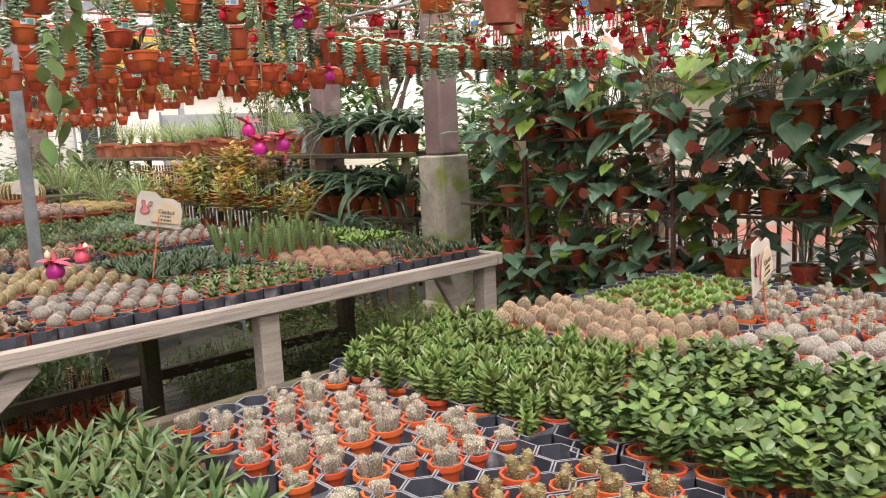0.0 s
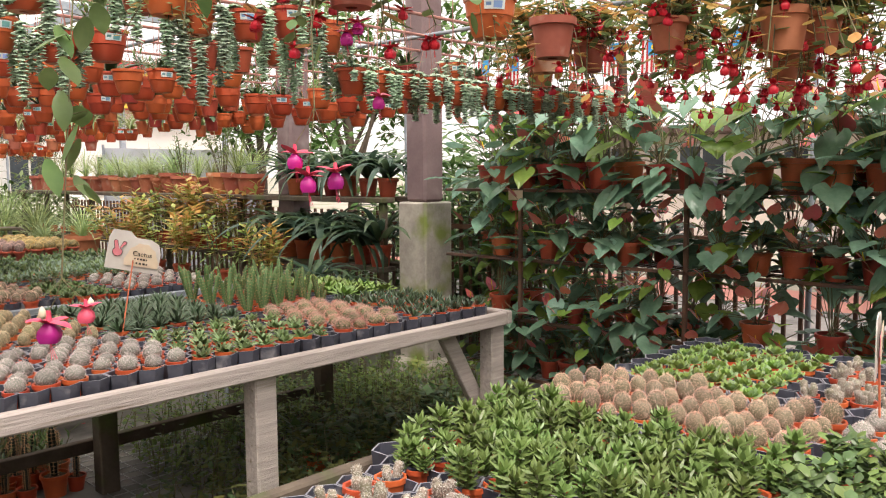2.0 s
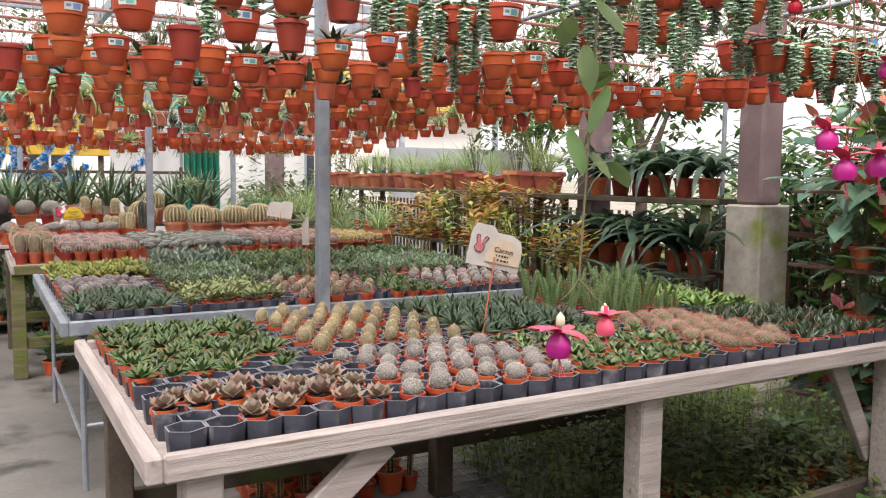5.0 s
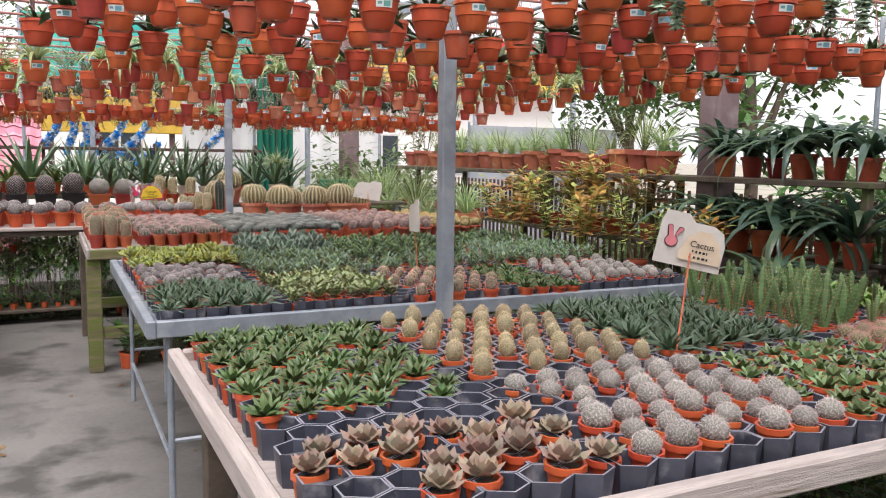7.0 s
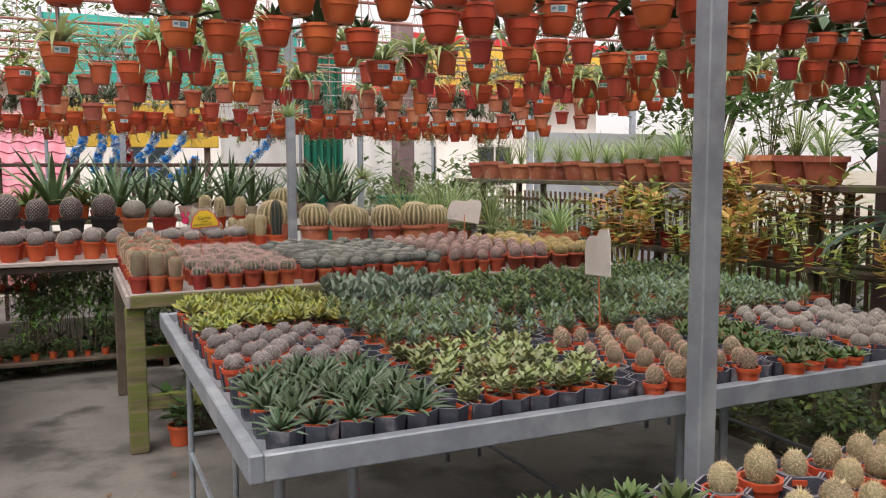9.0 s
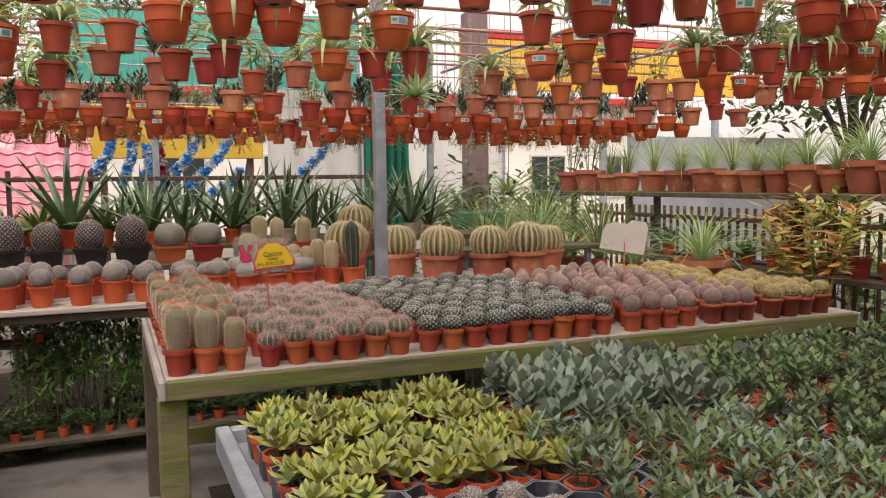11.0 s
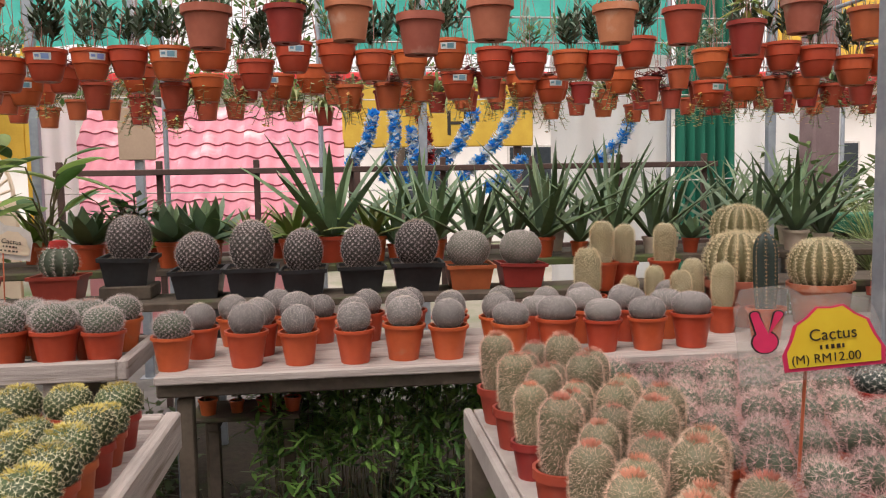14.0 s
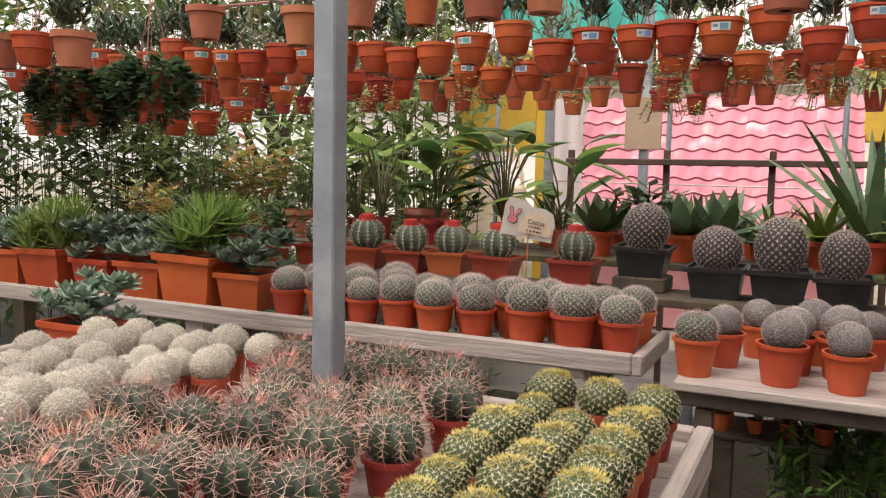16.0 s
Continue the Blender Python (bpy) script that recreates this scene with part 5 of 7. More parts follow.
def fuchsia(g):
    for i in range(32):
        a, o = U(0, 6.28), U(0.06, 0.26)
        tip = Vector((o * math.cos(a), o * math.sin(a), zh + U(-0.20, 0.16)))
        mid = Vector((o * 0.55 * math.cos(a), o * 0.55 * math.sin(a), zh + 0.11))
        root = Vector((0.01, 0, zh))
        g.tube([root, mid, tip], 0.0018, 4, 2)
        for k in range(11):
            s = 0.2 + 0.8 * k / 10
            p = root.lerp(mid, s * 2) if s < 0.5 else mid.lerp(tip, s * 2 - 1)
            g.leaf(p, a + (1.3 if k % 2 else -1.3) + U(-0.5, 0.5), U(-0.5, 0.4), 0.056 * U(0.7, 1.1), 0.030, -0.3, 0.15, 0, 3, rnd.randrange(2), 0.45, 0.3)
        for _ in range(rnd.choice((0, 0, 0, 0, 1, 2))):
            q = tip + Vector((U(-0.025, 0.025), U(-0.025, 0.025), -0.045))
            g.tube([tip, q + Vector((0, 0, 0.03))], 0.0008, 3, 2)
            blossom(g, q, 0.75, 3, 3)


hang_kind("fuchsia", "fuchsia", "hanging pot with bronze-green leaves and red fuchsia flowers", fuchsia, [L_GREEN, L_BRONZE, STEM, FLRED], 5)
for x, y, s, k in ((1.38, 2.05, 1.15, "fuchsia"), (1.92, 2.20, 1.2, "trailer"), (2.24, 2.20, 1.2, "dry"), (2.62, 2.36, 1.15, "fuchsia"), (2.92, 2.42, 1.15, "fuchsia"), (3.20, 2.20, 1.1, "fuchsia"),
                   (2.62, 1.46, 1.25, "fuchsia"), (2.95, 1.62, 1.2, "fuchsia"), (3.20, 1.50, 1.15, "fuchsia"), (3.45, 1.75, 1.1, "fuchsia"), (2.45, 1.85, 1.0, "fuchsia"), (3.35, 1.25, 1.15, "fuchsia"), (3.0, 1.1, 1.2, "fuchsia"),
                   (3.55, 1.20, 1.15, "fuchsia"), (3.62, 1.80, 1.1, "fuchsia"), (3.1, 2.75, 1.1, "fuchsia"), (1.05, 2.35, 1.05, "trailer")):
    y = min((1.2, 1.5, 1.8, 2.1, 2.4, 2.78), key=lambda v: abs(v - y))
    hang(k, x, y, 1.86 + U(-0.02, 0.03), OLDCLAY if k != "trailer" else BOWL, s)


L_MID = leafy("mid_green_leaf", (0.095, 0.165, 0.05), (0.14, 0.21, 0.065), rough=0.4)


def spray(name, label, top, end, leaves, flowers, leaf_l=0.068, leaf_w=0.042):
    """A long hanging shoot with leaves and flowers at its end."""
    stem, leaves_made, buds = Geo(), [], []
    a, b = Vector(top), Vector(end)
    mid = a.lerp(b, 0.5) + Vector((0.015, -0.01, 0))
    stem.tube([a, mid, b], 0.0016, 5, 2)
    for k in range(leaves):
        g = Geo()
        leaves_made.append(g)
        s = (k + 0.3) / leaves * 0.86
        p = a.lerp(mid, s * 2) if s < 0.5 else mid.lerp(b, s * 2 - 1)
        q = p + Vector((U(-1, 1), U(-1, 1), U(-0.3, 0.3))) * 0.035
        g.tube([p, q], 0.0009, 3, 2)
        g.leaf(q, U(0, 6.28), U(-1.2, -0.3), leaf_l * U(0.7, 1.15), leaf_w * U(0.8, 1.15), -0.5, 0.18, 0, 5, rnd.choice((0, 0, 0, 0, 1)), 0.4, 0.3)
    for x, y, z, s, ms, mb in flowers:
        p = Vector((x, y, z))
        f = Geo()
        f.tube([b, b.lerp(p, 0.5) + Vector((0, 0, 0.01)), p + Vector((0, 0, 0.028 * s))], 0.0009, 4, 2)
        if mb == 9:
            f.lathe([(0, 0.012), (0.006, 0.004), (0.007, -0.006), (0, -0.014)], 8, 5, (x, y, z))
        else:
            blossom(f, (x, y, z), s, ms, mb)
        buds.append(f)
    mats = [L_MID, L_GREEN, STEM, FLPINK, FLPURPLE, CREAM, FLRED]
    t = thing(name, pose(0, 0, 0), label, "hanging plant")
    part("stem", stem, mats, t, smooth=True)
    for f in leaves_made:
        part("leaf", f, mats, t, smooth=True)
    for f, q in zip(buds, flowers):
        part("bud" if q[5] == 9 else "flower", f, mats, t, "cream bud" if q[5] == 9 else "pink and purple flower", smooth=True)


spray("fuchsia_shoot", "long hanging fuchsia shoot with a magenta and pink flower", (0.70, 2.10, BARS + 0.006), (0.61, 2.01, 1.29), 34, [(0.592, 2.031, 1.195, 1.25, 3, 4), (0.64, 1.985, 1.225, 0.9, 3, 3), (0.57, 2.00, 1.235, 1, 3, 9), (0.66, 2.01, 1.24, 1, 3, 9)])
spray("fuchsia_shoot", "hanging fuchsia shoot with pink and purple flowers", (1.20, 2.10, BARS + 0.006), (1.14, 1.95, 1.62), 10, [(1.10, 1.97, 1.505, 1.15, 3, 4), (1.115, 1.945, 1.455, 1.2, 3, 4), (1.175, 1.925, 1.462, 1.25, 3, 4)], 0.05, 0.028)
spray("fuchsia_shoot", "hanging fuchsia shoot with one purple flower", (1.50, 2.10, BARS + 0.006), (1.47, 2.10, 1.76), 9, [(1.464, 2.097, 1.66, 1.1, 3, 4)], 0.055, 0.03)
spray("fuchsia_shoot", "hanging fuchsia shoot with pink and purple flowers", (1.40, 2.10, BARS + 0.006), (1.385, 2.11, 1.90), 6, [(1.377, 2.117, 1.815, 1.1, 3, 4), (1.40, 2.10, 1.84, 1.0, 3, 4)], 0.05, 0.03)
def plantlet(x, y, z, top):
    g = Geo()
    rosette(g, 0, 30, 0.135, 0.013, rise=(0.0, 1.3), bend=-0.8, seg=5, thick=0, mix=2, base_w=0.9)
    g.tube([(0, 0, 0), (0.02, 0.01, (top - z) * 0.6), (0.0, 0.0, top - z)], 0.0016, 4, 2)
    ob = tagged(new("spider_plantlet", g.mesh("spider_plantlet", [L_PALE, L_CREAM, STEM], True)), "striped plantlet hanging on a thin runner from above", "hanging plant")
    ob.location = (x, y, z)


plantlet(1.265, 7.36, 1.36, BARS + 0.002)
plantlet(0.78, 7.0, 1.66, BARS + 0.005)
spray("leafy_shoot", "hanging leafy green shoot", (0.95, 2.1, BARS + 0.006), (0.93, 2.12, 1.78), 11, [], 0.075, 0.045)
spray("leafy_shoot", "hanging leafy green shoot", (1.75, 2.1, BARS + 0.006), (1.72, 1.95, 1.80), 10, [], 0.06, 0.035)


# ---- price signs on sticks ----
def letters(text, size, mat):
    cu = bpy.data.curves.new("letters", "FONT")
    cu.body, cu.size, cu.align_x, cu.align_y, cu.extrude = text, size, "CENTER", "CENTER", 0.0003
    tmp = new("letters", cu)
    me = bpy.data.meshes.new_from_object(tmp)
    bpy.data.objects.remove(tmp)
    bpy.data.curves.remove(cu)
    me.materials.clear()
    me.materials.append(mat)
    return me


def outline(pts, thick, mat_slots, g=None, slot=0, z=0.0):
    """A flat card of that outline in the xz plane, thick metres deep."""
    g = g or Geo()
    n = len(pts)
    g.add([(x, -z, y) for x, y in pts] + [(x, -z + thick, y) for x, y in pts], [tuple(range(n)), tuple(range(2 * n - 1, n - 1, -1))] + [(i, i + n, (i + 1) % n + n, (i + 1) % n) for i in range(n)], slot)
    return g


FILM = bpy.data.materials.new("clear_film")
FILM.use_nodes = True
n, l = FILM.node_tree.nodes, FILM.node_tree.links
n["Principled BSDF"].inputs["Base Color"].default_value = (0.55, 0.52, 0.50, 1)
n["Principled BSDF"].inputs["Roughness"].default_value = 0.15
tp, mx = n.new("ShaderNodeBsdfTransparent"), n.new("ShaderNodeMixShader")
mx.inputs[0].default_value = 0.78
l.new(n["Principled BSDF"].outputs[0], mx.inputs[1])
l.new(tp.outputs[0], mx.inputs[2])
l.new(mx.outputs[0], n["Material Output"].inputs["Surface"])


def sign(base, centre, yaw, tilt, w, h, yellow=False, back_white=False):
    """A laminated hand-drawn card on an orange stick."""
    t = thing("price_sign", pose(*base), "yellow and pink hand-drawn price card on an orange stick" if yellow else "laminated hand-drawn price card on an orange stick", "sign", "price signs")
    d = Vector(centre) - Vector(base)
    g = Geo()
    g.tube([(0, 0, 0), tuple(d * 0.9)], 0.0028, 6)
    part("stick", g, [STICK], t, "orange stick")
    m = Matrix.Translation(d) @ pose(0, 0, 0, 0, 0, yaw) @ pose(0, 0, 0, 0, tilt, 0)
    body = [(-w / 2, -h / 2), (w / 2, -h / 2), (w / 2, h * 0.02), (w * 0.44, h * 0.26), (w * 0.28, h * 0.36), (0.0, h * 0.36), (-w * 0.12, h * 0.5), (-w * 0.44, h * 0.5), (-w * 0.5, h * 0.3)]
    card = part("card", outline(body, 0.003, 0), [FILM if yellow else CARD], t, "clear plastic film" if yellow else "laminated card", m=m)
    k = w * 0.30
    cx, cy = -w * 0.31, -h * 0.06

    def shape(grow):
        """A fist with two spread fingers, as one outline."""
        pts = [(k * (0.36 + grow) * math.cos(q), k * (0.42 + grow) * math.sin(q)) for q in [math.radians(d) for d in range(120, 421, 20)]]
        for root, tip, ang in (((0.24, 0.30), (0.46, 1.02), 0), ((-0.10, 0.34), (-0.22, 1.08), 0)):
            for d in range(-20, 201, 40):
                q = math.radians(d)
                pts.append((k * (tip[0] + (0.13 + grow) * math.cos(q)), k * (tip[1] + (0.13 + grow) * math.sin(q))))
            pts.append((k * (root[0] - 0.12 - (grow if root[0] < 0 else 0)), k * root[1]))
        return [(x * 0.8 + cx, y * 0.62 + cy) for x, y in pts]

    edge = part("drawing_edge", outline(shape(0.05), 0.001, 0, None, 0, 0.0045), [INK], card, "black drawn edge")
    part("drawing", outline(shape(0.0), 0.001, 0, None, 0, 0.0065), [HOTPINK if yellow else PINK], edge, "pink drawn V sign")
    px0, px1 = -w * 0.16, w * 0.47
    cloud = []
    for i in range(13):
        a = math.pi * i / 12
        r = 1 + 0.06 * (i % 2)
        cloud.append(((px0 + px1) / 2 + math.cos(a) * (px1 - px0) / 2 * r, -h * 0.36 + math.sin(a) * h * 0.58 * r))
    if yellow:
        part("border", outline([((x - (px0 + px1) / 2) * 1.1 + (px0 + px1) / 2, (y + h * 0.36) * 1.1 - h * 0.40) for x, y in cloud], 0.001, 0, None, 0, 0.0045), [HOTPINK], card, "red border")
    part("panel", outline(cloud, 0.001, 0, None, 0, 0.0065), [YELLOWCARD if yellow else CREAM], card, "yellow panel" if yellow else "cream panel")
    part("word", letters("Cactus", h * 0.17, INK), None, card, "black handwritten word", m=pose((px0 + px1) / 2, -0.0085, -h * 0.04, 90))
    if yellow:
        part("price", letters("(M) RM12.00", h * 0.13, INK), None, card, "black handwritten price", m=pose((px0 + px1) / 2 - w * 0.06, -0.0085, -h * 0.28, 90))
    for i, (q, s) in enumerate(((0.5, -0.165),) if yellow else ((0.7, -0.17), (0.85, -0.28))):
        g = Geo()
        x = (px0 + px1) / 2 - (px1 - px0) * 0.3 * q
        for j in range(5):
            a = (px1 - px0) * 0.6 * q / 5
            g.box((x + j * a, -0.0085, h * s - h * 0.022), (x + j * a + a * (0.4 + 0.1 * (j % 4)), -0.0075, h * s + h * 0.022), 0, 0.0004)
        part("writing", g, [INK], card)


sign((1.43, 3.545, 0.84), (1.525, 3.602, 1.175), -24, 12, 0.20, 0.155)
sign((1.505, 5.505, 0.84), (1.483, 5.496, 1.121), 80, 4, 0.20, 0.16)
sign((0.491, 7.854, 0.86), (0.455, 7.775, 1.150), -12, -6, 0.215, 0.15, True)
sign((-1.553, 9.906, 0.86), (-1.553, 9.93, 1.19), 12, 10, 0.21, 0.15)
sign((2.271, 1.094, 0.80), (2.218, 1.091, 1.055), 12, -8, 0.20, 0.155)
sign((2.12, 7.86, 0.86), (2.134, 7.881, 1.149), 160, -10, 0.21, 0.15)

# ---- plants of the sides ----
L_ANTH = leafy("anthurium_leaf", (0.135, 0.245, 0.165), (0.22, 0.355, 0.25), rough=0.2, scale=9, vary=0.5)
L_STRAP = leafy("strap_leaf", (0.045, 0.085, 0.060), (0.070, 0.12, 0.080), rough=0.28)
L_ALOE = leafy("aloe_leaf", (0.17, 0.255, 0.13), (0.23, 0.32, 0.17), rough=0.4)
L_AGAVE = leafy("agave_leaf", (0.19, 0.28, 0.18), (0.25, 0.35, 0.23), rough=0.45)
L_GRASS = leafy("grass_leaf", (0.32, 0.42, 0.15), (0.42, 0.50, 0.22))
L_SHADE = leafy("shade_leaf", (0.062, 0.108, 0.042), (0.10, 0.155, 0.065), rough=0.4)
L_HERB = leafy("herb_leaf", (0.060, 0.13, 0.032), (0.095, 0.18, 0.048))
L_LIME = leafy("lime_leaf", (0.17, 0.27, 0.055), (0.25, 0.36, 0.08), rough=0.25)
SPATHE = material("pink_spathe", (0.80, 0.13, 0.14), (0.78, 0.26, 0.22), rough=0.3, vary=0.25)


def heart(g, base, yaw, rise, L, mat):
    """A heart-shaped leaf blade, cupped along its midrib."""
    d = Vector((math.cos(yaw) * math.cos(rise), math.sin(yaw) * math.cos(rise), math.sin(rise)))
    s = Vector((-math.sin(yaw), math.cos(yaw), 0))
    up = s.cross(d) * -1
    rows = ((-0.18, 0.22, 0.0), (0.0, 0.40, 0.0), (0.25, 0.44, 0.0), (0.55, 0.32, -0.03), (0.80, 0.15, -0.10))
    vs, fs = [], []
    for t, w, z in rows:
        p = Vector(base) + d * L * t + up * L * z
        mid = p if t > -0.1 else Vector(base)
        vs += [tuple(p - s * L * w * 0.5 + up * L * (0.03)), tuple(p - s * L * w * 1.0 + up * L * 0.02), tuple(mid - up * L * 0.03), tuple(p + s * L * w + up * L * 0.02), tuple(p + s * L * w * 0.5 + up * L * 0.03)]
    order = (1, 0, 2, 4, 3)
    for i in range(4):
        for a, b in zip(order, order[1:]):
            fs.append((i * 5 + a, i * 5 + b, i * 5 + 5 + b, i * 5 + 5 + a))
    vs.append(tuple(Vector(base) + d * L - up * L * 0.18))
    for a, b in zip(order, order[1:]):
        fs.append((20 + a, 20 + b, 25))
    g.add(vs, fs, mat)


def anthurium(g, z=0.13, n=21, hi=0.31):
    core = len(g.v)
    g.v.append((0, 0, z - 0.01))
    for i in range(n):
        a, h, o = U(0, 6.28), U(-0.13, hi), U(0.07, 0.24)
        tip = Vector((o * math.cos(a), o * math.sin(a), z + h))
        k = len(g.v)
        g.f.append((core, k, k + 1))
        g.m.append(2)
        g.tube([(0.01 * math.cos(a), 0.01 * math.sin(a), z), (o * 0.35 * math.cos(a), o * 0.35 * math.sin(a), z + h * 0.7), tip], 0.0022, 4, 2)
        k = len(g.v)
        heart(g, tip, a + U(-0.7, 0.7), U(-0.95, 0.45), U(0.075, 0.17), rnd.choice((0, 0, 0, 1)))
        g.f.append((k - 1, k - 2, k + 2))
        g.m.append(2)
    for i in range(rnd.randint(2, 5)):
        a, h, o = U(0, 6.28), U(0.05, hi + 0.06), U(0.14, 0.25)
        tip = Vector((o * math.cos(a), o * math.sin(a), z + h))
        k = len(g.v)
        g.f.append((core, k, k + 1))
        g.m.append(2)
        g.tube([(0, 0, z), tip], 0.0018, 4, 2)
        k = len(g.v)
        heart(g, tip, a, 0.9, U(0.07, 0.10), 3)
        g.f.append((k - 1, k - 2, k + 2))
        g.m.append(2)
        g.tube([tip, tip + Vector((0.01 * math.cos(a), 0.01 * math.sin(a), 0.04))], 0.0035, 5, 4, 0.5)


RACKPOT = pot_geo(0.068, 0.050, 0.125, 18, 0.16, 0.005).mesh("rack_pot", [POTRED, SOIL], True)
TROUGH = pot_geo(0.13, 0.095, 0.17, 22, 0.2, 0.008).mesh("wide_pot", [CLAY, SOIL], True)
LOWPOT = pot_geo(0.050, 0.038, 0.085, 14, 0.16, 0.003).mesh("low_pot", [POT, SOIL], True)
PALE = pot_geo(0.055, 0.042, 0.09, 16, 0.16, 0.003).mesh("pale_pot", [PALEPOT, SOIL], True)
SQBIG = square_pot(0.24, 0.17).mesh("square_pot", [POT, SOIL])
kind("anthurium", "anthurium", "anthurium with dark heart-shaped leaves and pink blooms in a red pot", anthurium, [L_ANTH, L_LIME, STEM, SPATHE, YELLOWF], RACKPOT, 8)
kind("strap", "strap_leaf_plant", "dark green arching strap-leaved plant in a red pot", lambda g: rosette(g, 0.12, 24, 0.56, 0.044, rise=(0.6, 1.5), bend=-2.1, seg=7, thick=0, mix=2, wide=0.4), [L_STRAP, L_DARK], RACKPOT, 4)
L_RUST = leafy("rust_leaf", (0.42, 0.17, 0.08), (0.52, 0.25, 0.10), rough=0.4)
L_OLIVE = leafy("olive_green_leaf", (0.34, 0.37, 0.10), (0.44, 0.43, 0.12), rough=0.4)
kind("croton", "croton", "leggy plant with bronze, yellow and green leaves in a red pot", lambda g: bushlet(g, 0.12, 14, 0.44, 0.27, 0.115, 0.044, per=14, mats=3, rise=0.1, stem_r=0.003), [L_BRONZE, L_RUST, L_OLIVE], RACKPOT, 5)
kind("golden_shrub", "golden_shrub", "bushy plant with yellow-green leaves in a red pot", lambda g: bushlet(g, 0.12, 10, 0.40, 0.24, 0.09, 0.036, per=11, mats=2, rise=0.1, stem_r=0.004), [L_YELLOW, L_BRIGHT, STEM], RACKPOT, 3)
kind("reeds", "reed_grass", "tall thin green reeds in a terracotta pot", lambda g: rosette(g, 0.15, 46, 0.46, 0.007, rise=(0.9, 1.55), bend=-0.5, seg=4, thick=0, mix=2, base_w=0.9), [L_GRASS, L_GREEN], TROUGH, 4)
kind("papyrus", "fine_grass", "fountain of fine light green grass in a terracotta pot", lambda g: rosette(g, 0.15, 90, 0.50, 0.006, rise=(0.5, 1.5), bend=-1.3, seg=5, thick=0, mix=2, base_w=0.9), [L_GRASS, L_PALE], TROUGH, 3)
kind("tall_grass", "tall_grass", "tall fountain of thin green grass in a red pot", lambda g: rosette(g, 0.11, 110, 0.98, 0.009, rise=(0.7, 1.52), bend=-1.0, seg=6, thick=0, mix=2, base_w=0.9), [L_GRASS, L_GREEN], RACKPOT, 3)
kind("palm_tuft", "striped_dracaena", "arching striped green and cream plant in a terracotta pot", lambda g: rosette(g, 0.20, 26, 0.30, 0.026, rise=(0.1, 1.4), bend=-0.9, seg=5, thick=0, mix=2), [L_PALE, L_CREAM], TROUGH, 2)
kind("shrub", "potted_shrub", "airy green shrub in a terracotta pot", lambda g: bushlet(g, 0.15, 10, 0.42, 0.16, 0.05, 0.022, per=14, mats=2, rise=0.2, stem_r=0.003), [L_GREEN, L_HERB, STEM], TROUGH, 4)
kind("aloe", "aloe", "aloe with long pointed grey-green leaves in a pale pot", lambda g: rosette(g, 0.08, 15, 0.54, 0.032, rise=(0.6, 1.52), bend=-0.3, seg=5, thick=0.010, mix=2, wide=0.12, base_w=0.9), [L_ALOE, L_AGAVE], PALE, 5)
kind("aloe_red", "aloe", "aloe with spiky grey-green leaves in a red pot", lambda g: rosette(g, 0.08, 14, 0.46, 0.040, rise=(0.5, 1.5), bend=-0.3, seg=5, thick=0.010, mix=2, wide=0.12, base_w=0.9), [L_ALOE, L_AGAVE], LOWPOT, 4)
kind("agave", "agave", "blue-green agave rosette in a red pot", lambda g: rosette(g, 0.08, 16, 0.19, 0.052, rise=(0.35, 1.4), bend=-0.1, seg=4, thick=0.008, mix=2, wide=0.45, base_w=0.6), [L_AGAVE, L_ALOE], LOWPOT, 3)
kind("bromeliad", "bromeliad", "yellow-green striped spiky rosette in a red pot", lambda g: rosette(g, 0.08, 22, 0.24, 0.026, rise=(0.2, 1.4), bend=-0.7, seg=5, thick=0.003, mix=2, wide=0.2, base_w=0.9), [L_BRIGHT, L_CREAM], LOWPOT, 3)


def broad(g, z=0.13):
    for i in range(13):
        a, h, o = U(0, 6.28), U(0.16, 0.48), U(0.05, 0.16)
        tip = Vector((o * math.cos(a), o * math.sin(a), z + h))
        g.tube([(0.01 * math.cos(a), 0.01 * math.sin(a), z), (o * 0.4 * math.cos(a), o * 0.4 * math.sin(a), z + h * 0.6), tip], 0.005, 5, 2)
        g.leaf(tip, a, U(-0.1, 0.9), U(0.24, 0.36), U(0.10, 0.15), -0.9, 0.22, 0, 6, rnd.randrange(2), 0.45, 0.2)


kind("broadleaf", "broadleaf_plant", "tall plant with broad green paddle leaves in a red pot", broad, [L_HERB, L_BRIGHT, STEM], RACKPOT, 4)
kind("herb", "leafy_plant", "low dark green leafy plant in a small orange pot", lambda g: bushlet(g, 0.075, 8, 0.16, 0.11, 0.06, 0.034, per=9, mats=2, rise=0.2, stem_r=0.002), [L_HERB, L_DARK, STEM], LOWPOT, 5)
kind("feathery", "feathery_plant", "bushy fine-leaved green plant in a small orange pot", lambda g: bushlet(g, 0.075, 11, 0.24, 0.14, 0.070, 0.014, per=9, mats=2, rise=0.5, stem_r=0.002), [L_HERB, L_GREEN, STEM], LOWPOT, 5)
kind("spiky_dark", "spiky_plant", "dark upright spiky plant in a small orange pot", lambda g: cactus(g, 0.075, 0.012, U(0.12, 0.2), 6, 14, 3, 0.012, 0.0012, 0.2, False), [C_DARK, SP_TAN, WOOL], LOWPOT, 4)
def mound(g, count, z, rise_z, sx, sy, leaves, length, width, **k):
    """Many rosettes grown from one root."""
    root = len(g.v)
    g.v.append((0, 0, z - 0.02))
    for _ in range(count):
        i = len(g.v)
        g.f.append((root, i, i + 1))
        g.m.append(0)
        rosette(g, z + U(0, rise_z), leaves, length, width, c=(U(-sx, sx), U(-sy, sy)), **k)


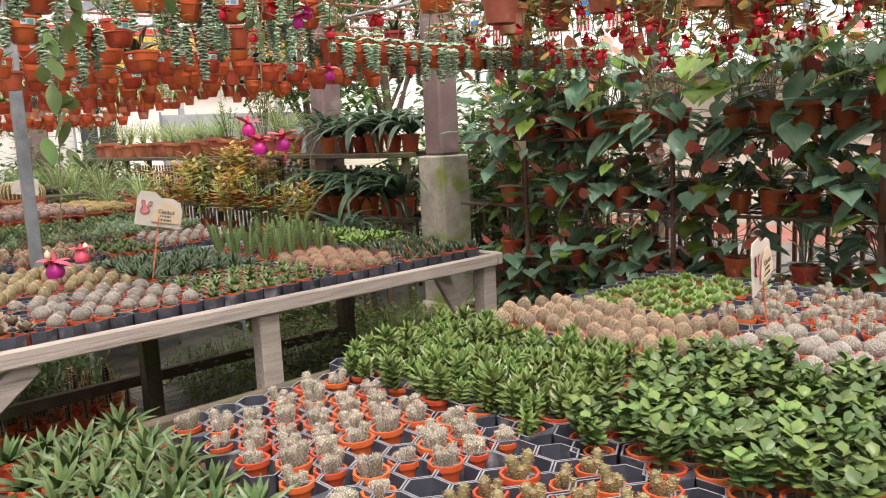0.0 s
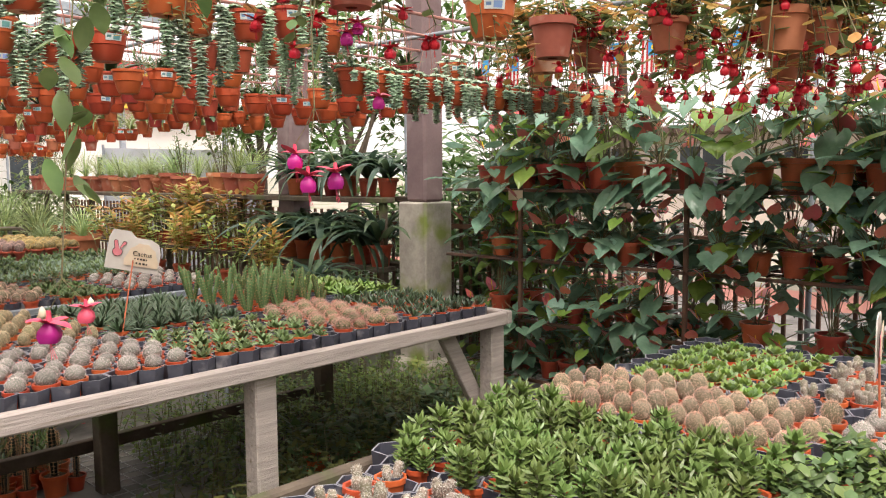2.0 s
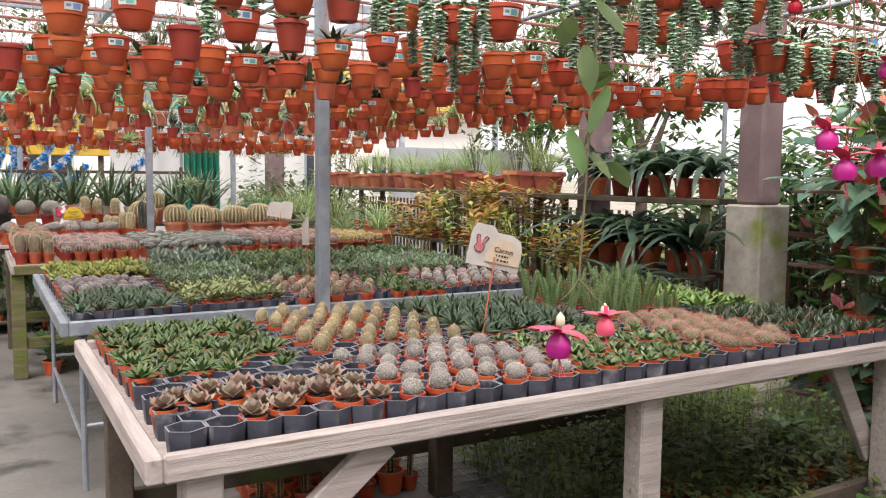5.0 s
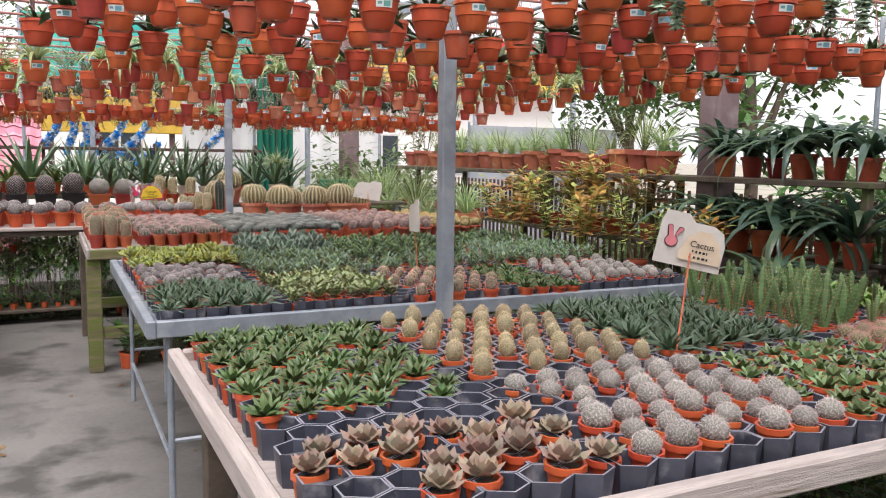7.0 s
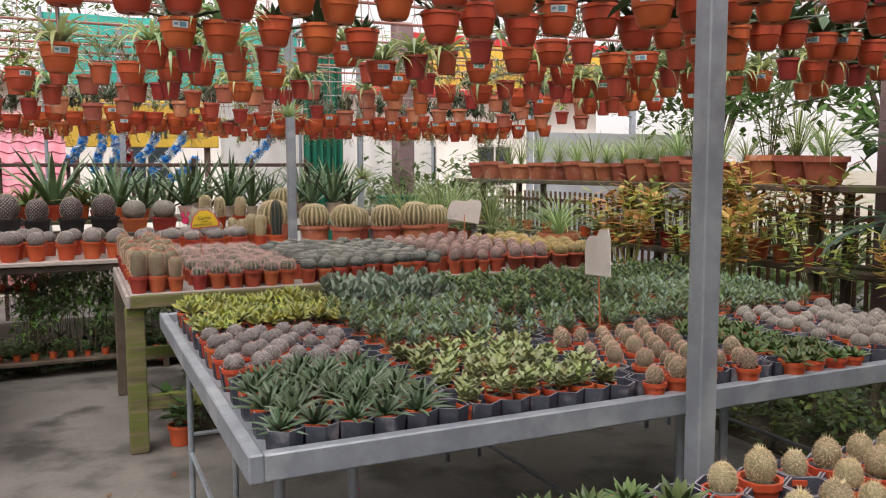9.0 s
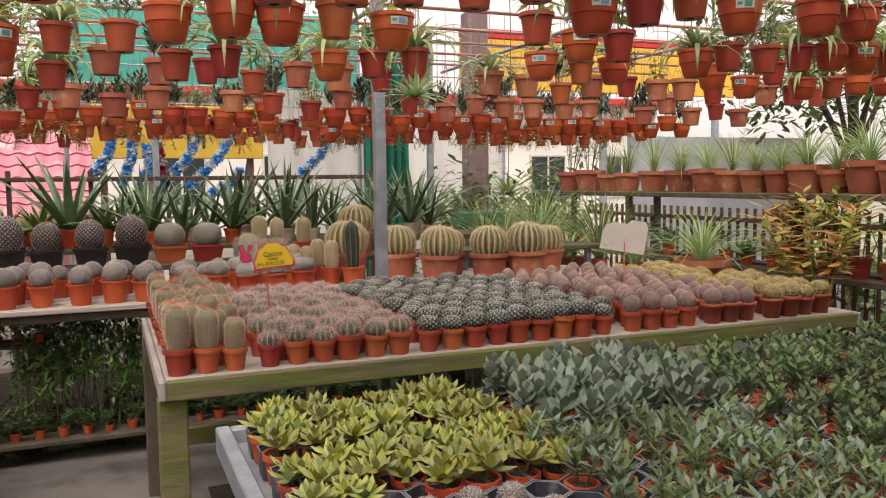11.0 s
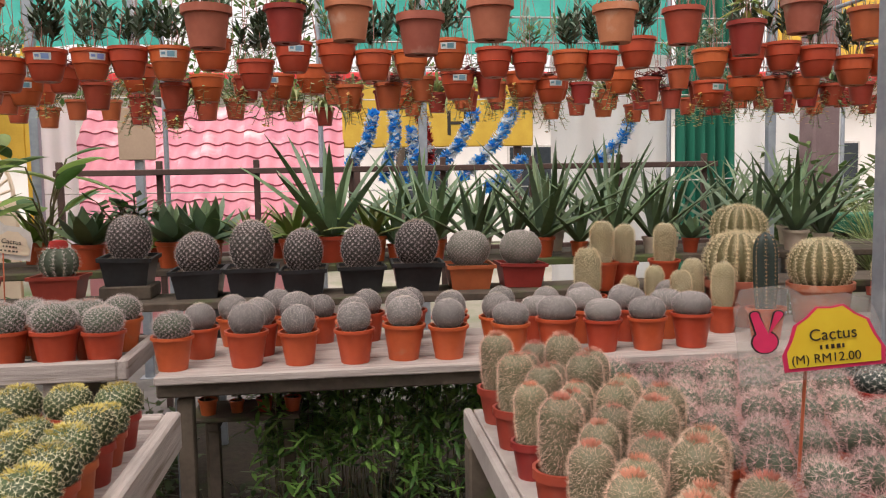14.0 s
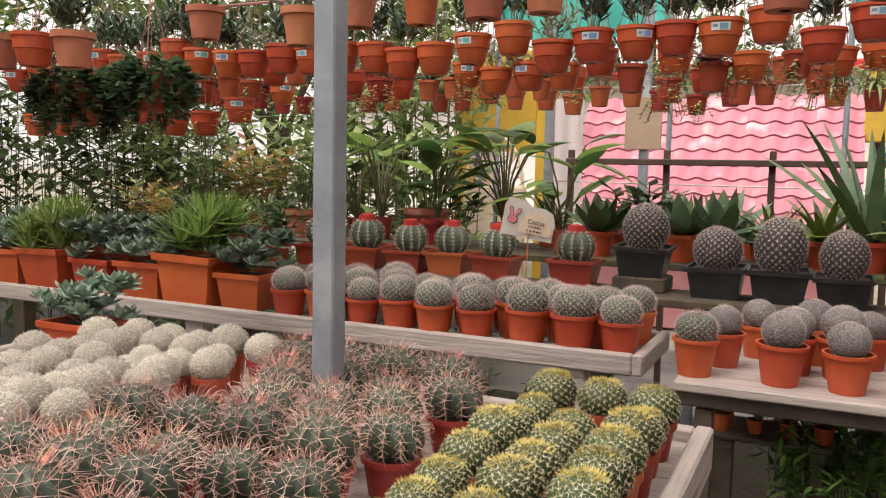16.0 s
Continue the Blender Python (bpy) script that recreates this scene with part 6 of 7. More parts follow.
kind("bluebig", "blue_succulent", "large clump of blue-green succulent leaves in a square orange pot", lambda g: mound(g, 30, 0.17, 0.19, 0.15, 0.13, 12, 0.07, 0.030, rise=(0.0, 1.3), bend=0.2, wide=0.6, thick=0.004), [L_BLUE, L_AGAVE], SQBIG, 3)
kind("greentuft", "tufted_succulent", "bright green tufted succulent in a square orange pot", lambda g: mound(g, 18, 0.16, 0.13, 0.10, 0.10, 22, 0.16, 0.013, rise=(0.1, 1.4), bend=0.1, thick=0, mix=2), [L_BRIGHT, L_JADETIP], SQBIG, 2)
kind("purpletuft", "purple_succulent", "dark purple rosettes in a red pot", lambda g: mound(g, 7, 0.13, 0.05, 0.07, 0.07, 14, 0.06, 0.026, rise=(0.1, 1.3), thick=0.004, wide=0.6), [L_BURG, L_BURG], RACKPOT, 1)


def leaf_ball(g, r=0.112, zc=0.055):
    """Trailing stems set with small leaves that wrap the whole pot."""
    first = len(g.v)
    for i in range(230):
        if i:
            g.f.append((first, first + 1, len(g.v)))
            g.m.append(2)
        a, u = U(0, 6.28), U(-0.95, 0.95)
        w = math.sqrt(1 - u * u) * U(0.88, 1.08)
        tip = Vector((r * w * math.cos(a), r * w * math.sin(a), zc + 0.10 * u))
        root = Vector((0.05 * math.cos(a), 0.05 * math.sin(a), zc + 0.05))
        g.tube([root, (root + tip) / 2 + Vector((0.02 * math.cos(a), 0.02 * math.sin(a), 0.01)), tip], 0.0012, 4, 2, 0.6)
        stem_v = len(g.v) - 6
        for k in range(7):
            g.f.append((stem_v, len(g.v), len(g.v) + 1))
            g.m.append(2)
            g.leaf(root.lerp(tip, 0.55 + 0.075 * k), a + U(-0.9, 0.9), U(-0.5, 0.6), U(0.026, 0.036), U(0.015, 0.020), U(-0.6, 0.1), 0.2, 0.0, 2, rnd.randrange(2), 0.5, 0.3)


kind("darkball", "hanging_bush", "dense dark green ball-shaped hanging plant", leaf_ball, [L_DARK, L_SHADE, STEM], None, 2, "hanging plant")

# back rows: agaves, bromeliads and aloes
for i in range(8):
    stand(("agave", "herb", "agave", "agave", "bromeliad", "bromeliad", "aloe_red", "bromeliad")[i], -1.42 + i * 0.185 + U(-0.02, 0.02), 10.56 + U(-0.03, 0.03), 1.0, U(1.2, 1.5))
for i in range(7):
    stand(rnd.choice(("agave", "bromeliad", "herb")), -1.40 + i * 0.21 + U(-0.03, 0.03), 10.86 + U(-0.03, 0.03), 1.0, U(0.85, 1.15))
for i in range(13):
    stand(rnd.choice(("aloe", "aloe", "aloe", "agave")) if i > 5 else "aloe_red", 0.00 + i * 0.185 + U(-0.02, 0.02), 10.54 + U(-0.03, 0.03), 1.0, U(0.85, 1.2))
for i in range(7):
    stand("aloe", 0.15 + i * 0.34 + U(-0.03, 0.03), 10.86 + U(-0.03, 0.03), 1.0, U(0.9, 1.3))
# broad leaves and herbs at the back left
for x, y, k, s in ((-1.62, 10.62, "broadleaf", 0.85), (-1.95, 10.70, "broadleaf", 1.0), (-2.30, 10.62, "broadleaf", 1.05), (-2.70, 10.75, "broadleaf", 0.95), (-3.1, 10.6, "shrub", 0.9), (-3.5, 10.7, "croton", 0.9), (-3.75, 10.6, "shrub", 0.9),
                   (-1.78, 10.90, "bromeliad", 1.3), (-2.5, 10.92, "shrub", 1.0), (-2.95, 10.9, "broadleaf", 0.8), (-2.12, 10.5, "herb", 1.1), (-2.85, 10.02, "herb", 1.2), (-3.05, 10.03, "purpletuft", 0.9), (-3.35, 10.03, "herb", 1.2), (-3.65, 10.03, "croton", 0.6)):
    stand(k, x, y, 0.935 if y < 10.2 else 1.0, s)
for x, k, s in ((-2.66, "bluebig", 0.9), (-2.92, "greentuft", 1.25), (-3.20, "bluebig", 1.0), (-3.50, "bluebig", 0.95), (-3.80, "greentuft", 1.15), (-4.1, "bluebig", 1.0)):
    stand(k, x, 9.58, SL[4] - 0.029, s, turn=U(-0.1, 0.1))
for x, y, k in ((-2.52, 8.60, "bluebig"), (-2.62, 8.2, "greentuft"), (-2.58, 7.8, "bluebig")):
    stand(k, x, y, z4, 0.75, turn=0.1)
hang("darkball", -2.80, 8.84, 1.50, BOWL, 1.35, 0)
hang("darkball", -2.54, 8.92, 1.55, BOWL, 1.25, 0)
for i in range(4):
    hang(("tuft", "lime", "dry", "upright")[i], -3.03 + i * 0.155, 8.62 + U(-0.01, 0.01), 1.665 + U(-0.01, 0.01), OLDCLAY if i % 2 else BOWL, 1.0, 0)
for i in range(8):
    hang(rnd.choice(("tuft", "trailer", "dry")), -3.75 + i * 0.165 + U(-0.01, 0.01), 9.42 + U(-0.01, 0.01), 1.50 + rnd.choice((0, 0.05)), BOWL, 0.95, 0.2)

# ---- anthurium rack ----
t = thing("plant_rack", pose(0, 0, 0), "dark steel rack with three tiers of potted anthuriums", "rack")
RX0, RX1, RY0, RY1 = 4.02, 4.42, 0.2, 4.22
TIERS = (0.20, 0.57, 0.95, 1.38)
for y in (0.25, 1.4, 2.5, 3.6):
    for x in (RX0, RX1):
        g = Geo()
        g.box((x - 0.012, y - 0.012, 0), (x + 0.012, y + 0.012, 1.46), 0, 0.003)
        part("upright", g, [DARKSTEEL], t)
for z in TIERS:
    for x in (RX0, (RX0 + RX1) / 2, RX1):
        g = Geo()
        g.box((x - 0.012, RY0, z - 0.02), (x + 0.012, RY1, z - 0.002), 0, 0.002)
        part("shelf_rail", g, [DARKSTEEL], t)
    g = Geo()
    for i in range(81):
        y = RY0 + 0.02 + i * 0.05
        g.tube([(RX0, y, z - 0.001), (RX1, y, z - 0.001)], 0.002, 4)
    part("wire_shelf", g, [WIRE], t)
for z in TIERS:
    for x, off in ((RX0 + 0.08, 0.0), (RX1 - 0.08, 0.1)):
        y = 0.3 + off
        while y < (3.86 if x < 4.2 else 4.2):
            if rnd.random() < ((0.84 if x < 4.2 else 0.62) if z != 0.57 else 0.5):
                stand("anthurium" if y > 1.3 or rnd.random() < 0.5 else "herb", x + U(-0.02, 0.02), y, z, U(1.0, 1.3) if z > 1.2 else U(0.85, 1.15))
            y += 0.185

t = thing("plant_tag", pose(4.0, 3.62, 0.95), "small yellow price tag with a red print on a thin stick", "tag")
g = Geo()
g.tube([(0, 0, 0), (0, 0, 0.33)], 0.002, 5)
part("stick", g, [STICK], t)
for nm, z0, z1, mt, lab in (("card", 0.36, 0.42, CREAM, "pale yellow card"), ("print", 0.30, 0.355, REDPRINT, "red printed flower")):
    g = Geo()
    g.box((-0.006, -0.055 if nm == "card" else -0.025, z0), (-0.003, 0.055 if nm == "card" else 0.025, z1), 0, 0.001)
    part(nm, g, [mt], t, lab)

# ---- dark strap-leaved plants, crotons and reeds by the side ----
t = thing("side_shelf", pose(0, 0, 0), "long two-tier timber shelf with terracotta pots", "shelf")
for z in (0.78, 1.30):
    for x in (4.10, 4.38):
        g = Geo()
        g.box((x, 4.95, z - 0.04), (x + 0.14, 12.2, z), 0, 0.005)
        part("board", g, [WOODDARK], t)
for y in (5.0, 6.9, 8.8, 10.7, 12.1):
    for x in (4.16, 4.46):
        g = Geo()
        g.box((x - 0.025, y - 0.025, 0), (x + 0.025, y + 0.025, 0.74), 0, 0.004)
        g.box((x - 0.025, y - 0.025, 0.78), (x + 0.025, y + 0.025, 1.26), 0, 0.004)
        part("leg", g, [WOODDARK], t)
y = 5.05
while y < 12.1:
    if abs(y - 6.59) > 0.24:
        stand("strap" if y < 6.6 else rnd.choice(("croton", "croton", "golden_shrub")) if y < 8.9 else rnd.choice(("bromeliad", "herb", "agave")), 4.18 + U(-0.02, 0.02), y, 0.78, U(1.15, 1.45) if y < 6.6 else U(0.9, 1.2))
        stand("strap" if y < 6.4 else rnd.choice(("reeds", "papyrus", "papyrus", "shrub")), 4.36 + U(-0.03, 0.03), y + 0.1, 1.30, U(1.1, 1.35) if y < 6.4 else U(0.9, 1.2))
    y += 0.235 if y < 9.4 else 0.34
for x, y, k, s in ((3.72, 7.2, "croton", 1.1), (3.75, 7.7, "golden_shrub", 1.1), (3.70, 8.2, "croton", 1.2), (3.72, 6.5, "golden_shrub", 1.1), (3.70, 5.9, "croton", 0.9), (3.66, 5.2, "strap", 1.0), (3.7, 4.95, "strap", 0.8)):
    tb = thing("plant_stand", pose(x, y, 0), "small dark timber plant stand on the floor", "stand", "plant stands")
    g = Geo()
    g.box((-0.13, -0.13, 0.52), (0.13, 0.13, 0.55), 0, 0.004)
    part("top", g, [WOODDARK], tb)
    for a in (-0.10, 0.10):
        for b in (-0.10, 0.10):
            g = Geo()
            g.box((a - 0.015, b - 0.015, 0), (a + 0.015, b + 0.015, 0.52), 0, 0.003)
            part("leg", g, [WOODDARK], tb)
    stand(k, x, y, 0.55, s)
for x, y, k, s in ((3.35, 11.0, "tall_grass", 1.0), (3.68, 11.4, "tall_grass", 1.1), (3.05, 11.3, "tall_grass", 0.95), (3.72, 10.5, "tall_grass", 1.0), (2.95, 10.75, "tall_grass", 0.85), (3.70, 9.2, "papyrus", 1.4), (3.25, 10.2, "palm_tuft", 1.1), (3.5, 9.7, "papyrus", 1.0)):
    tb = thing("plant_stand", pose(x, y, 0), "mossy concrete block plant stand on the floor", "stand", "plant stands")
    g = Geo()
    g.box((-0.14, -0.14, 0), (0.14, 0.14, 0.62), 0, 0.008)
    part("block", g, [PLINTH], tb)
    stand(k, x, y, 0.62, s)

# ---- plants under the tables ----
L_FERN = leafy("fern_leaf", (0.15, 0.27, 0.055), (0.21, 0.34, 0.08), rough=0.45)
L_MOSS = leafy("moss_leaf", (0.10, 0.16, 0.035), (0.17, 0.24, 0.05), rough=0.6)
L_TWIG = leafy("olive_leaf", (0.17, 0.17, 0.05), (0.11, 0.13, 0.045), rough=0.5)


def undergrowth(label, x0, x1, y0, y1, z0, h, count, per, leaf_l, leaf_w, mats, spread=0.10, foot=0.0, cap=9.0):
    """Low crowded plants grown together: stems that lean about, each set with leaves from its foot to its tip."""
    g = Geo()
    for i in range(count):
        x, y = U(x0, x1), U(y0, y1)
        top = z0 + h * (0.75 + 0.5 * noise.noise(Vector((x * 2.1, y * 2.1, 3.0)))) * U(0.7, 1.1)
        top = min(top, z0 + cap)
        a, o = U(0, 6.28), U(0, spread)
        tip = Vector((x + o * math.cos(a), y + o * math.sin(a), top))
        root = Vector((x, y, z0))
        g.tube([root, root.lerp(tip, 0.5) + Vector((0, 0, 0.02)), tip], 0.0022, 4, 2, 0.6)
        for k in range(per):
            s = foot + (1 - foot) * (k + 1) / per
            p = root.lerp(tip, s) + Vector((U(-1, 1), U(-1, 1), U(-0.5, 0.5))) * spread * 0.45
            g.leaf(p, U(0, 6.28), U(-0.7, 0.5), leaf_l * U(0.6, 1.2), leaf_w * U(0.7, 1.2), U(-0.8, 0.0), 0.2, 0, 3, 0 if rnd.random() < 0.7 else 1, 0.42, 0.3)
    tagged(new("undergrowth", g.mesh("undergrowth", mats, True)), label, "undergrowth", kind="stuff")


t = thing("wire_mesh", pose(1.62, 4.02, 0.0), "square welded wire mesh sheet lying on the floor", "wire mesh")
for i in range(11):
    for a, b in (((i * 0.08, 0, 0.003), (i * 0.08, 0.80, 0.003)), ((0, i * 0.08, 0.008), (0.80, i * 0.08, 0.008))):
        g = Geo()
        g.tube([a, b], 0.003, 4)
        part("wire", g, [WIRE], t)
# Dark bumpy sheets laid on the floor to stand in for shade below benches.
FLOORSHADE = material("floor_shade", (0.030, 0.022, 0.015), (0.055, 0.042, 0.028), rough=0.95, scale=25, fine=140, bump=0.6, stain=(0.03, 0.045, 0.012), stain_at=0.52, stain_scale=5)
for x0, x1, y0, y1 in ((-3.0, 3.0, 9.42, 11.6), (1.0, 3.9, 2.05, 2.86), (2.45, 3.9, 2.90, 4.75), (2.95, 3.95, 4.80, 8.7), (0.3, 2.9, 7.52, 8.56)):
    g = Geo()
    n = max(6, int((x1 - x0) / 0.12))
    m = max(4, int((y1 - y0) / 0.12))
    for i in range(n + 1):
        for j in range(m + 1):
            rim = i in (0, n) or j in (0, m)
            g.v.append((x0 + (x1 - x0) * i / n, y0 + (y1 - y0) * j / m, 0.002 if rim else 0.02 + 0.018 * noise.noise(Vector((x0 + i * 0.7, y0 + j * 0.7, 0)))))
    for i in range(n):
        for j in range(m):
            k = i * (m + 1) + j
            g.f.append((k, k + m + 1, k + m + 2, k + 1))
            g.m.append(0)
    structure("soil_bed", g, [FLOORSHADE], "dark sheet added on the floor as shade under the plants", "soil", True)
undergrowth("dense dark green broad-leaved plants on the floor between tables", 0.95, 3.35, 2.12, 2.80, 0.0, 0.40, 210, 22, 0.105, 0.062, [L_MOSS, L_HERB, STEM])
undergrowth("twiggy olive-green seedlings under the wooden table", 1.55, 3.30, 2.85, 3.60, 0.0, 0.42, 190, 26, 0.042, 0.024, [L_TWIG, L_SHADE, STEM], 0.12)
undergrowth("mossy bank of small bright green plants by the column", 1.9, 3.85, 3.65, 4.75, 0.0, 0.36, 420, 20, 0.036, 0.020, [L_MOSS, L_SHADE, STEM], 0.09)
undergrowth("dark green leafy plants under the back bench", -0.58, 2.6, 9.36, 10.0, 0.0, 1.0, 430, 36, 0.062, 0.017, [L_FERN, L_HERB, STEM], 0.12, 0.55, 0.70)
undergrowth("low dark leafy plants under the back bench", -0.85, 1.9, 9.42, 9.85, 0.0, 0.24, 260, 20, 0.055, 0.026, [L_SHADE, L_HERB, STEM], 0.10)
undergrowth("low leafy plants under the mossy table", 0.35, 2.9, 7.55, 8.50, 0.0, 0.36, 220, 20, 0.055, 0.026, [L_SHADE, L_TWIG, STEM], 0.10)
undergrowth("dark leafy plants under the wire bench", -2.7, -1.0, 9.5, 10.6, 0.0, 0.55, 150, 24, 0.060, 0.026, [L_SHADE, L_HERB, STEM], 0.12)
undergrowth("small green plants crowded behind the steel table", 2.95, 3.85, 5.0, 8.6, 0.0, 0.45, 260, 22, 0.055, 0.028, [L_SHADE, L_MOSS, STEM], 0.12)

for x0, x1, y0, y1, z, ks, step in ((1.75, 3.35, 2.03, 2.06, 0.0, ("herb", "herb", "feathery"), 0.12), (2.4, 3.35, 3.45, 3.62, 0.0, ("herb", "herb"), 0.15), (0.85, 1.55, 4.34, 4.72, 0.0, ("spiky_dark", "spiky_dark", "spiky_dark", "feathery"), 0.095),
                                    (0.3, 2.9, 7.46, 7.5, 0.0, ("feathery", "herb"), 0.2), (0.35, 1.5, 9.46, 9.5, 0.0, ("herb", "herb"), 0.2),
                                    (3.40, 3.75, 2.9, 3.6, 0.0, ("feathery", "herb"), 0.2), (0.3, 2.8, 0.7, 1.7, 0.0, ("herb", "feathery"), 0.33)):
    y = y0
    while y <= y1:
        x = x0 + U(0, 0.05)
        while x <= x1:
            k = rnd.choice(ks)
            stand(k, x + U(-0.04, 0.04), y + U(-0.04, 0.04), z, U(0.8, 1.25) * (0.62 if k == "croton" else 1))
            x += step
        y += step
t = thing("low_bench", pose(0, 0, 0), "low dark board carrying a row of seedlings", "shelf")
for y0, y1, z in ((9.20, 9.38, 0.12),):
    g = Geo()
    g.box((-0.84, y0, z - 0.025), (1.6, y1, z), 0, 0.004)
    part("board", g, [WOODDARK], t)
    for x in (-0.8, 0.4, 1.55):
        g = Geo()
        g.box((x - 0.02, y0 + 0.02, 0), (x + 0.02, y0 + 0.06, z - 0.025), 0, 0.003)
        part("foot", g, [WOODDARK], t)
for i in range(21):
    stand("herb", -0.78 + i * 0.112 + U(-0.01, 0.01), 9.28, 0.12, U(0.42, 0.6))
t = thing("pot_ledge", pose(0, 0, 0), "narrow ledge of small potted seedlings below the bench", "shelf")
g = Geo()
g.box((-0.80, 9.46, 0.56), (-0.42, 9.70, 0.575), 0, 0.003)
part("board", g, [WOODDARK], t)
for x in (-0.74, -0.48):
    g = Geo()
    g.box((x, 9.47, 0.525), (x + 0.04, 9.69, 0.557), 0, 0.003)
    part("bearer", g, [WOODDARK], t)
    g = Geo()
    g.box((x, 9.49, 0), (x + 0.04, 9.53, 0.523), 0, 0.003)
    part("leg", g, [WOODDARK], t)
for i in range(4):
    stand("herb", -0.74 + i * 0.098, 9.53 + U(-0.01, 0.01), 0.575, U(0.5, 0.7))

# ---- fences ----
BROWNRAIL = material("brown_rail", (0.10, 0.055, 0.045), (0.07, 0.04, 0.035), rough=0.6)
WHITERAIL = material("white_rail", (0.62, 0.60, 0.57), (0.5, 0.48, 0.45), rough=0.6)
t = thing("fence", pose(0, 0, 0), "brown timber fence behind the back bench", "fence")
for z in (1.46, 0.95):
    g = Geo()
    g.box((-1.95, 11.70, z - 0.018), (2.2, 11.74, z + 0.018), 0, 0.004)
    part("rail", g, [BROWNRAIL], t)
for i in range(8):
    g = Geo()
    x = -1.93 + i * 0.58
    g.box((x - 0.018, 11.745, 0), (x + 0.018, 11.78, 1.53), 0, 0.004)
    part("post", g, [BROWNRAIL], t)
t = thing("picket_fence", pose(0, 0, 0), "dark metal picket fence along the side", "fence")
for z in (0.35, 1.05):
    g = Geo()
    g.box((4.90, 0.2, z - 0.02), (4.93, 12.5, z + 0.02), 0, 0.003)
    part("rail", g, [DARKSTEEL], t)
for i in range(123):
    y = 0.22 + i * 0.10
    g = Geo()
    g.box((4.932, y - 0.012, 0), (4.955, y + 0.012, 1.15), 0, 0.003)
    part("picket", g, [DARKSTEEL], t)
for x, y in ((-1.66, 12.6), (-2.35, 12.6), (0.35, 12.6), (3.0, 12.5)):
    steel_post(x, y, 0.03)

# ---- unseen plain walls, added to close the place behind the walker and cut side light ----
PLAINWALL = material("plain_wall", (0.24, 0.22, 0.19), (0.19, 0.175, 0.15), rough=0.9, scale=1.5, stain=(0.14, 0.125, 0.10), stain_at=0.58, stain_scale=0.8)
g = Geo()
g.box((-5.45, -4.6, 0), (-5.3, 8.6, 3.28), 0, 0.01)
structure("wall_west", g, [PLAINWALL], "plain unseen wall added to cut side light and bounce", "wall")
g = Geo()
g.box((-5.29, -4.75, 0), (5.4, -4.6, 3.28), 0, 0.01)
structure("wall_south", g, [PLAINWALL], "plain unseen wall added to cut side light and bounce", "wall")

# ---- what stands outside ----
ROOFTILE = material("pink_roof_tile", (0.47, 0.175, 0.215), (0.40, 0.14, 0.18), rough=0.6, vary=0.12, scale=5, stain=(0.66, 0.36, 0.38), stain_at=0.55, stain_scale=3)
PINKWALL = material("pink_wall", (0.62, 0.28, 0.30), (0.56, 0.23, 0.25), rough=0.8)
house = thing("playhouse", pose(-1.52, 14.1, 0), "small garden house with a pink tiled roof", "house")
g = Geo()
g.box((-1.05, 0.25, 0), (1.05, 2.0, 1.05), 0, 0.01)
part("wall", g, [PINKWALL], house)
roof = part("roof", Geo(), [ROOFTILE], house)
slope = math.atan2(1.25, 1.35)
TILE = Geo()
for i in range(7):
    x = -0.10 + 0.20 * i / 6
    TILE.v += [(x, 0, 0.018 * math.sin(i / 6 * 2 * math.pi) + 0.02), (x, 0.22, 0.018 * math.sin(i / 6 * 2 * math.pi)), (x, 0, 0.018 * math.sin(i / 6 * 2 * math.pi) + 0.004)]
for i in range(6):
    a, b = i * 3, i * 3 + 3
    TILE.f += [(a, b, b + 1, a + 1), (a + 2, b + 2, b, a)]
    TILE.m += [0, 0]
TILE = TILE.mesh("roof_tile", [ROOFTILE], True)
for r in range(9):
    for c in range(13):
        ob = new("roof_tile", TILE)
        ob.parent = roof
        ob.matrix_basis = Matrix.Translation((-1.2 + c * 0.20, 0.0, 0.95)) @ Matrix.Rotation(slope, 4, "X") @ Matrix.Translation((0, r * 0.20, 0))
BEIGEBOARD = material("faded_board", (0.46, 0.33, 0.24), (0.38, 0.27, 0.20), rough=0.8, scale=3)
YELLOWWALL = material("yellow_paint", (0.70, 0.44, 0.05), (0.62, 0.38, 0.04), rough=0.6)
GOLDBOARD = material("gold_board", (0.55, 0.36, 0.04), (0.48, 0.30, 0.03), rough=0.6)
WHITESHEET = material("white_sheet", (0.84, 0.84, 0.84), (0.78, 0.79, 0.80), rough=0.7, scale=2, sheer=0.6)
GREENCLOTH = material("green_cloth", (0.010, 0.16, 0.10), (0.008, 0.11, 0.07), rough=0.8, scale=3, stretch=(6, 6, 0.6))
TEALNET = material("teal_net", (0.06, 0.45, 0.38), (0.04, 0.36, 0.30), rough=0.7)
REDPAINT = material("red_paint", (0.60, 0.03, 0.03), rough=0.5)
BLUEPAINT = material("blue_foil", (0.06, 0.42, 0.86), (0.04, 0.34, 0.78), rough=0.35, sheer=0.3)
WHITEFOIL = material("white_foil", (0.86, 0.87, 0.88), (0.80, 0.82, 0.84), rough=0.35, sheer=0.45)
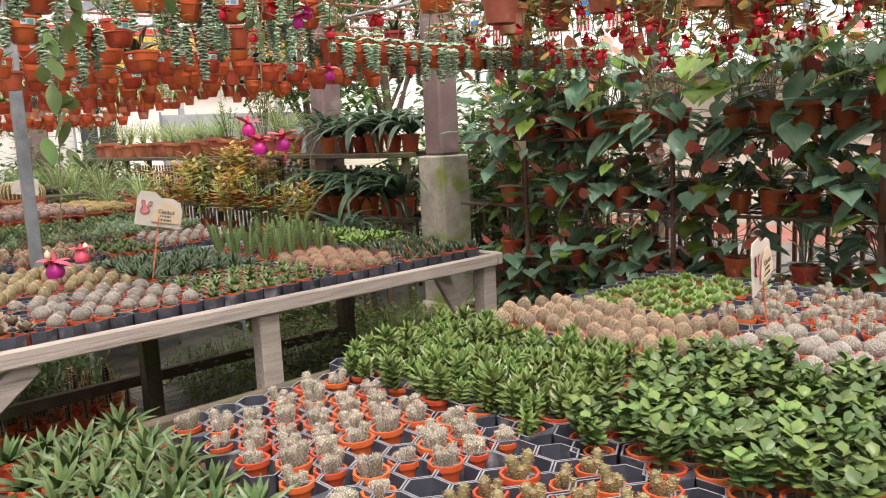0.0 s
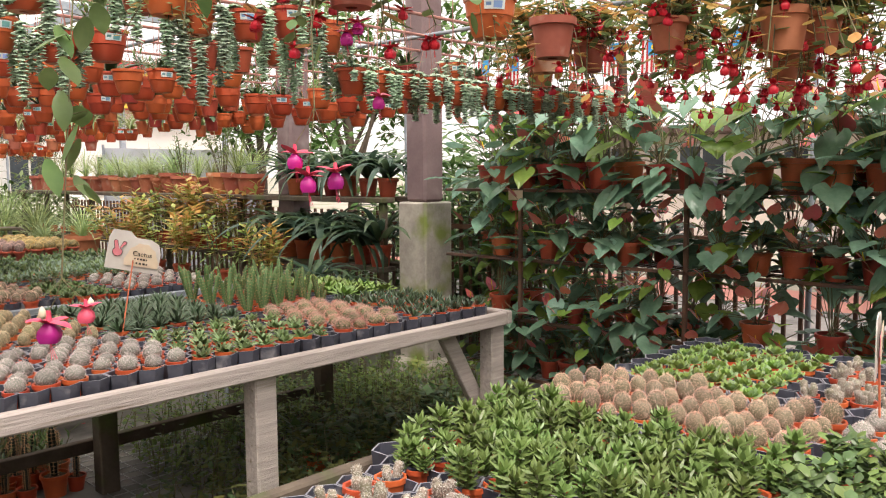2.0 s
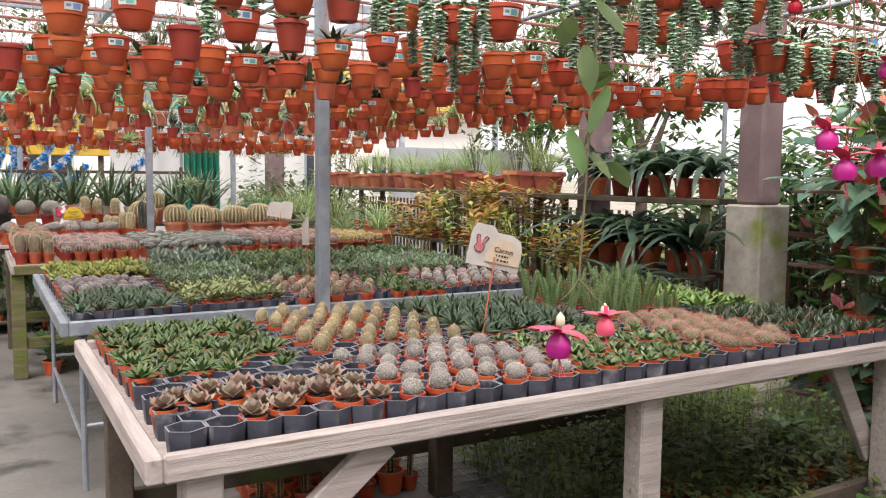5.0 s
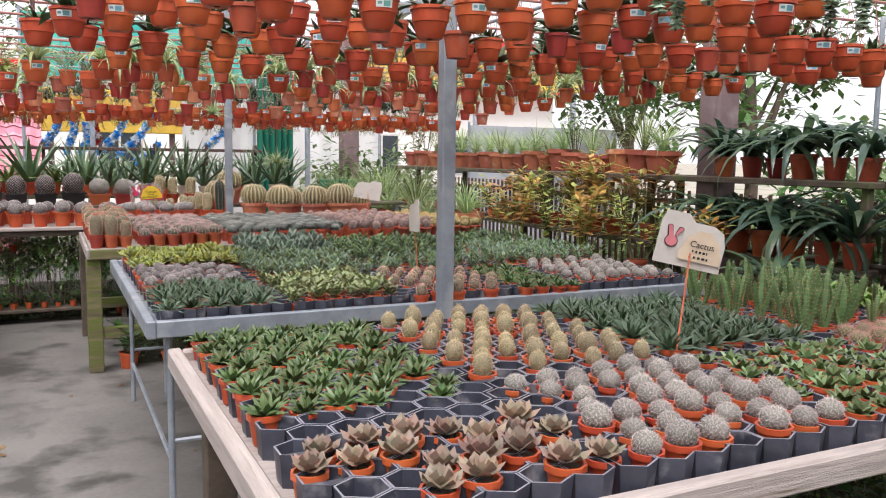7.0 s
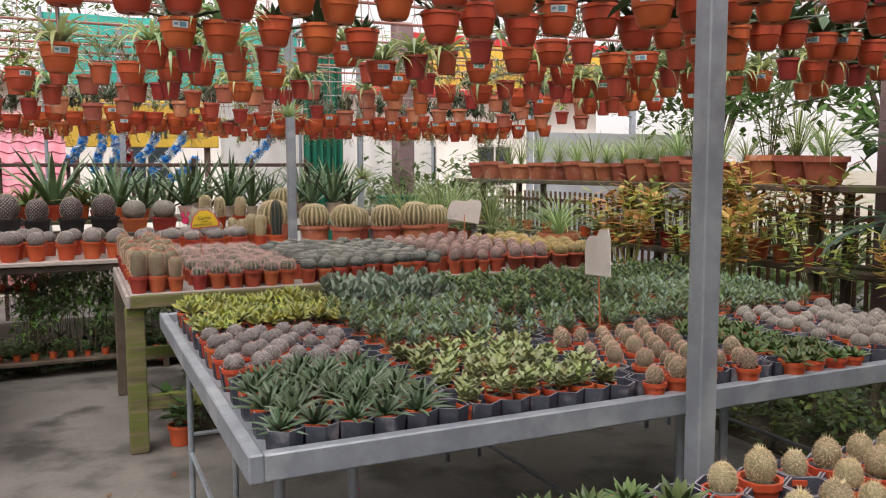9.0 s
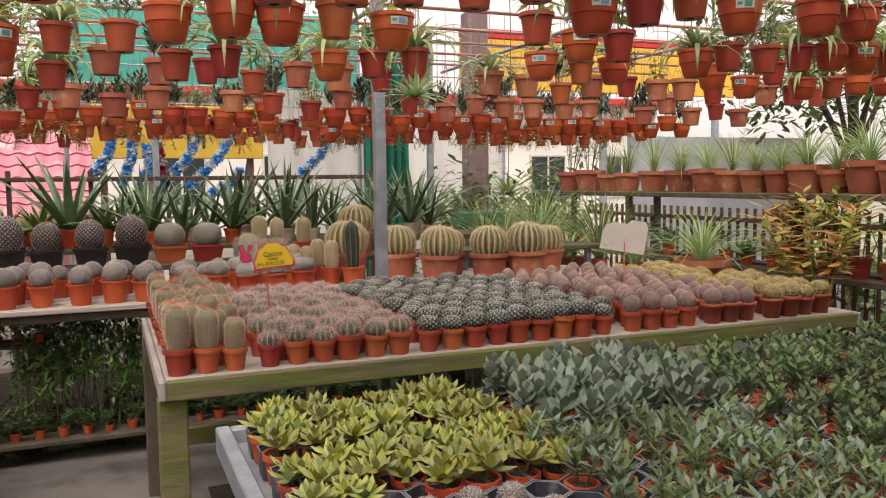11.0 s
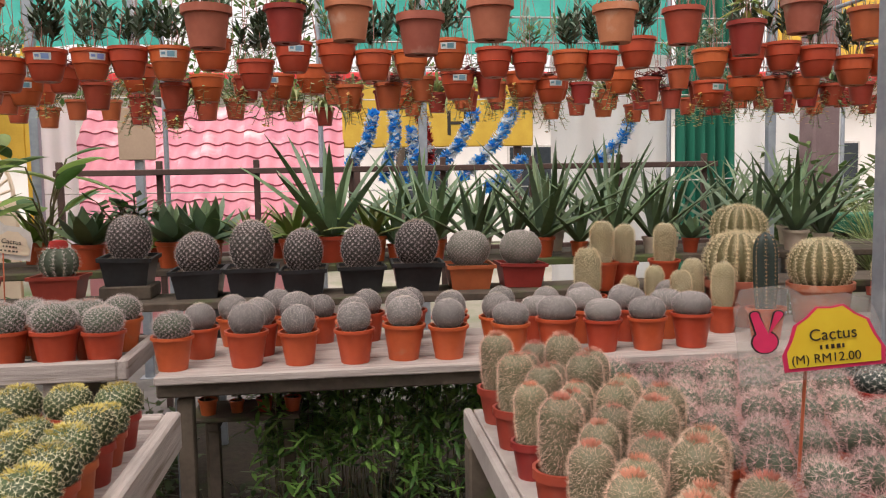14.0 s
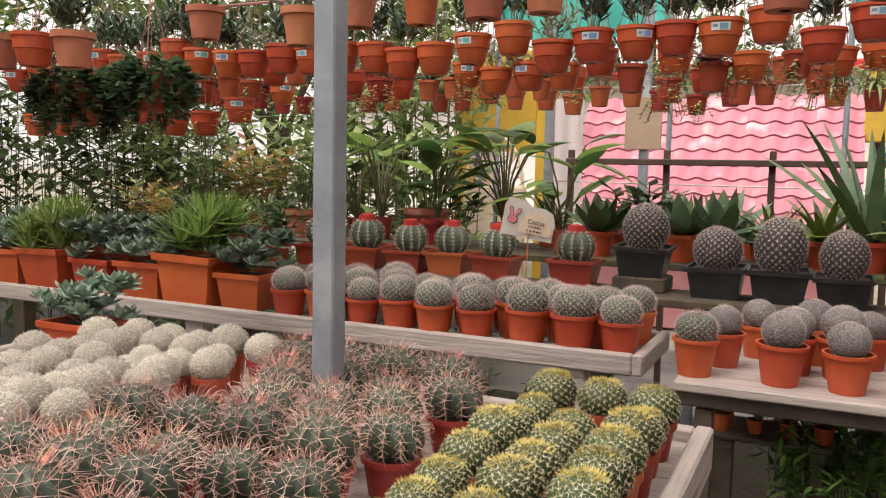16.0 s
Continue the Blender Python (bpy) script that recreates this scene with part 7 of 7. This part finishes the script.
# yellow gate with scalloped edges
t = thing("yellow_gate", pose(-3.48, 14.6, 0), "yellow painted gate with scalloped edges", "gate")
for x in (-0.42, 0.42):
    g = Geo()
    g.box((x - 0.07, -0.05, 0), (x + 0.07, 0.05, 2.7), 0, 0.01)
    for k in range(17):
        g.lathe([(0, -0.05), (0.055, -0.05), (0.065, 0), (0.055, 0.05), (0, 0.05)], 12, 0, (x + (0.08 if x > 0 else -0.08), 0, 0.1 + k * 0.16), None, Matrix.Rotation(math.pi / 2, 3, "X"))
    part("scalloped_post", g, [YELLOWWALL], t)
g = Geo()
g.box((-0.345, -0.03, 1.6), (0.345, 0.03, 2.6), 0, 0.01)
part("panel", g, [YELLOWWALL], t)
for k in range(15):
    g = Geo()
    a = math.pi * k / 14
    g.tube([(0, -0.25, 1.25), (0.30 * math.cos(a), -0.25, 1.25 + 0.5 * math.sin(a))], 0.012, 5)
    part("fan_rib", g, [CREAM], t, "cream rib of the fan")
g = Geo()
g.tube([(0.30 * math.cos(math.pi * k / 14), -0.25, 1.25 + 0.5 * math.sin(math.pi * k / 14)) for k in range(15)], 0.02, 6)
g.box((-0.32, -0.28, 0), (0.32, -0.20, 1.25), 0, 0.01)
part("fan", g, [CREAM], t, "cream shell-shaped fan")
# gold name board
t = thing("name_board", pose(0.75, 15.0, 0), "gold board with a dark letter on posts", "sign")
g = Geo()
g.box((-0.98, 0, 1.72), (1.0, 0.05, 2.35), 0, 0.01)
part("board", g, [GOLDBOARD], t)
part("letter", letters("H", 0.36, INK), None, t, "dark letter", m=pose(0.20, -0.004, 1.95, 90))
for x in (-0.85, 0.85):
    g = Geo()
    g.box((x - 0.04, 0.055, 0), (x + 0.04, 0.12, 2.3), 0, 0.006)
    part("post", g, [BROWNRAIL], t)
t = thing("notice_board", pose(-1.66, 12.55, 0), "small faded brown board tied to a steel post", "board")
g = Geo()
g.box((-0.125, -0.012, 1.56), (0.125, 0.003, 1.92), 0, 0.004)
part("panel", g, [BEIGEBOARD], t)
for z in (1.64, 1.84):
    g = Geo()
    g.tube([(-0.04, 0.003, z), (-0.04, 0.085, z), (0.04, 0.085, z), (0.04, 0.003, z)], 0.003, 5)
    part("tie", g, [WIRE], t)
# garlands of blue and white foil
def garland(pts, mats, label):
    g = Geo()
    pts = [Vector(p) for p in pts]
    n = 26
    for i in range(n + 1):
        s = i / n * (len(pts) - 1)
        k = min(int(s), len(pts) - 2)
        p = pts[k].lerp(pts[k + 1], s - k)
        for j in range(22):
            d = Vector((U(-1, 1), U(-1, 1), U(-1, 1))).normalized()
            g.leaf(p, math.atan2(d.y, d.x), math.asin(d.z), 0.070, 0.040, 0.3, 0.2, 0, 2, (i // 3) % len(mats), 0.5, 0.6)
    g.tube(pts, 0.004, 4, 0)
    tagged(new("garland", g.mesh("garland", mats, False)), label, "garland", "garlands")


for x0, z0, x1, z1 in ((-0.19, 1.50, 0.0, 1.88), (0.06, 1.42, 0.15, 1.92), (0.22, 1.40, 0.28, 1.75), (0.42, 1.42, 0.76, 1.88), (0.66, 1.40, 1.06, 1.88), (0.86, 1.32, 1.12, 1.52), (1.72, 1.50, 2.02, 1.88)):
    garland([(x0, 12.75, z0), ((x0 + x1) / 2 + 0.05, 12.72, (z0 + z1) / 2), (x1, 12.75, z1)], [BLUEPAINT, WHITEFOIL], "blue and white foil garland hung between posts")
garland([(0.42, 12.8, 1.55), (0.38, 12.8, 1.8), (0.30, 12.8, 2.03)], [REDPAINT, WHITEFOIL, REDPAINT], "red and white foil garland hung from a post")
t = thing("garland_rope", pose(0, 0, 0), "thin rope strung between posts behind the fence", "rope")
g = Geo()
g.tube([(-2.4, 12.75, 2.02), (0.5, 12.75, 1.98), (3.0, 12.75, 2.02)], 0.005, 5)
g.tube([(-2.4, 12.75, 1.33), (0.5, 12.75, 1.31), (3.0, 12.75, 1.36)], 0.005, 5)
part("cord", g, [WHITERAIL], t)
# bright sheets, cloths
def cloth(name, label, x0, x1, y, z0, z1, mat, depth=0.05, waves=5, poles=False):
    g = Geo()
    n = 40
    for i in range(n + 1):
        s = i / n
        for j in range(5):
            q = j / 4
            g.v.append((x0 + (x1 - x0) * s, y + depth * math.sin(s * waves * 6.28 + q) * (0.4 + 0.6 * (1 - q)), z0 + (z1 - z0) * q))
    for i in range(n):
        for j in range(4):
            g.f.append((i * 5 + j, i * 5 + 5 + j, i * 5 + 6 + j, i * 5 + 1 + j))
            g.m.append(0)
    if not poles:
        tagged(new(name, g.mesh(name, [mat], True)), label, "cloth")
        return
    t = thing(name, pose(0, 0, 0), label, "cloth")
    part("sheet", g, [mat], t, smooth=True)
    for x in (x0, x1):
        f = Geo()
        f.tube([(x, y, 0), (x, y, z1 + 0.05)], 0.02, 8)
        part("pole", f, [STEEL], t, "grey pole", smooth=True)


cloth("white_awning", "white canvas sheet hung behind the fence", 1.50, 2.55, 13.3, 0.0, 2.5, WHITESHEET, 0.06, 3)
cloth("white_awning", "white canvas sheet hung behind the fence", -2.60, -2.33, 13.4, 0.0, 2.0, WHITESHEET, 0.03, 2)
cloth("white_awning", "white canvas sheet hung between poles outside", 2.98, 4.7, 14.2, 0.0, 2.1, WHITESHEET, 0.06, 4, True)
cloth("green_curtain", "gathered dark green cloth hung by a column", 2.42, 2.92, 12.9, 0.0, 3.0, GREENCLOTH, 0.06, 6)
cloth("teal_net", "turquoise netting stretched high outside", -0.4, 2.4, 13.0, 2.35, 3.1, TEALNET, 0.06, 4, True)
cloth("teal_net", "turquoise netting stretched high outside", -3.0, -1.6, 13.2, 2.45, 3.0, TEALNET, 0.06, 3, True)
GREYSHEET = material("grey_sheet", (0.46, 0.48, 0.53), (0.38, 0.40, 0.45), rough=0.6, scale=2)
cloth("grey_tarpaulin", "grey tarpaulin hung beyond the side fence", 5.5, 8.2, 12.6, 0.0, 1.9, GREYSHEET, 0.08, 4, True)
t = thing("green_crate", pose(3.15, 11.6, 0.0), "green plastic planter crate on a dark stand", "crate")
g = Geo()
g.box((-0.22, -0.14, 1.0), (0.22, 0.14, 1.12), 0, 0.01)
part("crate", g, [GREENCLOTH], t)
g = Geo()
g.box((-0.18, -0.10, 0), (0.18, 0.10, 1.0), 0, 0.01)
part("stand", g, [WOODDARK], t)
# small flags on a line
t = thing("flag_line", pose(0, 0, 0), "line of small striped red, white and blue flags", "flags")
g = Geo()
g.tube([(5.0, 2.2, 2.36), (5.0, 5.6, 2.36)], 0.004, 5)
part("line", g, [WIRE], t)
for y in (2.2, 5.6):
    f = Geo()
    f.tube([(5.0, y, 0), (5.0, y, 2.40)], 0.018, 8)
    part("pole", f, [STEEL], t, "grey pole", smooth=True)
for i in range(11):
    y = 2.4 + i * 0.29
    f = Geo()
    for k in range(7):
        f.add([(5.0, y - 0.06 + 0.0171 * k, 2.36), (5.0, y - 0.06 + 0.0171 * (k + 1), 2.36), (5.0 - 0.01, y - 0.06 + 0.0171 * (k + 1), 2.14), (5.0 - 0.01, y - 0.06 + 0.0171 * k, 2.14)], [(0, 1, 2, 3)], k % 2)
    f.add([(4.995, y - 0.06, 2.36), (4.995, y + 0.01, 2.36), (4.99, y + 0.01, 2.25), (4.99, y - 0.06, 2.25)], [(0, 1, 2, 3)], 2)
    f.add([(4.99 + 0.0, y - 0.03 + 0.018 * math.cos(a * 0.7), 2.305 + 0.018 * math.sin(a * 0.7)) for a in range(9)], [tuple(range(9))], 3)
    part("flag", f, [REDPAINT, WHITEFOIL, BLUEPAINT, YELLOWF], t)


# trees and hedges beyond
BARK = material("bark", (0.12, 0.09, 0.065), (0.08, 0.06, 0.045), rough=0.9, bump=0.4)
L_TREE = leafy("tree_leaf", (0.075, 0.15, 0.035), (0.13, 0.22, 0.06), rough=0.5)


def tree(x, y, h, r, seed):
    t = thing("tree", pose(x, y, 0), "leafy green tree standing outside the nursery", "tree", "trees")
    g = Geo()
    g.tube([(0, 0, 0), (0.05, 0.03, h * 0.35), (-0.03, 0.05, h * 0.7)], 0.09, 8, 0, 0.45)
    limbs = []
    for i in range(7):
        a = i * 2.4 + seed
        e = Vector((r * 0.7 * math.cos(a), r * 0.7 * math.sin(a), h * U(0.55, 0.95)))
        g.tube([(0, 0.03, h * U(0.3, 0.5)), e * 0.55 + Vector((0, 0, h * 0.28)), e], 0.03, 5, 0, 0.3)
        limbs.append(e)
    part("trunk", g, [BARK], t, smooth=True)
    g = Geo()
    for e in limbs + [Vector((0, 0, h * 0.9))]:
        for k in range(7):
            c = e + Vector((U(-1, 1), U(-1, 1), U(-0.8, 0.8))) * r * 0.42
            for q in range(46):
                p = c + Vector((rnd.gauss(0, 1), rnd.gauss(0, 1), rnd.gauss(0, 0.8))) * r * 0.13
                g.leaf(p, U(0, 6.28), U(-0.8, 0.5), U(0.11, 0.19), 0.075, -0.5, 0.2, 0, 2, 0, 0.45, 0.3)
    part("crown", g, [L_TREE], t, smooth=True)


for x, y, h, r in ((6.6, 8.2, 3.6, 1.3), (7.2, 11.0, 4.0, 1.5), (8.5, 5.5, 4.5, 1.7), (-5.2, 13.0, 3.8, 1.5), (-6.0, 10.2, 3.6, 1.4), (0.6, 19.0, 5.5, 2.2), (-3.0, 19.5, 5.0, 2.0), (-8.5, 15.0, 5.0, 2.3), (-10.5, 11.5, 5.0, 2.4), (-6.0, 17.0, 5.0, 2.2), (9.5, 2.0, 4.2, 1.6)):
    tree(x, y, h, r, x)
# buildings beyond
BEIGE = material("beige_wall", (0.58, 0.50, 0.44), (0.50, 0.43, 0.38), rough=0.85, scale=1.5)
BRICKRED = material("red_pavement", (0.40, 0.17, 0.13), (0.33, 0.14, 0.11), rough=0.85, scale=3)
PALEWALL = material("white_wall", (0.78, 0.76, 0.73), (0.70, 0.68, 0.65), rough=0.85, scale=1.2)
DARKGLASS = material("dark_pane", (0.04, 0.05, 0.06), rough=0.1)


def building(x, y, yaw, w, d, h, wall, roofmat, label):
    t = thing("building", pose(x, y, 0, 0, 0, yaw), label, "building")
    g = Geo()
    g.box((-w / 2, 0, 0), (w / 2, d, h), 0, 0.02)
    part("wall", g, [wall], t)
    g = Geo()
    g.box((-w / 2 - 0.4, -0.6, h + 0.002), (w / 2 + 0.4, d + 0.3, h + 0.18), 0, 0.03)
    part("roof", g, [roofmat], t)
    k = int(w / 2.2)
    for i in range(k):
        cx = -w / 2 + (i + 0.5) * w / k
        wn_ = Geo()
        wn_.box((cx - 0.55, -0.05, 0.9), (cx + 0.55, -0.004, 2.1), 0, 0.01)
        win = part("window", wn_, [WHITERAIL], t)
        for a in (-0.5, 0.03):
            p = Geo()
            p.box((cx + a, -0.062, 0.96), (cx + a + 0.47, -0.052, 2.04), 0, 0.002)
            part("pane", p, [DARKGLASS], win)


building(17.0, 4.0, -90, 16.0, 4.0, 2.3, BEIGE, BROWNRAIL, "low beige building with windows across the lane")
# Added building, painted white in place of bright white tents.
building(1.5, 24.0, 0, 26.0, 5.0, 3.4, PALEWALL, REDPAINT, "low white building with a red eave, standing in for white tents")
t = thing("shop_sign", pose(7.5, 16.0, 0), "long yellow shop sign with a red edge on posts", "sign")
g = Geo()
g.box((-2.6, 0, 2.80), (2.6, 0.08, 3.55), 0, 0.01)
part("board", g, [YELLOWWALL], t)
g = Geo()
g.box((-2.6, -0.01, 3.56), (2.6, 0.09, 3.70), 0, 0.01)
part("edge", g, [REDPAINT], t)
for x in (-2.3, 0.0, 2.3):
    g = Geo()
    g.box((x - 0.05, 0.085, 0), (x + 0.05, 0.18, 3.55), 0, 0.006)
    part("post", g, [STEEL], t)
building(-16.5, 9.0, 90, 16.0, 4.0, 3.0, BEIGE, BROWNRAIL, "low beige building with windows beside the nursery")
building(0.0, -9.0, 180, 20.0, 4.0, 3.2, BEIGE, BROWNRAIL, "low beige building behind the nursery entrance")
g = Geo()
g.add([(5.6, -6, -0.012), (10.4, -6, -0.012), (10.4, 12.0, -0.012), (5.6, 12.0, -0.012)], [(0, 1, 2, 3)])
structure("pavement", g, [BRICKRED], "red brick-coloured paved lane beside the nursery", "pavement")


def hedge(x0, x1, y0, y1, h, count, label, mats):
    """A dense bank of mixed leaves on thin stems."""
    g = Geo()
    for i in range(count):
        x, y = U(x0, x1), U(y0, y1)
        top = h * (0.55 + 0.45 * noise.noise(Vector((x * 1.3, y * 1.3, 0)))) * U(0.7, 1.1) + h * 0.2
        g.tube([(x, y, 0), (x + U(-0.1, 0.1), y + U(-0.1, 0.1), top * 0.8)], 0.004, 4, 2)
        for k in range(40):
            g.leaf((x + U(-0.26, 0.26), y + U(-0.26, 0.26), top * (1 - 0.8 * (k / 36) ** 1.3)), U(0, 6.28), U(-0.6, 0.6), U(0.09, 0.22), U(0.035, 0.085), -0.6, 0.2, 0, 2, rnd.randrange(2), 0.45, 0.3)
    tagged(new("hedge", g.mesh("hedge", mats, True)), label, "hedge", kind="stuff")


hedge(-6.2, -2.7, 11.4, 12.6, 2.6, 190, "bank of mixed green shrubs behind the back bench", [L_GREEN, L_GRASS, STEM])
hedge(-9.0, -5.7, 8.8, 12.6, 2.9, 220, "bank of mixed green shrubs beside the back bench", [L_GREEN, L_HERB, STEM])
hedge(4.95, 5.6, 3.9, 5.4, 2.1, 60, "bank of dark green shrubs behind the column", [L_HERB, L_MID, STEM])
hedge(5.4, 6.6, 4.8, 7.0, 1.9, 90, "bank of green shrubs beyond the side fence", [L_GREEN, L_HERB, STEM])
hedge(5.1, 6.2, 6.6, 9.6, 1.15, 80, "bank of light green shrubs beyond the side fence", [L_GRASS, L_GREEN, STEM])
hedge(3.4, 5.2, 12.8, 14.0, 1.7, 90, "bank of green shrubs beyond the back corner", [L_HERB, L_GREEN, STEM])

# dry leaves and petals dropped on the floor
DRYLEAF = material("dry_leaf", (0.24, 0.14, 0.07), (0.16, 0.09, 0.045), rough=0.9, vary=0.3)
for name, label, mat, count, L in (("fallen_leaf", "curled dry brown leaf lying on the concrete", DRYLEAF, 70, 0.05), ("fallen_petal", "red petal lying on the concrete floor", FLRED, 9, 0.035)):
    shapes = []
    for _ in range(4):
        g = Geo()
        g.leaf((0, 0, 0.004), 0, 0.12, L, L * 0.5, -0.2, 0.35, 0, 4, 0, 0.45, 0.3)
        shapes.append(g.mesh(name, [mat], True))
    for _ in range(count):
        x, y = (U(-2.2, 0.1), U(1.5, 7.0)) if rnd.random() < 0.4 else (U(0.2, 3.2), U(2.3, 7.0))
        ob = new(name, rnd.choice(shapes))
        ob.location, ob.rotation_euler.z = (x, y, 0.0), U(0, 6.28)
        ob.scale = (U(0.6, 1.3),) * 3
        tagged(ob, label, "leaf" if mat is DRYLEAF else "petal", "fallen leaves")
